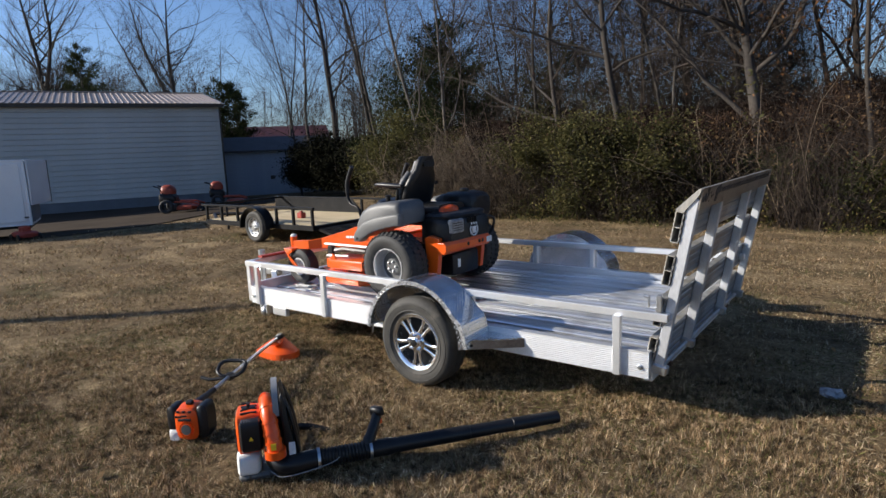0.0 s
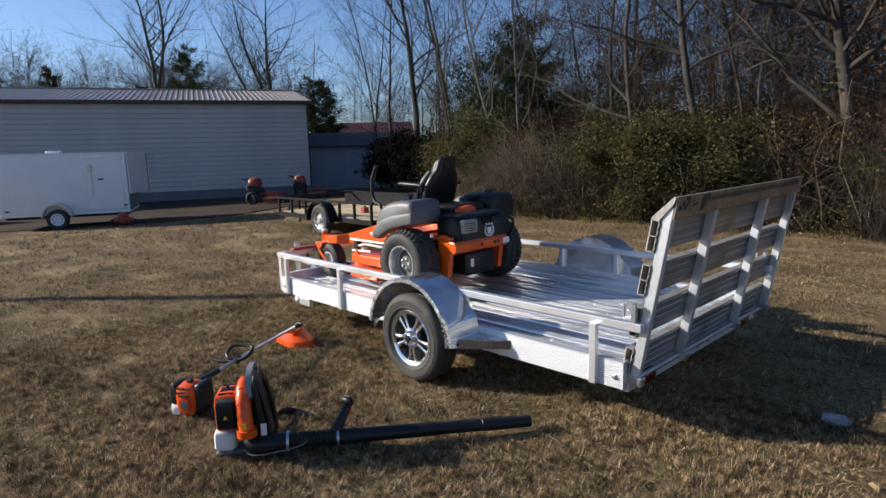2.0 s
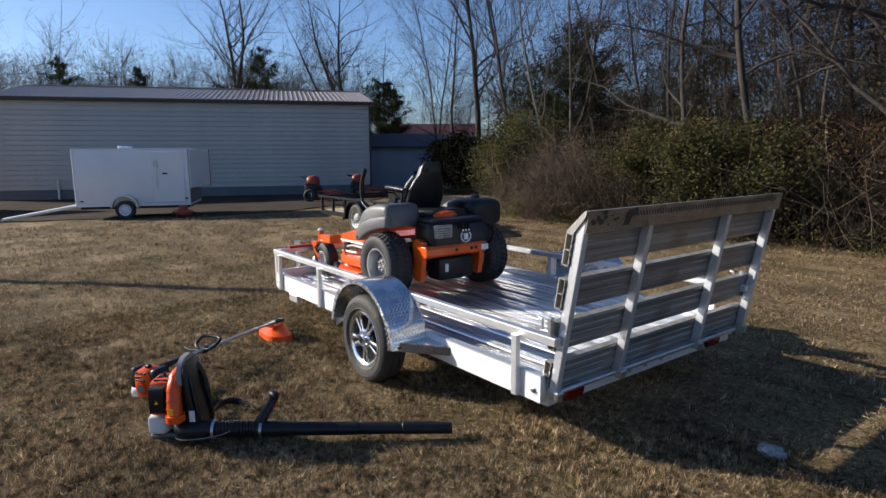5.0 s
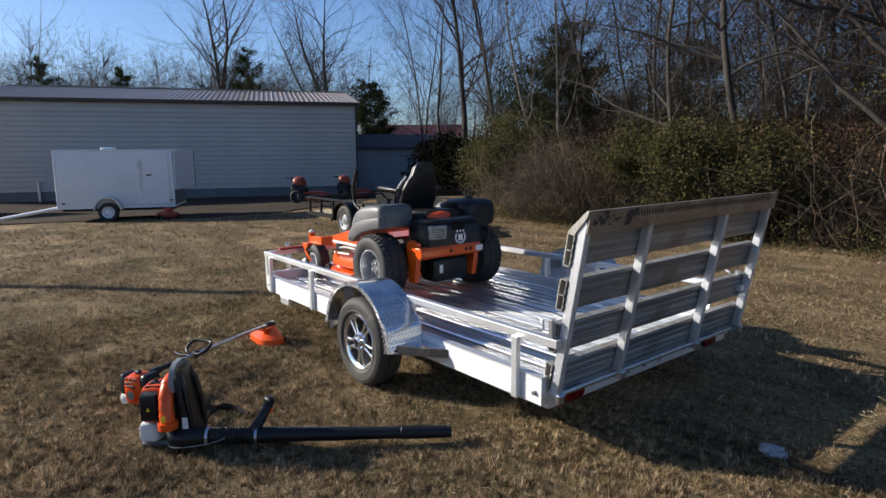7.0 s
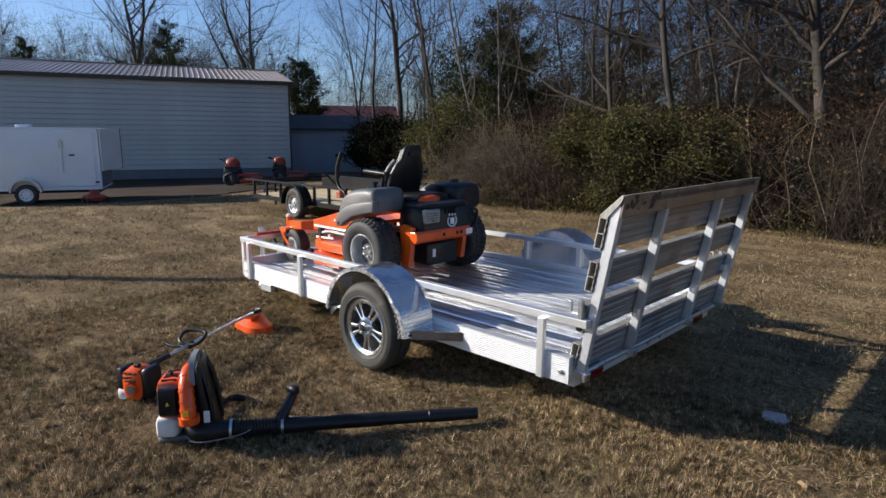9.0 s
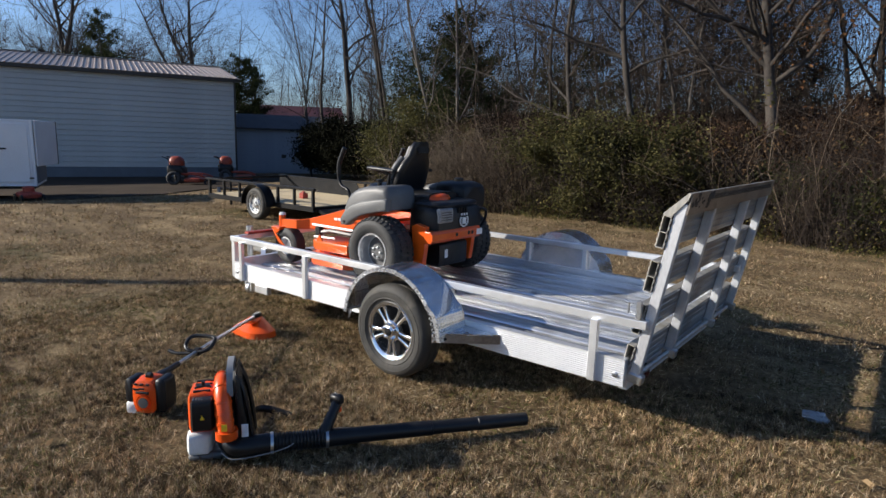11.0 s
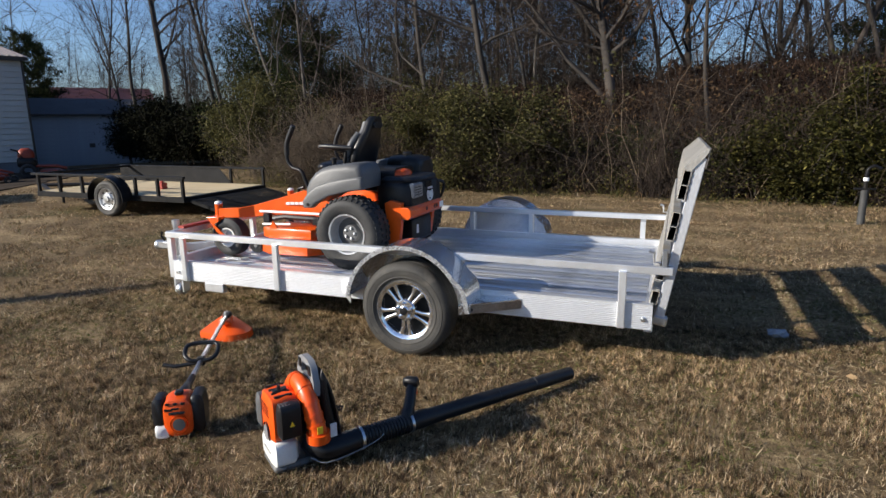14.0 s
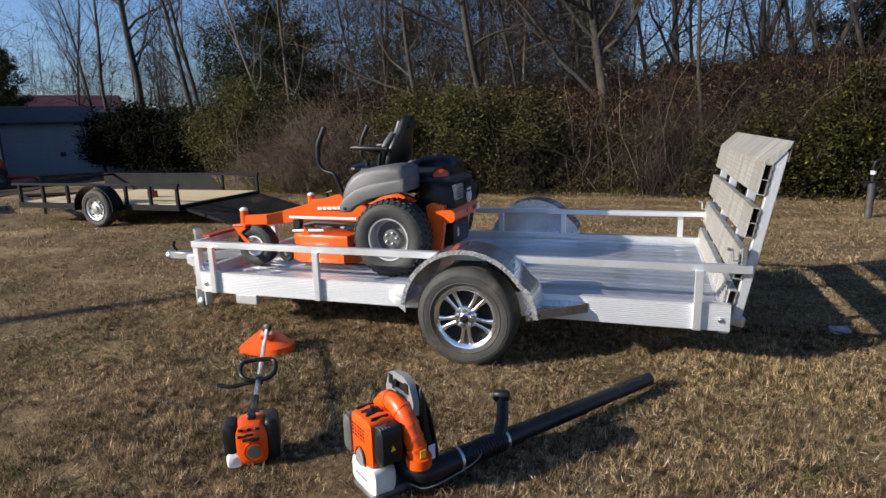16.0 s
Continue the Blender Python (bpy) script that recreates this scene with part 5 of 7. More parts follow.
def build_blower():
    O = Vector((-2.325, 1.91, 0))
    m = frame_of(O, (0.60, 0.80)) @ Matrix.Diagonal((0.73, 0.77, 0.85, 1))
    B = thing("backpack_blower", O, "orange and black backpack leaf blower lying on grass", "leaf blower")
    bm = box(bmesh.new(), -0.212, 0.12, -0.125, 0.115, 0.004, 0.050, 0.016)
    part("base_foot", moved(bm, m), GREY_PL, B, "grey base frame", 45)
    bm = blob(bmesh.new(), [(-0.215, 0.0, 0.11, 0.11, 0.055), (-0.20, 0.0, 0.11, 0.135, 0.068), (-0.09, 0.0, 0.11, 0.14, 0.068), (-0.06, 0, 0.11, 0.11, 0.055)], "x", 28, 5)
    part("fuel_tank", moved(bm, m), WHITE_PL, B, "milky white fuel tank", 50)
    for k in range(4):
        part("tank_lettering", moved(box(bmesh.new(), -0.2175, -0.2145, -0.07 + 0.035 * k, -0.045 + 0.035 * k, 0.105, 0.118), m), SILVER_LABEL, B, "grey lettering bar")
    bm = blob(bmesh.new(), [(-0.205, -0.02, 0.28, 0.085, 0.10), (-0.19, -0.02, 0.285, 0.115, 0.125), (-0.10, -0.02, 0.29, 0.12, 0.13), (-0.03, -0.02, 0.29, 0.11, 0.12)], "x", 28, 6)
    cov = part("engine_cover", moved(bm, m), ORANGE_PL, B, "orange engine cover", 45)
    bm = bmesh.new()
    for i in range(5):
        for j in range(4):
            box(bm, -0.2075, -0.2, -0.10 + 0.030 * i, -0.082 + 0.030 * i, 0.30 + 0.018 * j, 0.308 + 0.018 * j)
    part("cooling_slot", moved(bm, m), DARK_PL, cov, "dark cooling slots")
    bm = spin(bmesh.new(), [(0.055, -0.01), (0.055, 0.012), (0.046, 0.016)], (-0.205, -0.01, 0.205), "x", 28)
    part("starter_ring", moved(bm, m), DARK_PL, cov, "", 40)
    bm = spin(bmesh.new(), [(0.042, -0.012), (0.0, -0.014), ], (-0.205, -0.01, 0.205), "x", 28)
    spin(bm, [(0.042, -0.012), (0.042, 0.01)], (-0.205, -0.01, 0.205), "x", 28)
    part("starter_label", moved(bm, m), SILVER_LABEL, cov, "round grey starter label", 40)
    for k in range(4):
        part("top_slot", moved(box(bmesh.new(), -0.17, -0.06, -0.115 + 0.055 * k, -0.098 + 0.055 * k, 0.408, 0.4205, 0.003), m), DARK_PL, cov, "dark recess in the cover")
    bm = box(bmesh.new(), -0.16, -0.07, -0.05, 0.0, 0.418, 0.424, 0.002)
    tube(bm, [(-0.12, -0.02, 0.42), (-0.115, -0.02, 0.445)], 0.012, 10)
    part("top_recess", moved(bm, m), DARK_PL, cov)
    bm = blob(bmesh.new(), [(-0.18, 0.125, 0.30, 0.02, 0.07), (-0.165, 0.125, 0.30, 0.046, 0.092), (-0.05, 0.125, 0.305, 0.048, 0.096), (-0.03, 0.12, 0.305, 0.03, 0.08)], "x", 24, 5)
    fc = part("filter_cover", moved(bm, m), DARK_PL, B, "black air filter cover", 45)
    bm = bmesh.new()
    for k in range(7):
        box(bm, -0.165 + 0.018 * k, -0.157 + 0.018 * k, 0.10, 0.150, 0.383, 0.396)
    part("cover_rib", moved(bm, m), GREY_PL, fc)
    bm = extrude(bmesh.new(), [(-0.12, 0.285), (-0.09, 0.285), (-0.105, 0.312)], "y", 0.174, 0.177)
    part("warning_triangle", moved(bm, m), YELLOW_LABEL, fc, "yellow warning triangle")
    bm = blob(bmesh.new(), [(-0.22, -0.17, 0.27, 0.02, 0.07), (-0.205, -0.175, 0.27, 0.045, 0.095), (-0.06, -0.175, 0.27, 0.045, 0.095), (-0.04, -0.17, 0.27, 0.02, 0.06)], "x", 20, 4)
    part("muffler_cover", moved(bm, m), GREY_PL, B, "grey muffler cover", 45)
    # fan housing and rising duct
    bm = spin(bmesh.new(), [(0.05, -0.02), (0.15, -0.015), (0.165, 0.0), (0.165, 0.07), (0.15, 0.085), (0.0, 0.085)], (0.01, 0.0, 0.215), "x", 36)
    part("fan_housing", moved(bm, m), DARK_PL, B, "black fan housing", 45)
    path = curve([(-0.01, -0.15, 0.37), (0.0, -0.07, 0.435), (0.01, 0.03, 0.44), (0.02, 0.12, 0.39), (0.03, 0.165, 0.31), (0.04, 0.185, 0.245), (0.045, 0.19, 0.205)], 6)
    rad = [0.036 + 0.018 * min(1, k / 14) for k in range(len(path))]
    duct = part("air_duct", moved(tube(bmesh.new(), path, rad, 18), m), ORANGE_PL, B, "orange curved intake duct", 60)
    for q in (8, 15, 20, 24, 28):
        d = (path[q + 1] - path[q]).normalized()
        bm = tube(bmesh.new(), [path[q] - d * 0.007, path[q] + d * 0.007], rad[q] + 0.005, 18)
        part("duct_rib", moved(bm, m), ORANGE_PL, duct, "", 40)
    bm = tube(bmesh.new(), [(0.045, 0.19, 0.222), (0.045, 0.19, 0.175)], 0.072, 18)
    part("duct_flange", moved(bm, m), ORANGE_PL, duct, "", 40)
    part("duct_sticker", moved(box(bmesh.new(), 0.02, 0.055, 0.243, 0.2465, 0.235, 0.275), m), YELLOW_LABEL, duct, "yellow sticker")
    part("duct_label", moved(box(bmesh.new(), 0.052, 0.082, 0.205, 0.2085, 0.225, 0.25), m), LABEL, duct, "small white label")
    # back frame with pad and carry handle
    bm = extrude(bmesh.new(), [(0.10, 0.03), (0.215, 0.03), (0.195, 0.15), (0.155, 0.34), (0.130, 0.50), (0.110, 0.54), (0.092, 0.50), (0.10, 0.33)], "y", -0.15, 0.15, 0.02)
    fr = part("back_frame", moved(bm, m), DARK_PL, B, "black padded back frame", 45)
    bm = bmesh.new()
    outl = [(-0.14, 0.40), (0.14, 0.40), (0.145, 0.475), (0.11, 0.555), (0.05, 0.580), (-0.05, 0.580), (-0.11, 0.555), (-0.145, 0.475)]
    inner = [(-0.085, 0.475), (0.085, 0.475), (0.083, 0.50), (0.05, 0.540), (-0.05, 0.540), (-0.083, 0.50), (-0.084, 0.495), (-0.085, 0.485)]
    rings = [[(x, u, v) for u, v in o] for x, o in ((0.055, inner), (0.05, outl), (0.09, outl), (0.085, inner), (0.055, inner))]
    loft(bm, rings, True, False)
    part("carry_handle", moved(bm, m), GREY_LIGHT, fr, "light grey carry handle", 45)
    for u in (-0.10, 0.065):
        bm = box(bmesh.new(), 0.044, 0.052, u - 0.005, u + 0.035, 0.50, 0.555, 0.004)
        part("handle_rubber", moved(bm, m), DARK_PL, fr)
    for s in (-1, 1):
        bm = tube(bmesh.new(), curve([(0.120, s * 0.09, 0.50), (0.160, s * 0.11, 0.40), (0.195, s * 0.12, 0.22), (0.205, s * 0.12, 0.08)], 6), 0.016, 8, flat=1.8)
        part("shoulder_strap", moved(bm, m), VINYL, fr, "black shoulder strap", 60)
    bm = box(bmesh.new(), 0.135, 0.180, 0.151, 0.156, 0.09, 0.23, 0.002)
    part("hang_tag", moved(bm, m), LABEL, fr, "pale blue and white hang tag")
    wp = [m @ Vector((0.20, -0.13, 0.05)), (-2.44, 2.14, 0.05), (-2.52, 2.24, 0.05), (-2.49, 2.31, 0.035), (-2.38, 2.37, 0.012)]
    bm = tube(bmesh.new(), curve(wp, 5), 0.008, 8, flat=2.6)
    part("waist_strap", bm, VINYL, fr, "loose black strap", 60)
    # elbow, hose, handle, tube
    u = Vector((0.58, 0.815, 0)).normalized()
    S, E = Vector((-2.13, 1.965, 0.085)), Vector((-1.295, 3.16, 0.058))
    d = (E - S)
    e0 = m @ Vector((0.035, 0.06, 0.12))
    elb = curve([e0, m @ Vector((0.06, 0.115, 0.105)), m @ Vector((0.12, 0.15, 0.09)), S + d * 0.05], 6)
    part("outlet_elbow", tube(bmesh.new(), elb, 0.052, 18), DARK_PL, B, "black outlet elbow", 60)
    bm = bmesh.new()
    pts, rr = [], []
    for k in range(33):
        t = 0.04 + 0.19 * k / 32
        pts.append(S + d * t)
        rr.append(0.046 + (0.004 if k % 2 else -0.003))
    part("bellows_hose", tube(bm, pts, rr, 20), DARK_PL, B, "black ribbed flexible hose", 30)
    for t, r in ((0.05, 0.055), (0.235, 0.050)):
        part("hose_clamp", tube(bmesh.new(), [S + d * t, S + d * (t + 0.010)], r, 20), STEEL, B, "steel hose clamp", 40)
    pts = [S + d * t for t in (0.225, 0.30, 0.33, 0.62, 0.622, 0.80, 0.802, 1.0)]
    tb = part("blower_tube", tube(bmesh.new(), pts, [0.046, 0.046, 0.041, 0.040, 0.037, 0.036, 0.039, 0.036], 20, cap=False), DARK_PL, B, "long black plastic blower tube", 40)
    part("tube_mouth", tube(bmesh.new(), [S + d * 0.985, S + d * 0.995], 0.0355, 20), BLACK_STEEL, tb)
    h0 = S + d * 0.222
    tip = Vector((-1.955, 2.345, 0.235))
    bm = tube(bmesh.new(), curve([h0, h0.lerp(tip, 0.45) + Vector((0.008, 0, 0.012)), tip], 5), [0.034] * 4 + [0.029] * 3 + [0.027] * 4, 12)
    gr = part("trigger_grip", bm, DARK_PL, B, "black trigger grip", 60)
    bm = blob(bmesh.new(), [(-0.045, 0, 0, 0.012, 0.018), (-0.03, 0, 0, 0.024, 0.027), (0.02, 0, 0.004, 0.025, 0.028), (0.035, 0, 0.004, 0.014, 0.018)], "x", 16, 3)
    part("grip_head", moved(bm, Matrix.Translation(tip + Vector((0, 0, 0.012)))), DARK_PL, gr, "black grip head", 50)
    bm = box(bmesh.new(), 0.012, 0.028, -0.008, 0.008, -0.05, -0.02, 0.004)
    part("trigger", moved(bm, Matrix.Translation(tip)), ORANGE_PL, gr, "small red-orange trigger")
    bm = tube(bmesh.new(), curve([m @ Vector((0.0, 0.16, 0.07)), m @ Vector((0.10, 0.215, 0.045)), S + d * 0.09 + Vector((0.045, -0.03, -0.01)), S + d * 0.15 + Vector((0.02, -0.015, 0.03))], 6), 0.003, 6)
    part("throttle_cable", bm, GREY_LIGHT, B, "thin throttle cable", 60)


GREY_LIGHT = surface("light_grey_plastic", (0.20, 0.205, 0.21), (0.27, 0.275, 0.28), 0.45, 0.0, 8, 160, 0.1)
build_trimmer()
build_blower()


def build_litter():
    """Crumpled clear bag."""
    bm = bmesh.new()
    bmesh.ops.create_icosphere(bm, subdivisions=4, radius=0.060)
    for v in bm.verts:
        p = v.co.copy()
        k = noise.noise(p * 22) * 0.022 + abs(noise.noise(p * 45 + Vector((3, 1, 2)))) * 0.018
        v.co += p.normalized() * (k - 0.008)
        v.co.z *= 0.55
        v.co.x *= 1.25
    moved(bm, Matrix.Translation((-0.027, 4.41, 0.028)) @ Matrix.Rotation(0.5, 4, "Z"))
    mt, nt, bsdf = nodes_of("clear_plastic_film")
    bsdf.inputs["Base Color"].default_value = (0.55, 0.57, 0.60, 1)
    bsdf.inputs["Roughness"].default_value = 0.18
    bsdf.inputs["Transmission Weight"].default_value = 0.55
    bsdf.inputs["IOR"].default_value = 1.2
    tagged(part("plastic_bag", bm, mt, None, "", 25), "crumpled clear plastic bag on the grass", "litter")
    bm = bmesh.new()
    tube(bm, [(1.735, 9.9, 0.0), (1.735, 9.9, 0.50)], 0.05, 12)
    H = thing("yard_hydrant", (1.735, 9.9, 0), "dark iron yard hydrant with a bent spout", "hydrant")
    part("sleeve", bm, surface("dark_grey_iron", (0.035, 0.036, 0.036), (0.075, 0.075, 0.072), 0.6, 0.2, 8, 60, 0.2), H, "dark grey sleeve", 40)
    bm = tube(bmesh.new(), [(1.735, 9.9, 0.40), (1.735, 9.9, 0.74)], 0.03, 12)
    part("pipe", bm, BLACK_STEEL, H, "", 40)
    part("collar", box(bmesh.new(), 1.60, 1.87, 9.87, 9.93, 0.50, 0.53, 0.006), BLACK_STEEL, H)
    part("band", tube(bmesh.new(), [(1.735, 9.9, 0.63), (1.735, 9.9, 0.68)], 0.036, 12), LABEL, H, "pale band", 40)
    bm = tube(bmesh.new(), curve([(1.735, 9.9, 0.73), (1.75, 9.9, 0.80), (1.82, 9.9, 0.84), (1.90, 9.9, 0.80)], 5), 0.024, 10)
    part("spout", bm, BLACK_STEEL, H, "", 60)


build_litter()

# ---- buildings, trailers and machines across the yard ----
def wall_frame(p, q):
    """Axes along a facade from p to q: u along, v out of the wall to its right side, z up."""
    u = (Vector(q) - Vector(p)).normalized()
    m = Matrix.Identity(4)
    m.col[0][:3], m.col[1][:3], m.col[3][:3] = (u.x, u.y, 0), (u.y, -u.x, 0), (p[0], p[1], 0)
    return m, (Vector(q) - Vector(p)).length


def build_shed():
    """Long metal building: lapped siding, ribbed roof."""
    m, L = wall_frame((-33.4, 1.5), (-26.7, 17.6))
    B = thing("metal_building", m @ Vector((L / 2, -5, -0.1)), "long beige metal building with a brown ribbed roof", "building")
    W, E, R, Z0 = 11.0, 4.22, 1.05, -0.60
    base = 0.05
    bm = bmesh.new()
    box(bm, 0.02, L - 0.02, -W, -0.03, Z0, E - 0.02)
    part("wall", moved(bm, m), SIDING, B, "beige wall behind the siding")
    bm = box(bmesh.new(), 0.0, L, -0.03, 0.012, Z0, base, 0.004)
    part("base_band", moved(bm, m), DARK_BASE, B, "dark painted base band")
    n = 18
    h = (E - base) / n
    bm = extrude(bmesh.new(), [(0.0, 0.0), (0.040, 0.0), (0.040, 0.02), (0.010, h - 0.008), (0.0, h - 0.008)], "x", 0.0, L)
    me = mesh_of("siding_panel", bm, SIDING)
    for k in range(n):
        piece("siding_panel", me, m @ Matrix.Translation((0, 0, base + h * k)), B)
    for u0, u1 in ((-0.08, 0.0), (L, L + 0.08)):
        part("corner_trim", moved(box(bmesh.new(), u0, u1, -0.2, 0.065, Z0, E, 0.004), m), TRIM_BROWN, B, "dark corner trim")
    part("eave_trim", moved(box(bmesh.new(), -0.25, L + 0.25, 0.02, 0.24, E - 0.02, E + 0.13, 0.004), m), TRIM_BROWN, B, "dark brown eave gutter")
    # roof sheets with standing ribs
    half = W / 2
    sl = math.hypot(half + 0.25, R)
    pitch = math.atan2(R, half + 0.25)
    ns = 24
    w = (L + 0.5) / ns
    prof = [(0, 0), (0, 0.018)]
    for k in range(3):
        u = w * (k + 0.25) / 3
        prof += [(u, 0.018), (u + 0.02, 0.048), (u + 0.065, 0.048), (u + 0.085, 0.018)]
    prof += [(w - 0.004, 0.018), (w - 0.004, 0)]
    bm = bmesh.new()
    r0 = [bm.verts.new((u, 0, z)) for u, z in prof]
    r1 = [bm.verts.new((u, -sl, z)) for u, z in prof]
    for i in range(len(prof)):
        j = (i + 1) % len(prof)
        bm.faces.new((r0[i], r0[j], r1[j], r1[i]))
    bm.faces.new(r0)
    bm.faces.new(list(reversed(r1)))
    me = mesh_of("roof_sheet", bm, ROOFING)
    roof = part("roof", moved(extrude(bmesh.new(), [(0.22, E + 0.10), (-half, E + R + 0.10), (-W - 0.22, E + 0.10)], "x", -0.25, L + 0.25), m), TRIM_BROWN, B, "low gable roof deck")
    for k in range(ns):
        piece("roof_sheet", me, m @ Matrix.Translation((-0.25 + w * k, 0.25, E + 0.125)) @ Matrix.Rotation(-pitch, 4, "X"), roof)
    part("ridge_cap", moved(box(bmesh.new(), -0.25, L + 0.25, -half - 0.2, -half + 0.2, E + R + 0.13, E + R + 0.19, 0.02), m), ROOFING, roof)
    part("pipe_vent", moved(tube(bmesh.new(), [(2.6, 0.10, -0.45), (2.6, 0.10, 0.5)], 0.06, 8), m), STEEL, B, "short standpipe at the wall")


def build_hut():
    m, L = wall_frame((-30.2, 19.0), (-26.6, 24.6))
    B = thing("low_shed", m @ Vector((L / 2, -2, -0.1)), "low pale shed with horizontal siding in shade", "shed")
    part("wall", moved(box(bmesh.new(), 0, L, -4, -0.03, -0.6, 2.05), m), HUT_WALL, B)
    bm = extrude(bmesh.new(), [(0.0, 0.0), (0.03, 0.0), (0.03, 0.02), (0.01, 0.215), (0.0, 0.215)], "x", 0.0, L)
    me = mesh_of("siding_board", bm, HUT_WALL)
    for k in range(11):
        piece("siding_board", me, m @ Matrix.Translation((0, -0.03, -0.334 + 0.217 * k)), B)
    part("roof", moved(extrude(bmesh.new(), [(0.3, 2.02), (0.3, 2.10), (-2, 2.92), (-4.3, 2.10), (-4.3, 2.02)], "x", -0.2, L + 0.25), m), HUT_ROOF, B, "dark weathered roof")
    part("wall_vent", moved(box(bmesh.new(), 3.2, 3.45, 0.0, 0.05, 0.45, 0.65, 0.01), m), TRIM_BROWN, B, "small dark vent")
    m, L = wall_frame((-41.0, 27.5), (-36.5, 33.5))
    B = thing("barn", m @ Vector((L / 2, -3, -0.1)), "distant barn with a red roof", "barn")
    part("wall", moved(box(bmesh.new(), 0, L, -7, 0, -0.6, 2.7), m), HUT_ROOF, B, "dark barn wall")
    part("roof", moved(extrude(bmesh.new(), [(0.4, 2.68), (0.4, 2.8), (-3.5, 4.25), (-7.4, 2.8), (-7.4, 2.68)], "x", -0.3, L + 0.3), m), RED_ROOF, B, "faded red roof")


def steel_wheel(parent, c, ax, r, w, rim_label, rim_mat):
    """Wheel round the local axis ax (a unit vector in plan)."""
    t = Matrix.Translation(c) @ Matrix.Rotation(math.atan2(ax[1], ax[0]) - math.pi / 2, 4, "Z")
    wl = part("wheel", moved(torus_tyre(bmesh.new(), (0, 0, 0), r, w, r * 0.60, 32), t), TYRE, parent, "black trailer tyre", 40)
    bm = spin(bmesh.new(), [(r * 0.61, 0.0), (r * 0.61, w * 0.46), (r * 0.56, w * 0.44), (r * 0.52, w * 0.30), (r * 0.36, w * 0.26), (r * 0.30, w * 0.36), (r * 0.16, w * 0.38), (r * 0.15, w * 0.5), (0, w * 0.52)], (0, 0, 0), "y", 28)
    part("rim", moved(bm, t), rim_mat, wl, rim_label, 40)
    for k in range(8):
        a = math.tau * k / 8
        bm = spin(bmesh.new(), [(r * 0.055, w * 0.30), (r * 0.05, w * 0.335), (0, w * 0.335)], (r * 0.43 * math.cos(a), 0, r * 0.43 * math.sin(a)), "y", 8)
        part("rim_hole", moved(bm, t), BLACK_RIM, wl)
    return wl


def build_cargo():
    q, p = (-17.50, 5.96), (-18.77, 3.13)
    m, L = wall_frame(p, q)
    C = thing("cargo_trailer", m @ Vector((L / 2, -0.75, -0.1)), "white enclosed cargo trailer parked in the yard", "trailer")
    W, z0, z1 = 1.95, 0.18, 1.845
    bm = box(bmesh.new(), 0, L, -W, 0, z0, z1, 0.03, seg=2)
    body = part("body", moved(bm, m), CARGO_WHITE, C, "white painted aluminium skin", 40)
    for u0, u1, z, zz in ((0, L, z0 - 0.005, z0 + 0.05), (0, L, z1 - 0.05, z1 + 0.005)):
        part("edge_trim", moved(box(bmesh.new(), u0 - 0.004, u1 + 0.004, -W - 0.006, 0.006, z, zz, 0.006), m), CARGO_WHITE, body)
    for u in (0.0, L - 0.05):
        part("corner_post", moved(box(bmesh.new(), u - 0.004, u + 0.054, -0.05, 0.008, z0 + 0.05, z1 - 0.05, 0.01), m), CARGO_WHITE, body)
    for k in range(1, 8):
        part("panel_seam", moved(box(bmesh.new(), L * k / 8 - 0.006, L * k / 8 + 0.006, 0.0005, 0.0018, z0 + 0.05, z1 - 0.05), m), CARGO_WHITE, body)
    bm = box(bmesh.new(), 2.10, 2.98, 0.001, 0.02, z0 + 0.10, z1 - 0.10, 0.008)
    door = part("side_door", moved(bm, m), CARGO_WHITE, C, "white side door", 40)
    bm = tube(bmesh.new(), [(2.22, 0.05, 0.65), (2.22, 0.05, 1.55)], 0.014, 8)
    box(bm, 2.16, 2.27, 0.02, 0.05, 1.30, 1.50, 0.01)
    part("bar_lock", moved(bm, m), STEEL, door, "galvanised cam-bar lock")
    part("door_handle", moved(box(bmesh.new(), 2.38, 2.52, 0.02, 0.045, 1.10, 1.14, 0.008), m), BLACK_STEEL, door, "black door handle")
    part("roof_vent", moved(box(bmesh.new(), 1.10, 1.42, -0.9, -0.5, z1, z1 + 0.09, 0.02), m), CARGO_WHITE, C)
    for u, z in ((0.12, 0.32), (2.95, 0.36)):
        part("marker_light", moved(box(bmesh.new(), u, u + 0.10, 0.005, 0.03, z, z + 0.04, 0.008), m), TRIM_BROWN, C)
    cx = L * 0.43
    bm = bmesh.new()
    arc = [(cx + 0.37 * math.cos(a), 0.15 + 0.37 * math.sin(a)) for a in (radians(d) for d in range(0, 181, 15))]
    inn = [(cx + 0.325 * math.cos(a), 0.15 + 0.325 * math.sin(a)) for a in (radians(d) for d in range(0, 181, 15))]
    loft(bm, [[(a[0], 0.01, a[1]), (a[0], 0.22, a[1]), (b[0], 0.22, b[1]), (b[0], 0.01, b[1])] for a, b in zip(arc, inn)])
    part("fender", moved(bm, m), STEEL, C, "dull metal fender", 50)
    v = m.to_3x3() @ Vector((0, 1, 0))
    steel_wheel(C, m @ Vector((cx, 0.10, 0.08)), v, 0.27, 0.18, "white steel rim", CARGO_WHITE)
    part("chassis", moved(box(bmesh.new(), 0.1, L - 0.05, -W + 0.1, -0.1, 0.10, 0.235), m), BLACK_STEEL, C, "black chassis")
    part("axle", moved(tube(bmesh.new(), [(cx, -W, 0.225), (cx, 0.1, 0.225)], 0.04, 8), m), BLACK_STEEL, C)
    bm = tube(bmesh.new(), [(0.05, -0.1, 0.22), (-2.1, -0.55, -0.18)], 0.05, 8)
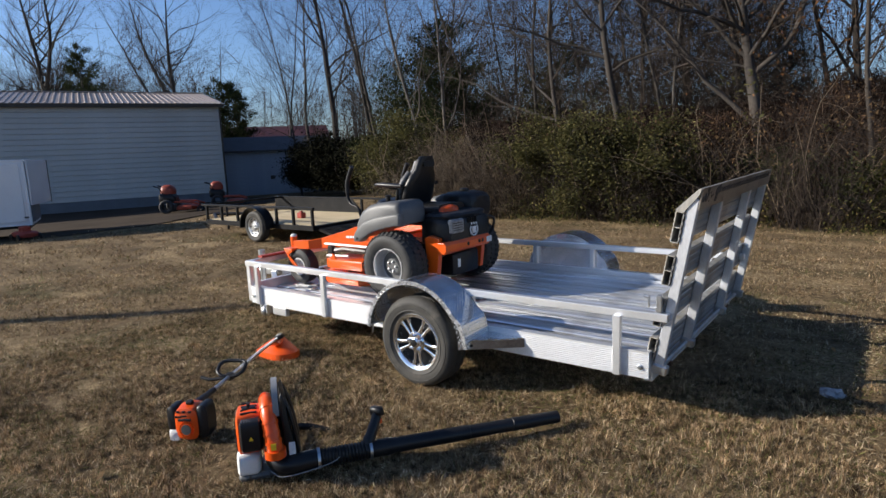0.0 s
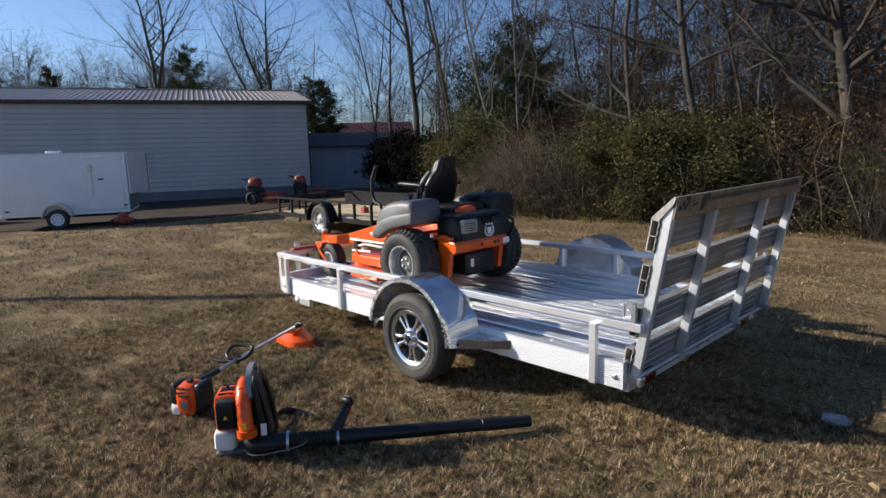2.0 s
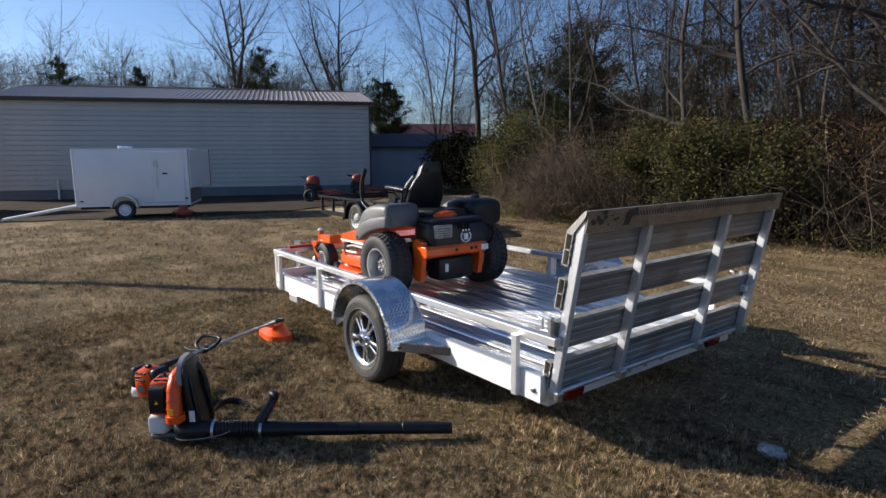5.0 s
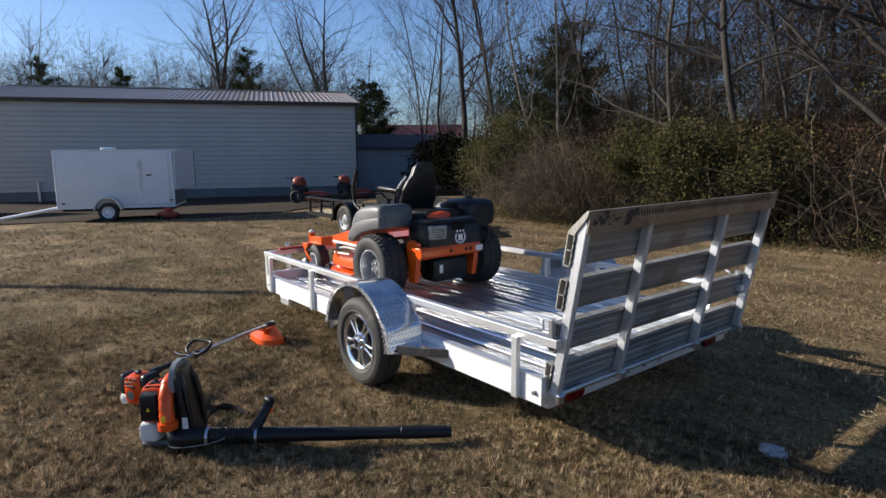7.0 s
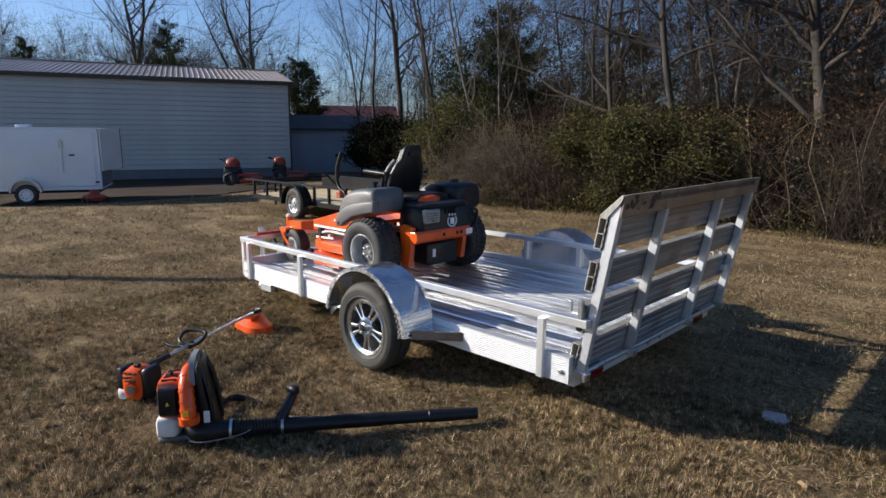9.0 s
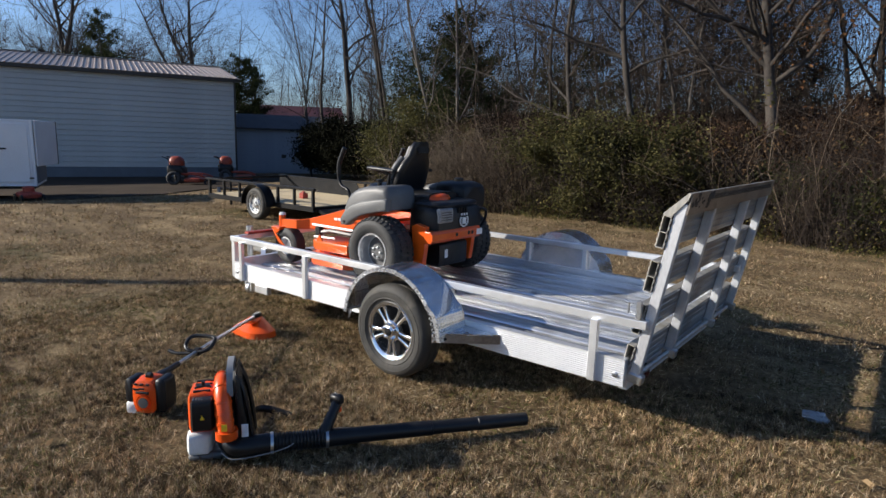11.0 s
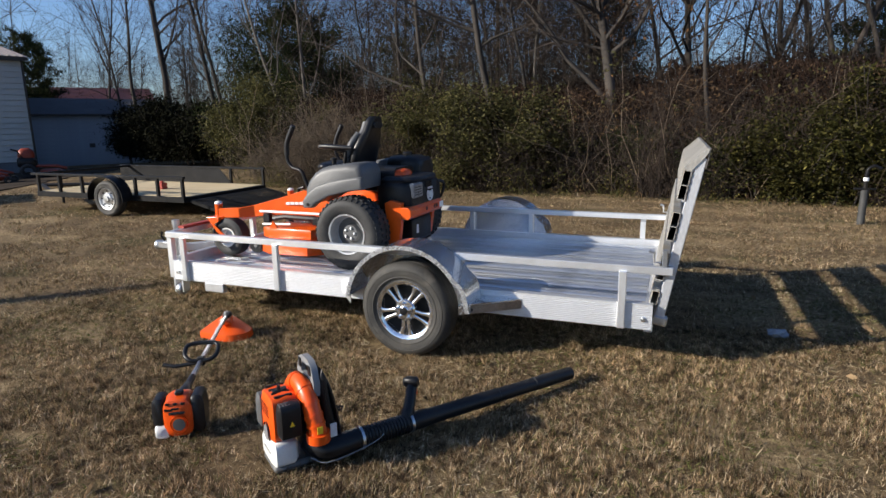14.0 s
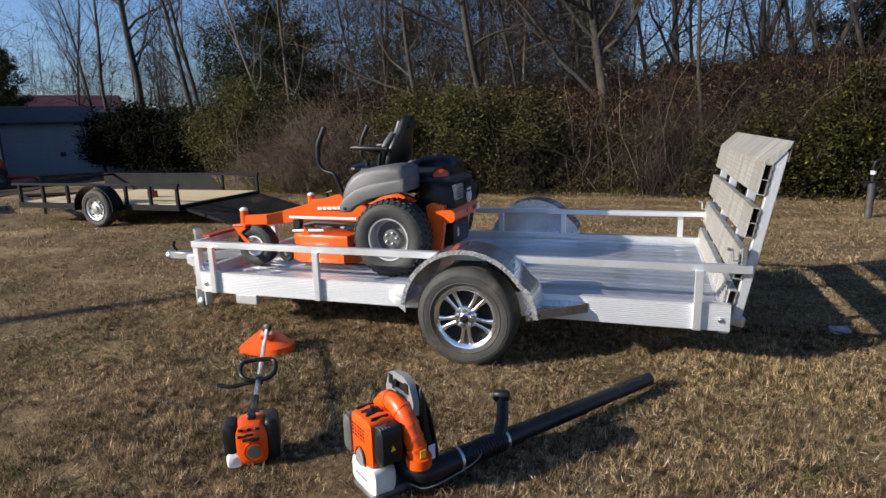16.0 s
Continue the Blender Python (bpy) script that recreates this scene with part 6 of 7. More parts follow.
    part("tongue", moved(bm, m), CARGO_WHITE, C, "white painted drawbar resting on the ground", 50)
    ajar = Matrix.Translation((L + 0.02, -0.02, 0)) @ Matrix.Rotation(radians(8), 4, "Z")
    bm = box(bmesh.new(), 0.0, 0.035, -W + 0.02, 0.0, z0 + 0.50, z1 - 0.01, 0.008)
    rd = part("rear_door", moved(bm, m @ ajar), CARGO_WHITE, C, "white rear door standing ajar")
    part("door_edge", moved(box(bmesh.new(), -0.01, 0.045, -W - 0.03, -W + 0.018, z0 + 0.48, z1, 0.006), m @ ajar), TRIM_BROWN, rd, "dark rubber door edge")
    bm = box(bmesh.new(), L + 0.004, L + 0.028, -W + 0.05, -0.05, z0 + 0.06, z0 + 0.54, 0.008)
    part("rear_sill", moved(bm, m), DARK_BASE, C, "dark lower rear panel")
    # small red machine beside it
    S = thing("red_push_mower", m @ Vector((L - 0.15, 0.35, -0.17)), "small faded red push mower beside the cargo trailer", "mower")
    o = m @ Vector((L - 0.15, 0.35, -0.17))
    part("deck", moved(blob(bmesh.new(), [(-0.28, 0, 0.14, 0.16, 0.05), (-0.2, 0, 0.16, 0.24, 0.08), (0.18, 0, 0.16, 0.24, 0.08), (0.27, 0, 0.14, 0.14, 0.05)], "x", 20, 3), Matrix.Translation(o)), RED_PAINT, S, "", 45)
    part("engine", moved(blob(bmesh.new(), [(0.22, 0, 0, 0.12, 0.12), (0.34, 0, 0, 0.12, 0.12), (0.37, 0, 0, 0.07, 0.07)], "z", 16, 3), Matrix.Translation(o)), RED_PAINT, S, "", 45)
    for a in (-0.22, 0.22):
        for b in (-0.24, 0.24):
            part("wheel", moved(spin(bmesh.new(), [(0.02, -0.02), (0.09, -0.02), (0.09, 0.02), (0, 0.02)], (a, b, 0.09), "y", 14), Matrix.Translation(o)), DARK_PL, S)


def build_far_mower(at, turn, hue, label):
    m = Matrix.Translation(at) @ Matrix.Rotation(turn, 4, "Z")
    M = thing("stand_on_mower", at, label, "mower", "mowers by the building")
    part("deck", moved(blob(bmesh.new(), [(-0.1, 0, 0.18, 0.45, 0.06), (0.0, 0, 0.2, 0.58, 0.09), (0.5, 0, 0.2, 0.58, 0.09), (0.62, 0, 0.18, 0.4, 0.06)], "x", 24, 5), m), hue, M, "orange cutting deck", 45)
    part("body", moved(blob(bmesh.new(), [(-0.75, 0, 0.55, 0.25, 0.14), (-0.68, 0, 0.58, 0.32, 0.2), (-0.25, 0, 0.55, 0.32, 0.2), (-0.15, 0, 0.48, 0.25, 0.14)], "x", 20, 4), m), DARK_PL, M, "", 45)
    part("engine_dome", moved(blob(bmesh.new(), [(0.72, -0.45, 0, 0.26, 0.26), (0.85, -0.45, 0, 0.27, 0.27), (1.0, -0.45, 0, 0.22, 0.22), (1.07, -0.45, 0, 0.12, 0.12)], "z", 20, 3), m), hue, M, "orange engine dome", 45)
    for s in (-1, 1):
        part("wheel", moved(torus_tyre(bmesh.new(), (-0.45, s * 0.44, 0.26), 0.26, 0.2, 0.14, 20), m), TURF_TYRE, M, "", 40)
        part("caster", moved(torus_tyre(bmesh.new(), (0.75, s * 0.40, 0.12), 0.12, 0.1, 0.06, 16), m), TURF_TYRE, M, "", 40)
        part("frame_arm", moved(tube(bmesh.new(), [(-0.2, s * 0.3, 0.42), (0.45, s * 0.36, 0.40), (0.75, s * 0.40, 0.30)], 0.035, 8), m), hue, M)
        part("control_bar", moved(tube(bmesh.new(), [(-0.55, s * 0.28, 0.7), (-0.7, s * 0.28, 0.98), (-0.9, s * 0.25, 1.05)], 0.02, 8), m), BLACK_STEEL, M)


def build_black_trailer():
    n, f, x0, x1, z = 7.79, 9.98, -12.45, -8.74, 0.29
    T = thing("black_utility_trailer", (-10.8, 9.1, -0.1), "black steel utility trailer with pine deck, ramp down", "trailer")
    for y in (n, f):
        part("side_rail", box(bmesh.new(), x0, x1, y - 0.03, y + 0.03, z - 0.10, z - 0.002, 0.004), BLACK_STEEL, T)
        part("top_rail", box(bmesh.new(), x0 - (0.12 if y == n else 0.3), x1 + 0.02, y - 0.028, y + 0.028, 0.60, 0.645, 0.004), BLACK_STEEL, T, "black angle-iron top rail")
        for x in (-12.40, -11.82, -11.22, -9.87, -9.34, -8.77) if y == n else (-12.72, -11.8, -10.9, -9.6, -8.77):
            part("post", box(bmesh.new(), x - 0.022, x + 0.022, y - 0.026, y + 0.026, z - 0.10, 0.602), BLACK_STEEL, T)
    for x in (x0, x1):
        part("end_rail", box(bmesh.new(), x - 0.03, x + 0.03, n + 0.032, f - 0.032, z - 0.10, z - 0.003, 0.004), BLACK_STEEL, T)
    part("side_panel", extrude(bmesh.new(), [(x0 - 0.25, z), (-9.55, z), (-9.85, 0.60), (x0 - 0.25, 0.60)], "y", f - 0.045, f - 0.032), BLACK_STEEL, T, "solid black panel along the far rail")
    part("front_rail", box(bmesh.new(), x0 - 0.03, x0 + 0.02, n + 0.03, f - 0.03, 0.60, 0.645, 0.004), BLACK_STEEL, T)
    k = 14
    w = (f - n - 0.07) / k
    me = mesh_of("deck_board", box(bmesh.new(), 0, x1 - x0 - 0.07, 0, w - 0.008, 0, 0.035, 0.003), PINE_DECK)
    for i in range(k):
        piece("deck_board", me, Matrix.Translation((x0 + 0.035, n + 0.035 + w * i, z - 0.03 + random.uniform(-0.002, 0.002))), T)
    for s, y in ((-1, n - 0.10), (1, f + 0.10)):
        steel_wheel(T, (-10.40, y, 0.225), (0, s), 0.325, 0.20, "galvanised steel rim", STEEL)
        bm = bmesh.new()
        arc = [(-10.40 + 0.44 * math.cos(a), 0.225 + 0.41 * math.sin(a)) for a in (radians(d) for d in range(-5, 186, 10))]
        inn = [(-10.40 + 0.425 * math.cos(a), 0.225 + 0.395 * math.sin(a)) for a in (radians(d) for d in range(-5, 186, 10))]
        ya, yb = (y - 0.13, y + 0.10)
        loft(bm, [[(a[0], ya, a[1]), (a[0], yb, a[1]), (b[0], yb, b[1]), (b[0], ya, b[1])] for a, b in zip(arc, inn)])
        part("fender", bm, BLACK_STEEL, T, "round black steel fender", 50)
    part("axle", tube(bmesh.new(), [(-10.40, n - 0.1, 0.22), (-10.40, f + 0.1, 0.22)], 0.035, 8), BLACK_STEEL, T)
    for ya in (8.05, 9.72):
        part("tongue_bar", tube(bmesh.new(), [(x0, ya, z - 0.05), (-13.9, 8.9, z - 0.04)], 0.04, 8), BLACK_STEEL, T)
    part("jack_stand", tube(bmesh.new(), [(-13.1, 8.75, 0.62), (-13.1, 8.75, -0.10)], 0.028, 8), BLACK_STEEL, T)
    # lowered ramp of mesh on a frame
    bm = bmesh.new()
    R = Matrix.Translation((x1 + 0.06, 0, z - 0.08)) @ Matrix.Rotation(math.atan2(0.30, 1.2), 4, "Y")
    ramp = part("ramp_gate", moved(box(bm, 0, 0.05, n + 0.05, f - 0.05, -0.02, 0.03, 0.004), R), BLACK_STEEL, T, "black ramp gate folded down to the grass")
    for u in (0.4, 0.8, 1.19):
        part("ramp_bar", moved(box(bmesh.new(), u, u + 0.04, n + 0.05, f - 0.05, -0.02, 0.03), R), BLACK_STEEL, ramp)
    for y in (n + 0.07, n + 0.8, f - 0.8, f - 0.07):
        part("ramp_bar", moved(box(bmesh.new(), 0.05, 1.2, y - 0.02, y + 0.02, -0.021, 0.029), R), BLACK_STEEL, ramp)
    bm = bmesh.new()
    for i in range(26):
        u = 0.06 + 1.13 * i / 25
        box(bm, u, u + 0.012, n + 0.06, f - 0.06, 0.031, 0.038)
    for i in range(50):
        y = n + 0.07 + (f - n - 0.15) * i / 49
        box(bm, 0.05, 1.2, y, y + 0.012, 0.039, 0.044)
    part("ramp_mesh", moved(bm, R), BLACK_STEEL, ramp)
    # hanging cloth and light on the far rail, red tool box on the deck
    bm = box(bmesh.new(), -10.26, -10.11, 8.62, 8.76, z + 0.006, z + 0.13, 0.015)
    box(bm, -10.22, -10.15, 8.66, 8.72, z + 0.13, z + 0.16, 0.01)
    tagged(part("tool_can", bm, RED_PAINT), "small red can standing on the pine deck", "can")


def build_yellow():
    Y = thing("yellow_skip", (-27.5, -0.3, -0.1), "yellow steel skip beside the building corner", "container")
    m = Matrix.Translation((-27.0, -0.45, -0.1)) @ Matrix.Rotation(radians(112), 4, "Z")
    part("body", moved(extrude(bmesh.new(), [(-1.6, 0.3), (1.6, 0.3), (1.75, 1.85), (-1.75, 1.85)], "y", -1.0, 1.0, 0.02), m), YELLOW_PAINT, Y)
    for k in range(5):
        part("rib", moved(box(bmesh.new(), -1.4 + 0.7 * k - 0.05, -1.4 + 0.7 * k + 0.05, -1.06, -1.001, 0.32, 1.83, 0.01), m), YELLOW_PAINT, Y)
    part("rim_rail", moved(box(bmesh.new(), -1.78, 1.78, -1.07, 1.07, 1.851, 1.93, 0.02), m), YELLOW_PAINT, Y)
    for u in (-1.2, 1.2):
        part("skid", moved(box(bmesh.new(), u - 0.1, u + 0.1, -0.9, 0.9, -0.36, 0.299, 0.01), m), BLACK_STEEL, Y)


def build_far_wall_and_pole():
    # braced board on legs, standing in for a glimpse of a white house
    S = thing("far_white_wall", (-24.0, 33.9, 0), "white board standing in for a distant white house wall", "panel")
    m = Matrix.Translation((-24.0, 33.9, 0)) @ Matrix.Rotation(radians(35), 4, "Z")
    part("board", moved(box(bmesh.new(), -0.50, 0.50, -0.03, 0.03, 2.55, 3.60, 0.008), m), surface("white_board_paint", (0.74, 0.75, 0.74), (0.82, 0.82, 0.81), 0.5, 0, 6, 60, 0.1), S)
    for a in (-1, 1):
        part("brace", moved(tube(bmesh.new(), [(-0.4 * a, -0.04, 2.7), (0.4 * a, -0.04, 3.45)], 0.02, 6), m), GREY_PL, S)
        part("leg", moved(tube(bmesh.new(), [(0.45 * a, 0.07, -0.1), (0.45 * a, 0.07, 3.5)], 0.05, 8), m), WOOD_POLE, S)
    h = 7.4
    x, y = -6.0 - 1.68 * h, 3.95 - 1.35 * h
    P = thing("utility_pole", (x, y, -0.1), "weathered wooden utility pole beside the yard", "pole")
    part("shaft", tube(bmesh.new(), [(x, y, -0.4), (x, y, h * 0.5), (x, y, h)], [0.15, 0.13, 0.11], 14), WOOD_POLE, P, "", 60)
    part("collar_band", tube(bmesh.new(), [(x, y, 1.5), (x, y, 1.56)], 0.155, 14), STEEL, P, "", 60)


build_shed()
build_hut()
build_cargo()
build_far_mower(Vector((-21.7, 12.4, -0.29)), radians(45), FAR_ORANGE, "orange stand-on mower parked by the building wall")
build_far_mower(Vector((-22.7, 15.1, -0.32)), radians(55), FAR_ORANGE, "orange mower parked near the building corner")
build_black_trailer()
build_yellow()
build_far_wall_and_pole()

# ---- trees, brush, grass ----
rng = np.random.default_rng(7)


class Sticks:
    """Collects tapered bars as quads."""
    def __init__(self):
        self.v, self.f, self.n = [], [], 0

    def add(self, pts, rad, n):
        pts = np.asarray(pts, dtype=np.float64)
        d = np.gradient(pts, axis=0)
        d /= np.linalg.norm(d, axis=1)[:, None] + 1e-9
        ref = np.array((0.31, 0.95, 0.05)) if abs(d[0, 2]) > 0.7 else np.array((0.0, 0.0, 1.0))
        s = np.cross(d, ref)
        s /= np.linalg.norm(s, axis=1)[:, None] + 1e-9
        u = np.cross(d, s)
        a = np.arange(n) * (math.tau / n)
        ring = pts[:, None, :] + (s[:, None, :] * np.cos(a)[None, :, None] + u[:, None, :] * np.sin(a)[None, :, None]) * np.asarray(rad)[:, None, None]
        k = len(pts)
        self.v.append(ring.reshape(-1, 3))
        i = np.arange(k - 1)[:, None] * n
        j = np.arange(n)[None, :]
        j2 = (j + 1) % n
        q = np.stack([i + j, i + j2, i + n + j2, i + n + j], axis=-1).reshape(-1, 4) + self.n
        self.f.append(q)
        self.n += k * n

    def make(self, name, material, parent=None, smooth=True):
        return raw(name, np.concatenate(self.v), np.concatenate(self.f), material, parent, smooth)


def unit(v):
    return v / (np.linalg.norm(v) + 1e-9)


def limb(p, d, length, r, steps, wobble, lift, r_end=0.25):
    """A crooked line of points with radii."""
    pts, rad = [np.array(p, dtype=float)], [r]
    d = unit(np.array(d, dtype=float))
    for k in range(steps):
        d = unit(d + rng.normal(0, wobble, 3) + np.array((0, 0, lift)))
        pts.append(pts[-1] + d * length / steps)
        rad.append(r * (1 - (1 - r_end) * (k + 1) / steps))
    return pts, rad


def grow(base, height, r, lean=(0, 0), fork=0, limbs=12, first=0.35, spread=0.8, fine=3, low=None, wobble=0.045):
    """Trunk and limbs, and the finer branches, of a bare tree."""
    big, small = Sticks(), Sticks()
    base = np.array((base[0], base[1], ground_fall(base[0]) - 0.15), dtype=float)
    stems = []
    pts, rad = limb(base, (lean[0], lean[1], 1), height, r, 14, wobble, 0.012, 0.12)
    if fork:
        k = int(14 * fork)
        big.add(pts[:k + 1], rad[:k + 1], 9)
        for s in (-1, 1):
            d = unit(pts[k] - pts[k - 1]) + np.array((s * 0.24, s * 0.1, 0))
            q, w = limb(pts[k], d, height * (1 - fork), rad[k] * 0.75, 10, 0.06, 0.05, 0.12)
            big.add(q, w, 7)
            stems.append((q, w, 0.1))
        stems.append((pts[:k + 1], rad[:k + 1], 0.75))
    else:
        big.add(pts, rad, 9)
        stems.append((pts, rad, first))
    for (q, w, f0) in stems:
        m = len(q) - 1
        cnt = limbs if not fork else max(3, limbs // 2)
        for c in range(cnt):
            t = f0 + (1 - f0) * (c + rng.random()) / cnt
            i = min(m - 1, int(t * m))
            p = q[i] + (q[i + 1] - q[i]) * (t * m - i)
            az = rng.random() * math.tau
            up = 0.35 + 0.75 * rng.random()
            d = np.array((math.cos(az) * spread, math.sin(az) * spread, up))
            ln = height * (0.42 - 0.25 * t) * (0.6 + 0.7 * rng.random())
            rr = max(0.010, w[i] * (0.28 + 0.30 * rng.random()))
            lp, lr = limb(p, d, ln, rr, 7, 0.13, 0.05, 0.2)
            big.add(lp, lr, 5)
            for c2 in range(6):
                t2 = 0.2 + 0.8 * (c2 + rng.random()) / 5
                i2 = min(6, int(t2 * 7))
                p2 = lp[i2]
                d2 = unit(lp[min(7, i2 + 1)] - lp[i2]) + rng.normal(0, 0.55, 3) + np.array((0, 0, 0.15))
                l2 = ln * (0.30 + 0.35 * rng.random())
                bp, br = limb(p2, d2, l2, max(0.005, lr[i2] * 0.45), 4, 0.16, 0.06, 0.3)
                small.add(bp, br, 3)
                for c3 in range(fine):
                    i3 = rng.integers(1, 5)
                    d3 = unit(bp[i3] - bp[i3 - 1]) + rng.normal(0, 0.6, 3) + np.array((0, 0, 0.1))
                    tp, tr = limb(bp[i3], d3, l2 * (0.3 + 0.5 * rng.random()), max(0.0035, br[i3] * 0.5), 2, 0.15, 0.05, 0.4)
                    small.add(tp, tr, 3)
    if low:
        for az, z, ln, rr, rise in low:
            i = min(13, int(14 * z / height))
            p = pts[i] + (pts[i + 1] - pts[i]) * (14 * z / height - i)
            lp, lr = limb(p, (math.cos(az), math.sin(az), rise), ln, rr, 9, 0.12, 0.02, 0.22)
            big.add(lp, lr, 6)
            for c2 in range(9):
                i2 = rng.integers(2, 9)
                d2 = unit(lp[i2] - lp[i2 - 1]) + rng.normal(0, 0.6, 3)
                bp, br = limb(lp[i2], d2, ln * 0.35 * (0.5 + rng.random()), lr[i2] * 0.5, 4, 0.18, 0.05, 0.3)
                small.add(bp, br, 3)
                for c3 in range(fine):
                    i3 = rng.integers(1, 5)
                    tp, tr = limb(bp[i3], rng.normal(0, 1, 3), 0.5, 0.006, 2, 0.15, 0.02, 0.4)
                    small.add(tp, tr, 3)
    return big, small


def bare_tree(base, height, r, label, bark, **kw):
    T = thing("bare_tree", (base[0], base[1], 0), label, "tree", "bare trees")
    big, small = grow(base, height, r, **kw)
    big.make("trunk", bark, T)
    small.make("crown", TWIG, T, smooth=False)
    tips = np.concatenate(small.v)
    pick = tips[rng.integers(0, len(tips), 1000)] + rng.normal(0, 0.12, (1000, 3))
    pick = pick[pick[:, 2] > 1.2]
    v, f = leaves(pick, 0.50 + height * 0.012, 0.9, 0.012)
    tagged(raw("twig_spray", v, f, HAZE_TWIG, T), "fine leafless twigs", kind="stuff")
    return T


def leaves(centres, size, flat=0.5, aspect=0.5):
    """Small pointed leaves (four corners) round the given places."""
    n = len(centres)
    a = rng.random(n) * math.tau
    tilt = rng.normal(0, flat, n)
    d = np.stack([np.cos(a) * np.cos(tilt), np.sin(a) * np.cos(tilt), np.sin(tilt)], 1)
    s = np.cross(d, rng.normal(0, 1, (n, 3)))
    s /= np.linalg.norm(s, axis=1)[:, None] + 1e-9
    L = size * (0.6 + 0.8 * rng.random(n))[:, None]
    v = np.stack([centres - d * L * 0.5, centres + s * L * aspect * 0.5, centres + d * L * 0.5, centres - s * L * aspect * 0.5], 1).reshape(-1, 3)
    f = np.arange(4 * n).reshape(-1, 4)
    return v, f


def shrub(base, rad, count, label, mat=None, size=0.075, clumps=64, stems=26):
    """Evergreen bush: stems and many small leaves in uneven clumps."""
    T = thing("shrub", (base[0], base[1], 0), label, "shrub", "roadside shrubs")
    st = Sticks()
    for k in range(stems):
        az = rng.random() * math.tau
        q = rng.random() ** 0.5 * 0.8
        p = (base[0] + rng.normal(0, rad[0] * 0.25), base[1] + rng.normal(0, rad[1] * 0.25), -0.05)
        lp, lr = limb(p, (math.cos(az) * q, math.sin(az) * q, 0.9), rad[2] * (0.75 + 0.45 * rng.random()), 0.022, 7, 0.16, 0.06, 0.2)
        st.add(lp, lr, 4)
    st.make("stem", BARK, T)
    cen = []
    for k in range(clumps):
        u = unit(rng.normal(0, 1, 3))
        rr = 0.55 + 0.5 * rng.random()
        z = rad[2] * 0.5 + u[2] * rad[2] * 0.5 * rr
        c = np.array((base[0] + u[0] * rad[0] * rr, base[1] + u[1] * rad[1] * rr, max(0.15, z)))
        m = int(1.7 * count / clumps * (0.5 + rng.random()))
        sp = 0.09 + 0.17 * rng.random()
        cen.append(c + rng.normal(0, 1, (m, 3)) * np.array((sp, sp, sp * 0.8)) * rad[0] * 0.75)
    c = np.concatenate(cen)
    c = c[c[:, 2] > 0.03]
    v, f = leaves(c, size) if mat is PAINTED_SHADE_LEAF else leaves(c, size * 0.95)
    raw("foliage", v, f, mat or LEAF, T)
    return T


def cedar(base, height, width, label, count=5200, mat=None):
    T = thing("evergreen_tree", (base[0], base[1], 0), label, "tree", "evergreens")
    st = Sticks()
    tp, tr = limb((base[0], base[1], ground_fall(base[0]) - 0.15), (0, 0, 1), height, 0.05 + height * 0.016, 10, 0.02, 0.03, 0.1)
    st.add(tp, tr, 8)
    cen = []
    nb = 46
    for k in range(nb):
        t = 0.12 + 0.86 * (k + rng.random()) / nb
        p = np.array((base[0], base[1], height * t))
        az = rng.random() * math.tau
        ln = width * (1 - t) ** 0.55 * (0.55 + 0.6 * rng.random()) + 0.15
        lp, lr = limb(p, (math.cos(az), math.sin(az), 0.28), ln, 0.03 * (1.1 - t), 5, 0.1, 0.05, 0.2)
        st.add(lp, lr, 4)
        m = max(8, int(1.9 * count / nb * (0.3 + 1.5 * (1 - t))))
        w = rng.random(m) ** 0.7
        i = np.minimum((w * 5).astype(int), 4)
        q = np.array(lp)[i] + (np.array(lp)[i + 1] - np.array(lp)[i]) * (w * 5 - i)[:, None]
        cen.append(q + rng.normal(0, 1, (m, 3)) * np.array((0.16, 0.16, 0.12)) * (0.5 + ln * 0.35))
    st.make("trunk", BARK, T)
    v, f = leaves(np.concatenate(cen), 0.15 + height * 0.012, 0.8, 0.15)
    raw("crown", v, f, mat or CEDAR, T)
    return T


# trees with their own places
bare_tree((-2.15, 15.6), 12, 0.15, "broad bare oak with heavy low crooked limbs", BARK_OAK, limbs=18, first=0.3, spread=1.2, fine=4, lean=(-0.10, -0.03),
          low=((3.25, 2.0, 4.8, 0.07, 1.15), (2.95, 3.4, 3.2, 0.034, 0.35), (3.35, 3.6, 5.0, 0.06, 1.15), (0.2, 3.2, 3.6, 0.07, 1.1), (5.6, 3.6, 3.4, 0.055, 0.9), (3.9, 4.2, 4.4, 0.055, 0.6), (0.7, 4.4, 4.0, 0.055, 0.8)))
bare_tree((-12.0, 16.15), 11, 0.068, "slender pale-barked leafless tree", BARK_PALE, limbs=13, first=0.22, spread=0.6, lean=(-0.18, 0.0))
bare_tree((-12.28, 17.2), 12, 0.068, "slender pale-barked leafless tree", BARK_PALE, limbs=13, first=0.2, spread=0.65, lean=(-0.06, 0.0))
bare_tree((-25.8, 24.7), 16, 0.22, "tall dark-trunked leafless tree", BARK, limbs=22, first=0.3, spread=0.6, lean=(-0.035, 0.0), fine=5)
bare_tree((-27.6, 24.5), 14, 0.12, "tall thin leafless tree leaning slightly", BARK, limbs=15, first=0.35, spread=0.6, lean=(-0.23, 0.0))
bare_tree((-20.2, 22.0), 14, 0.13, "tall leafless tree with upswept limbs", BARK, limbs=20, first=0.25, spread=0.7, lean=(-0.07, 0.0), fine=5)
bare_tree((-18.0, 20.0), 12, 0.10, "leaning grey leafless tree behind the hedge", BARK, limbs=16, first=0.25, spread=0.7, lean=(-0.20, 0.0), fine=5)
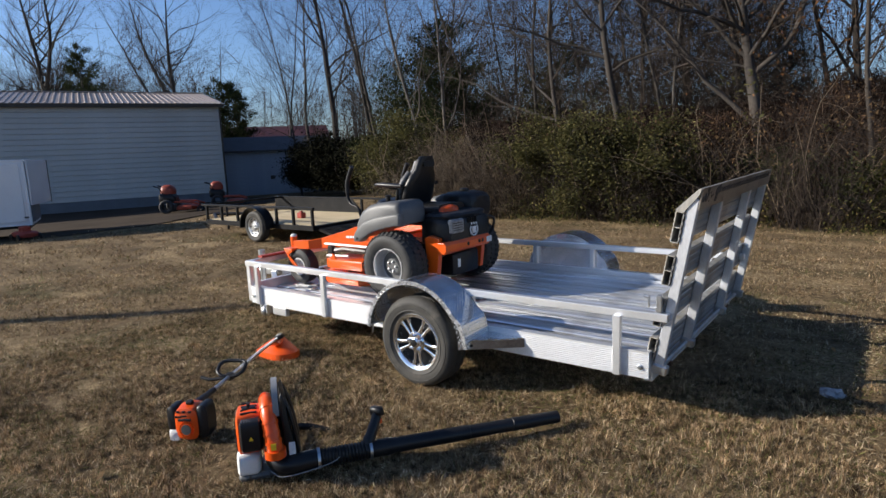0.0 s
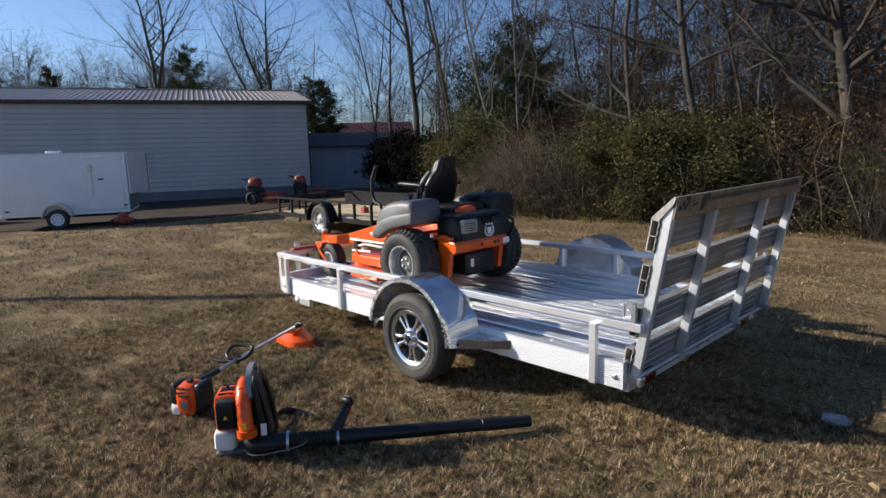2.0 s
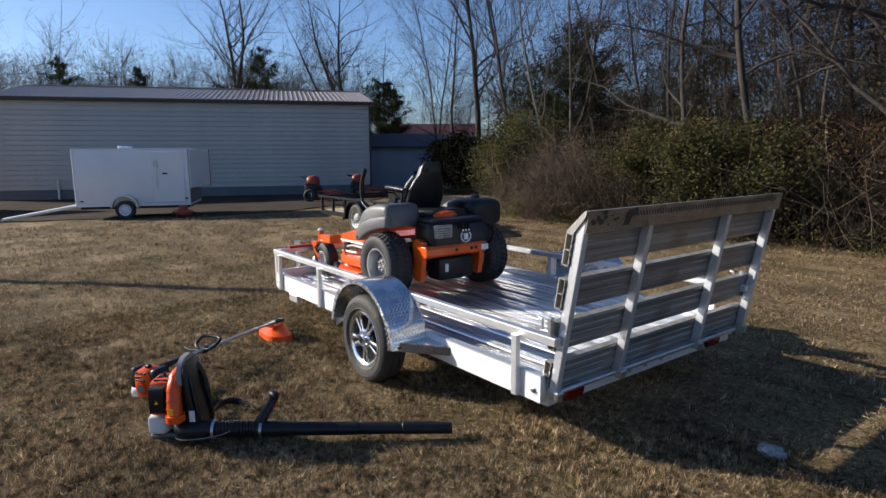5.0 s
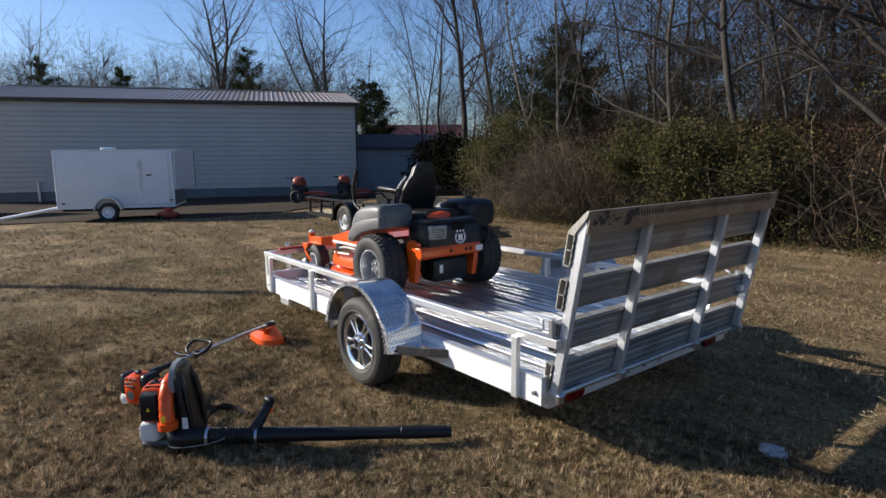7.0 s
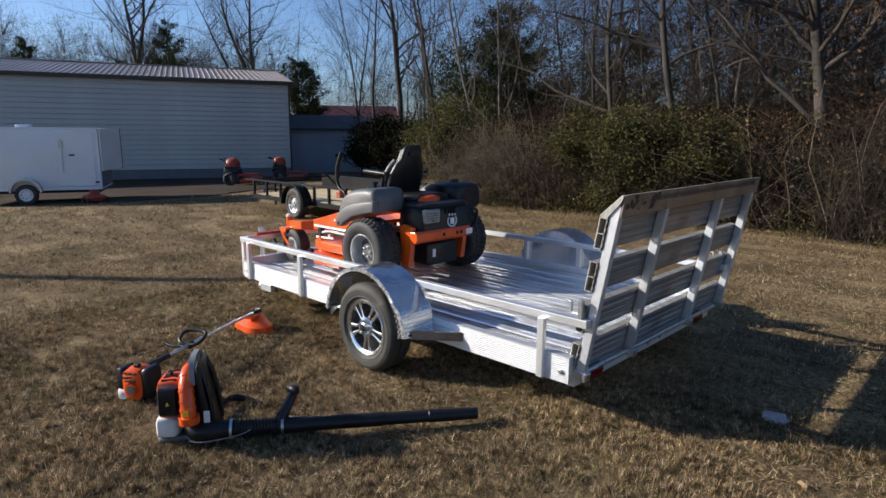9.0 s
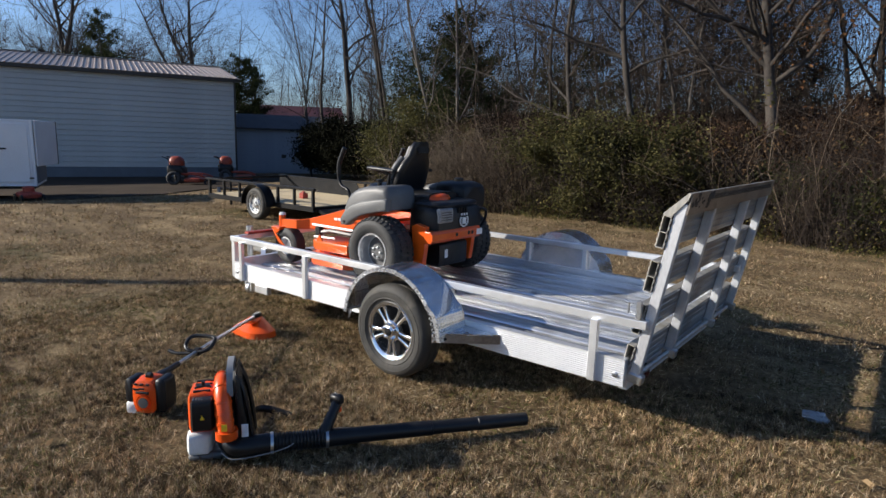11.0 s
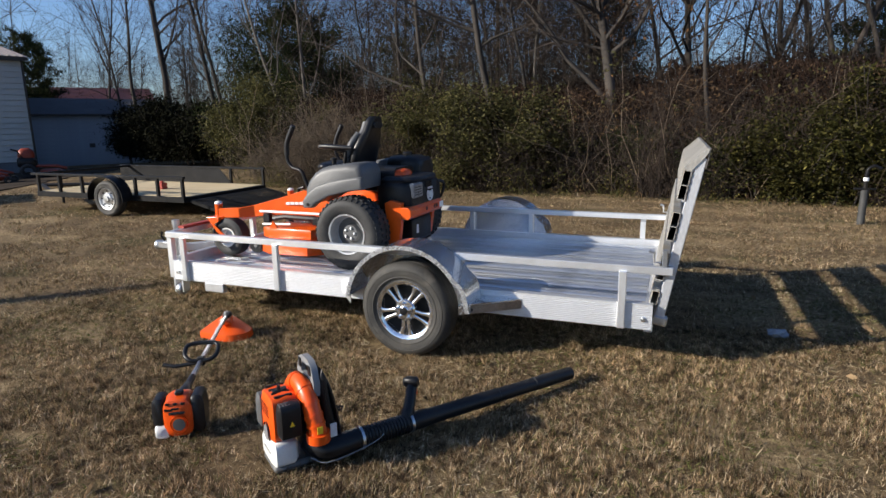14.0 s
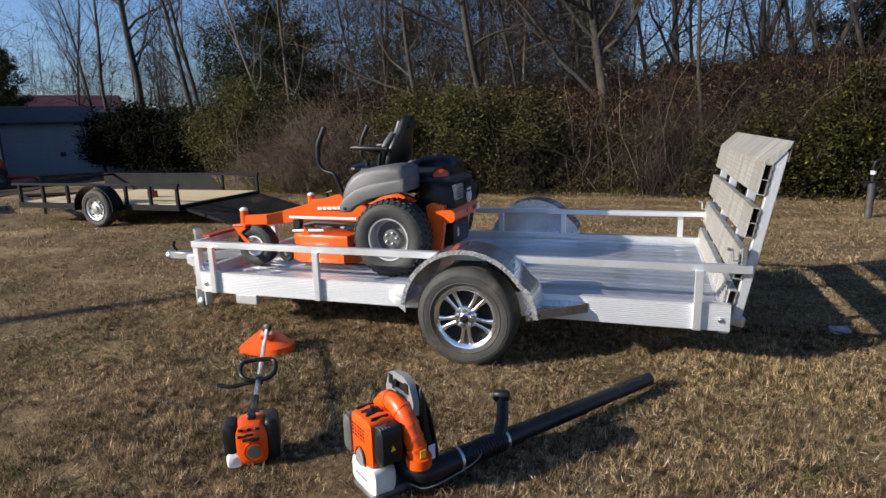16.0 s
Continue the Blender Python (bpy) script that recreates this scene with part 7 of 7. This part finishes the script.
bare_tree((-7.25, 16.0), 12, 0.085, "grey-brown leafless tree leaning over the hedge", BARK, limbs=18, first=0.25, spread=0.8, lean=(-0.19, 0.0), low=((3.0, 2.6, 4.6, 0.05, 0.55),))
bare_tree((-5.05, 15.3), 12.5, 0.105, "dark leafless tree leaning over the hedge", BARK, limbs=19, first=0.3, spread=0.85, lean=(-0.20, 0.0), low=((3.3, 4.0, 3.6, 0.045, 0.3), (0.1, 3.6, 3.6, 0.04, 0.7)))
bare_tree((-4.35, 16.2), 11, 0.055, "thin leafless tree in the hedgerow", BARK, limbs=13, first=0.3, spread=0.7, lean=(-0.12, 0.0))
bare_tree((-4.5, 17.0), 11, 0.05, "thin pale leafless sapling in the hedgerow", BARK_PALE, limbs=12, first=0.3, spread=0.6, lean=(-0.02, 0.0))
bare_tree((-0.1, 14.6), 9, 0.06, "thin leafless tree tangled with vines", BARK, limbs=15, first=0.3, spread=0.9, lean=(-0.02, 0.0))
bare_tree((-0.5, 18.0), 11, 0.11, "forked leafless tree beyond the brush", BARK, limbs=18, first=0.25, spread=0.9, lean=(-0.05, 0.0))
bare_tree((1.65, 20.0), 12, 0.13, "spreading leafless tree beyond the brush", BARK, fork=0.3, limbs=22, spread=0.9)
bare_tree((2.65, 18.0), 11, 0.13, "twin-stemmed leafless tree beyond the brush", BARK, fork=0.25, limbs=22, spread=0.9)
bare_tree((-42.5, 26.0), 17, 0.34, "tall forked leafless tree behind the building", BARK, fork=0.42, limbs=28, spread=0.75, fine=6, lean=(-0.22, 0.0))
bare_tree((-48.6, 18.4), 17, 0.36, "wide leafless tree behind the building", BARK, fork=0.45, limbs=30, spread=0.85, fine=6, lean=(-0.22, 0.0))
bare_tree((-36.5, 22.4), 13.5, 0.18, "leaning bare tree behind the roof", BARK, lean=(-0.75, -0.05), limbs=20, spread=0.6, fine=5)
for x, y, h, r, pale, sp in ((-24.5, 20.6, 13, 0.11, 0, 0.7), (-15.0, 19.4, 12, 0.09, 1, 0.6), (-9.3, 18.2, 12, 0.12, 0, 0.9), (-8.4, 20.0, 12, 0.10, 1, 0.7), (-6.2, 18.9, 12, 0.10, 0, 0.8), (-10.5, 19.2, 12, 0.09, 0, 0.8),
                             (-3.0, 18.3, 13, 0.14, 0, 0.9), (-1.2, 20.4, 13, 0.15, 0, 0.9), (0.2, 21.0, 12, 0.12, 0, 0.9), (3.6, 21.3, 13, 0.16, 0, 1.0), (-13.2, 21.0, 13, 0.13, 0, 0.8), (-16.6, 22.5, 14, 0.14, 0, 0.8),
                             (-33.0, 27.0, 14, 0.16, 0, 0.7), (4.8, 17.8, 11, 0.13, 0, 1.0), (-2.6, 22.5, 14, 0.18, 0, 0.9), (-11.5, 23.5, 14, 0.17, 0, 0.8), (-7.0, 22.0, 14, 0.17, 0, 0.9), (-5.0, 20.5, 13, 0.15, 0, 0.9)):
    bare_tree((x, y), h, r * 0.58, "pale slender leafless tree in the hedgerow" if pale else "grey-brown leafless tree in the hedgerow", BARK_PALE if pale else BARK, limbs=18, first=0.2, spread=sp, lean=(rng.normal(-0.10, 0.07), rng.normal(0, 0.05)), fine=4)

for x, y, h, w in ((-38.9, 16.7, 8.7, 2.9), (-35.4, 23.6, 6.8, 2.6), (-48.3, 10.9, 8.0, 2.0), (-52.8, 6.4, 9.0, 2.4), (-37.5, 26.0, 7.0, 2.0)):
    cedar((x, y), h, w, "dark green cedar standing behind the buildings", 7500)
cedar((-15.2, 21.0), 6.7, 4.6, "broad dark pine among leafless trees", 15000)
cedar((-10.6, 22.2), 5.6, 2.8, "loose green pine among leafless trees", 5000, LEAF)
cedar((-3.4, 24.5), 6.0, 2.4, "thin dark evergreen among bare trees", 3000)
cedar((4.15, 19.8), 4.7, 2.2, "dark evergreen over the hedge corner", 8000)
cedar((6.0, 23.0), 5.4, 2.6, "dark evergreen at the hedgerow edge", 6000)

for x, y, rx, ry, rz, c, s in ((-5.7, 12.9, 1.7, 1.2, 2.3, 17000, 0.075), (-4.1, 13.2, 1.3, 1.1, 2.0, 10000, 0.075), (-6.9, 14.2, 1.0, 0.9, 1.9, 4500, 0.07),
                               (1.5, 12.6, 1.5, 0.9, 1.7, 9000, 0.075), (3.2, 12.7, 1.6, 1.1, 2.5, 16000, 0.08), (4.6, 13.0, 1.5, 1.2, 2.7, 9000, 0.08), (-1.6, 13.9, 1.2, 0.9, 1.5, 4500, 0.07), (-18.6, 20.2, 1.9, 1.4, 2.0, 6000, 0.09), (-22.0, 23.0, 2.0, 1.4, 2.2, 6000, 0.10), (0.0, 13.2, 0.9, 0.8, 1.1, 3500, 0.065), (6.2, 13.8, 1.8, 1.3, 2.6, 9000, 0.08)):
    shrub((x, y), (rx, ry, rz), c, "dense green evergreen shrub in the hedgerow", LEAF_YELLOW if -6 < x < -4 else LEAF_DARK if x > 1 else None, s)


# sunlit bushes whose shade is put into the leaf colour
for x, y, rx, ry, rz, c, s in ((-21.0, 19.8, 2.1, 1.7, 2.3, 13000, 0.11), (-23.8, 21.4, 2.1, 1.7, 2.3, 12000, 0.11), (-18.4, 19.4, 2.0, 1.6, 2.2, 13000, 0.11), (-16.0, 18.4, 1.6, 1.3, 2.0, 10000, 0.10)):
    shrub((x, y), (rx, ry, rz), c, "overgrown shrub beside the shed, near-black leaves painted as shade", PAINTED_SHADE_LEAF, s)


shrub((-12.5, 15.1), (1.7, 1.4, 2.7), 14000, "bright yellow-green evergreen bush at the hedge corner", LEAF_YELLOW, 0.085)
shrub((-10.9, 15.0), (1.3, 1.1, 2.2), 7000, "yellow-green evergreen bush in dry brush", LEAF_YELLOW, 0.08)


# a low black pile by the wall, made from a leafy shrub
shrub((-26.0, 22.4), (0.7, 1.6, 0.6), 3000, "low dark heap along the shed wall, built as a shrub", PAINTED_SHADE_LEAF, 0.09, 20, 8)


def brush():
    """Thicket of brown stems and dry leaves along the lawn's edge."""
    st = Sticks()
    for k in range(8500):
        x = rng.uniform(-11.6, 9)
        y = 12.4 + 5.5 * rng.random() ** 1.4 + (0.9 if x < -9 else 0) + 0.8 * noise.noise(Vector((x * 0.6, 0, 0)))
        if x < -11:
            y += (-11 - x) * 0.9
        if noise.noise(Vector((x * 0.8, y * 0.8, 3))) < -0.22 and rng.random() < 0.75:
            continue
        h = (0.7 + (1.7 if x < -1.5 else 2.2) * rng.random() ** 1.3) * (1 + 0.35 * noise.noise(Vector((x * 0.35, y * 0.35, 5))))
        lp, lr = limb((x, y, -0.05), (rng.normal(0, 0.45), rng.normal(0, 0.45) - 0.1, 1), h, 0.006 + 0.005 * rng.random(), 4, 0.17, -0.05, 0.25)
        st.add(lp, lr, 3)
        for c in range(3):
            i = rng.integers(1, 5)
            tp, tr = limb(lp[i], rng.normal(0, 1, 3) + np.array((0, 0, 0.3)), h * 0.4, 0.0035, 2, 0.25, -0.05, 0.3)
            st.add(tp, tr, 3)
    dry = Sticks()
    for k in range(1900):
        x = rng.normal(-9.0, 1.15)
        y = 12.5 + 1.7 * rng.random()
        h = (0.6 + 1.5 * rng.random()) * (1.2 - 0.2 * abs(x + 8.9))
        lp, lr = limb((x, y, -0.05), (rng.normal(0, 0.4), rng.normal(0, 0.4) - 0.15, 1), max(0.4, h), 0.006, 4, 0.2, -0.06, 0.25)
        dry.add(lp, lr, 3)
        for c in range(5):
            i = rng.integers(1, 5)
            tp, tr = limb(lp[i], rng.normal(0, 1, 3) + np.array((0, 0, 0.3)), 0.45, 0.0032, 2, 0.25, -0.05, 0.3)
            dry.add(tp, tr, 3)
    tagged(dry.make("dry_brush", DRY_STEM, None, False), "pale tan dry brush at the lawn's edge", "brush", kind="stuff")
    pale = Sticks()
    for k in range(300):
        x, y = rng.uniform(-11, 8), 12.3 + 2.2 * rng.random()
        h = 1.0 + 2.6 * rng.random()
        lp, lr = limb((x, y, -0.05), (rng.normal(-0.1, 0.5), rng.normal(-0.1, 0.3), 1), h, 0.006 + 0.007 * rng.random(), 7, 0.2, -0.03, 0.3)
        pale.add(lp, lr, 5)
        for c in range(4):
            i = rng.integers(2, 7)
            tp, tr = limb(lp[i], rng.normal(0, 1, 3) + np.array((0, 0, 0.2)), h * 0.35, lr[i] * 0.6, 4, 0.25, -0.04, 0.3)
            pale.add(tp, tr, 4)
    tagged(pale.make("brush_stems", DRY_STEM, None, False), "pale crooked stems standing in the brush", "brush", kind="stuff")
    n = 60
    c = np.repeat(np.stack([rng.uniform(-4, 6, n), 12.2 + 1.5 * rng.random(n), 0.3 + 2.6 * rng.random(n)], 1), 14, 0)
    v, f = leaves(c + rng.normal(0, 1, c.shape) * np.array((0.16, 0.1, 0.10)), 0.085, 0.7)
    tagged(raw("yellow_leaves", v, f, LEAF_YELLOW), "sprays of yellow-green leaves on trailing briars", "leaves", kind="stuff")
    tagged(st.make("brush", BRUSH, None, False), "tangled brown leafless brush under the trees", "brush", kind="stuff")
    n = 90000
    x = rng.uniform(-11.5, 9, n)
    y = 12.3 + 5.0 * rng.random(n) ** 1.6 + np.where(x < -9, 0.9, 0) + np.where(x < -11, (-11 - x) * 0.9, 0)
    z = 0.05 + np.where(x > -1.5, 2.5, 2.1) * rng.random(n) ** 1.5
    key = np.array([noise.noise(Vector((a * 0.9, b * 0.9, c * 0.9))) for a, b, c in zip(x, y, z)])
    keep = key + rng.normal(0, 0.15, n) > 0.08
    v, f = leaves(np.stack([x, y, z], 1)[keep][::2], 0.062, 0.8)
    tagged(raw("dry_leaves", v, f, DEAD), "dry brown leaves caught in the brush", "leaves", kind="stuff")
    n = 85000
    x = rng.uniform(-12, 10, n)
    y = 14.6 + 5.5 * rng.random(n)
    top = np.where(x > -1.2, 2.45, 2.0) + 0.5 * np.array([noise.noise(Vector((a * 0.5, b * 0.5, 8))) for a, b in zip(x, y)])
    z = 0.2 + top * rng.random(n) ** 0.9 + 0.08 * (y - 14.6)
    v, f = leaves(np.stack([x, y, z], 1), 0.5, 0.9, 0.03)
    tagged(raw("vine_tangle", v, f, BROWN_TWIG), "red-brown tangle of vines and briars behind the brush", "brush", kind="stuff")
    n = 26000
    x = rng.uniform(-11.5, 9, n)
    y = 11.6 + 1.7 * rng.random(n) + np.where(x < -11, (-11 - x) * 0.9, 0)
    z = 0.02 + 0.55 * rng.random(n) ** 2
    key = np.array([noise.noise(Vector((a * 1.3, b * 1.3, 2.0))) for a, b in zip(x, y)])
    keep = key > -0.05
    v, f = leaves(np.stack([x, y, z], 1)[keep], 0.042, 0.7)
    tagged(raw("weeds", v, f, leafy("verge_weeds", [(0.0, (0.05, 0.06, 0.018)), (0.5, (0.085, 0.082, 0.026)), (0.8, (0.16, 0.125, 0.05)), (1.0, (0.26, 0.22, 0.065))], 0.25)), "low yellow-green weeds along the brush", "weeds", kind="stuff")
    n = 800
    c = np.array((-1.3, 14.9, 4.1)) + rng.normal(0, 1, (n, 3)) * np.array((0.9, 0.7, 0.7))
    v, f = leaves(c, 0.075, 0.8)
    tagged(raw("oak_leaves", v, f, RUST_LEAF), "rusty dead leaves still hanging on the oak", "leaves", kind="stuff")


brush()


def far_woods():
    """Leafless woods that close the view."""
    big, small = Sticks(), Sticks()
    spots = []
    for k in range(170):
        x = rng.uniform(-62, 22)
        y = rng.uniform(24, 62)
        if x < -24 and y < 30 and x > -46:
            y += 12
        spots.append((x, y))
    for k in range(150):
        spots.append((rng.uniform(-80, -50), rng.uniform(-14, 36)))
    for x, y in spots:
        h = rng.uniform(6.5, 12.0)
        if x < -48:
            h = rng.uniform(10.0, 14.0)
        elif y > 40:
            h *= 0.85
        pts, rad = limb((x, y, ground_fall(x) - 0.1), (rng.normal(0, 0.06), rng.normal(0, 0.06), 1), h, rng.uniform(0.06, 0.13) if x > -48 else rng.uniform(0.04, 0.07), 6, 0.05, 0.03, 0.15)
        big.add(pts, rad, 5)
        for c in range(20):
            t = 0.2 + 0.78 * rng.random()
            i = min(5, int(t * 6))
            d = rng.normal(0, 0.7, 3) + np.array((0, 0, 0.7))
            lp, lr = limb(pts[i], d, h * (0.44 - 0.27 * t), 0.022, 4, 0.15, 0.05, 0.25)
            small.add(lp, lr, 3)
            for c2 in range(3):
                q = rng.integers(1, 5)
                tp, tr = limb(lp[q], rng.normal(0, 0.7, 3) + np.array((0, 0, 0.4)), h * 0.13, 0.010, 2, 0.15, 0.03, 0.4)
                small.add(tp, tr, 3)
    for k in range(9000):
        x = rng.uniform(-24, 16)
        y = rng.uniform(17.5, 34)
        if x < -12:
            y += (-12 - x) * 0.35
        h = 0.8 + 2.6 * rng.random()
        lp, lr = limb((x, y, -0.05), (rng.normal(0, 0.4), rng.normal(0, 0.4), 1), h, 0.016, 3, 0.18, -0.04, 0.3)
        small.add(lp, lr, 3)
    tips = np.concatenate(small.v)
    pick = tips[rng.integers(0, len(tips), 95000)] + rng.normal(0, 0.3, (95000, 3))
    pick = pick[(pick[:, 0] < -2) | (pick[:, 2] < 1.4 + 0.08 * pick[:, 1]) | (rng.random(95000) < 0.6)]
    v, f = leaves(pick[pick[:, 2] > 2.0], 0.8, 0.9, 0.013)
    tagged(raw("far_twigs", v, f, HAZE_TWIG), "fine grey twigs of the leafless woods", "twigs", kind="stuff")
    n = 60000
    x, y = rng.uniform(-86, -60, n), rng.uniform(-20, 40, n)
    top = np.array([noise.noise(Vector((a * 0.10, b * 0.16, 3))) for a, b in zip(x, y)])
    v, f = leaves(np.stack([x, y, 5.5 + (5.0 + 3.6 * top) * rng.random(n) ** 0.9], 1), 0.85, 0.9, 0.024)
    tagged(raw("distant_twigs", v, f, TWIG), "grey-brown crowns of woods beyond the building", "twigs", kind="stuff")
    n = 50000
    base = np.array(spots)[rng.integers(0, len(spots), n)]
    zz = 1.5 + 6.5 * rng.random(n) ** 1.3
    c = np.stack([base[:, 0] + rng.normal(0, 1.6, n), base[:, 1] + rng.normal(0, 1.6, n), zz], 1)
    v, f = leaves(c, 0.7, 0.9, 0.016)
    tagged(raw("tree_line_twigs", v, f, HAZE_TWIG), "hazy twigs of the distant tree line", "twigs", kind="stuff")
    n = 105000
    c = np.stack([rng.uniform(-12, 11, n), rng.uniform(16, 30, n), 1.6 + 9 * rng.random(n) ** 1.3], 1)
    c = c[(c[:, 0] < -2.5) | (c[:, 2] < 1.4 + 0.08 * c[:, 1]) | (rng.random(n) < 0.3)]
    k = 17000
    c = np.concatenate([c, np.stack([rng.uniform(-25, -13, k), rng.uniform(22, 32, k), 1.0 + 6.5 * rng.random(k) ** 1.4], 1)])
    k = 30000
    c = np.concatenate([c, np.stack([rng.uniform(-7.5, -2, k), rng.uniform(16.5, 28, k), 1.5 + 7.0 * rng.random(k) ** 1.1], 1)])
    k = 42000
    x = rng.uniform(-70, -24, k)
    c = np.concatenate([c, np.stack([x, rng.uniform(36, 58, k) + 0.15 * (x + 24), -0.5 + 8.0 * rng.random(k) ** 1.25], 1)])
    v, f = leaves(c, 0.75, 0.9, 0.013)
    tagged(raw("thicket_twigs", v, f, HAZE_TWIG), "tangle of bare twigs above the brush", "twigs", kind="stuff")
    n = 80000
    x = rng.uniform(-24, 20, n)
    y = rng.uniform(17, 36, n) + np.where(x < -13, (-13 - x) * 0.5, 0)
    z = 0.3 + 9.5 * rng.random(n) ** 1.9
    key = np.array([noise.noise(Vector((a * 0.3, b * 0.3, c * 0.3))) for a, b, c in zip(x, y, z)])
    keep = (key + rng.normal(0, 0.2, n) > -0.12) & ((x < -2.5) | (z < 1.4 + 0.08 * y) | (rng.random(n) < 0.3))
    v, f = leaves(np.stack([x, y, z], 1)[keep], 0.8, 0.9, 0.022)
    tagged(raw("fine_twigs", v, f, HAZE_TWIG), "haze of fine bare twigs through the woods", "twigs", kind="stuff")
    tagged(big.make("far_trunks", BARK, None, False), "trunks of leafless woods behind the yard", "woods", kind="stuff")
    tagged(small.make("far_branches", TWIG, None, False), "grey-brown branches of leafless woods", "woods", kind="stuff")


far_woods()


def grass():
    """Short dry blades in tufts, dense near the walk and thinner farther off."""
    out = []
    for x0, x1, y0, y1, tufts, per, ln, wd in ((-5.6, 2.6, 0.9, 4.4, 85000, 10, 0.044, 0.0036), (-10, 5.5, -1.0, 11.8, 72000, 8, 0.050, 0.0055), (-17, 8, -1, 13, 22000, 7, 0.07, 0.010)):
        cx, cy = rng.uniform(x0, x1, tufts), rng.uniform(y0, y1, tufts)
        key = np.array([noise.noise(Vector((a * 1.7, b * 1.7, 0))) + 0.6 * noise.noise(Vector((a * 6, b * 6, 4))) for a, b in zip(cx, cy)])
        sel = key + rng.normal(0, 0.22, tufts) > -0.25
        if y1 == 11.8:
            sel &= ~((cx > -5.6) & (cx < 2.6) & (cy < 4.4) & (cy > 0.9))
            sel &= rng.random(tufts) < np.clip((cy + 1.0) / 1.9, 0, 1) * np.clip((5.5 - cx) / 2.5, 0, 1) + 0.5 * key * (cy < 0.9)
        if y1 == 13:
            sel &= ~((cx > -10) & (cx < 4) & (cy < 11.8) & (cy > 0.9))
        cx, cy = cx[sel], cy[sel]
        n = len(cx) * per
        bx = np.repeat(cx, per) + rng.normal(0, 0.022, n)
        by = np.repeat(cy, per) + rng.normal(0, 0.022, n)
        gz = np.repeat(np.array([ground_z(a, b) for a, b in zip(cx, cy)]), per) - 0.004
        az = rng.random(n) * math.tau
        up = np.clip(rng.normal(0.62, 0.32, n), 0.08, 1.35)
        L = ln * (0.5 + 0.9 * rng.random(n))
        hump = np.repeat(np.array([noise.noise(Vector((a * 9, b * 9, 6))) for a, b in zip(cx, cy)]), per)
        L = L * np.clip(1 + 0.9 * hump, 0.5, 1.5)
        up = np.clip(up + 0.3 * hump, 0.06, 1.25)
        d = np.stack([np.cos(az) * np.cos(up), np.sin(az) * np.cos(up), np.sin(up)], 1)
        s = np.stack([-np.sin(az), np.cos(az), np.zeros(n)], 1) * wd * (0.6 + 0.7 * rng.random(n))[:, None]
        b = np.stack([bx, by, gz], 1)
        out.append(np.stack([b - s * 0.5, b + s * 0.5, b + d * L[:, None]], 1).reshape(-1, 3))
    v = np.concatenate(out)
    tagged(raw("grass", v, np.arange(len(v)).reshape(-1, 3), GRASS), "short matted dry winter grass", "grass", kind="stuff")
    n = 90000
    x, y = rng.uniform(-6, 3, n), rng.uniform(0.9, 9, n)
    key = np.array([noise.noise(Vector((a * 0.8, b * 0.8, 9))) + 0.8 * noise.noise(Vector((a * 5, b * 5, 1))) for a, b in zip(x, y)])
    ok = key + rng.normal(0, 0.25, n) > 0.0
    gz = np.array([ground_z(a, b) for a, b in zip(x, y)]) + 0.006 + 0.014 * rng.random(n)
    lv, lf = leaves(np.stack([x, y, gz], 1)[ok], 0.040, 0.34, 0.065)
    tagged(raw("straw", lv, lf, STRAW), "bleached straw lying over the lawn", "straw", kind="stuff")
    n = 52000
    x, y = rng.uniform(-6, 3, n), rng.uniform(0.9, 7, n)
    key = np.array([noise.noise(Vector((a * 0.7, b * 0.7, 21))) + 0.5 * noise.noise(Vector((a * 3, b * 3, 4))) for a, b in zip(x, y)])
    ok = key + rng.normal(0, 0.12, n) > 0.02
    gz = np.array([ground_z(a, b) for a, b in zip(x, y)]) + 0.012
    lv, lf = leaves(np.stack([x, y, gz], 1)[ok], 0.045, 0.5, 0.09)
    tagged(raw("green_grass", lv, lf, GREEN_BLADE), "green blades in patches of the dry lawn", "grass", kind="stuff")
    n = 110
    x, y = rng.uniform(-5, 2.5, n), rng.uniform(1.0, 6, n)
    lv, lf = leaves(np.stack([x, y, np.full(n, 0.022)], 1), 0.05, 0.25, 0.6)
    tagged(raw("fallen_leaves", lv, lf, leafy("tan_fallen_leaves", [(0.0, (0.13, 0.075, 0.04)), (1.0, (0.36, 0.25, 0.14))], 0.2)), "a few brown leaves fallen on the lawn", "leaves", kind="stuff")


grass()
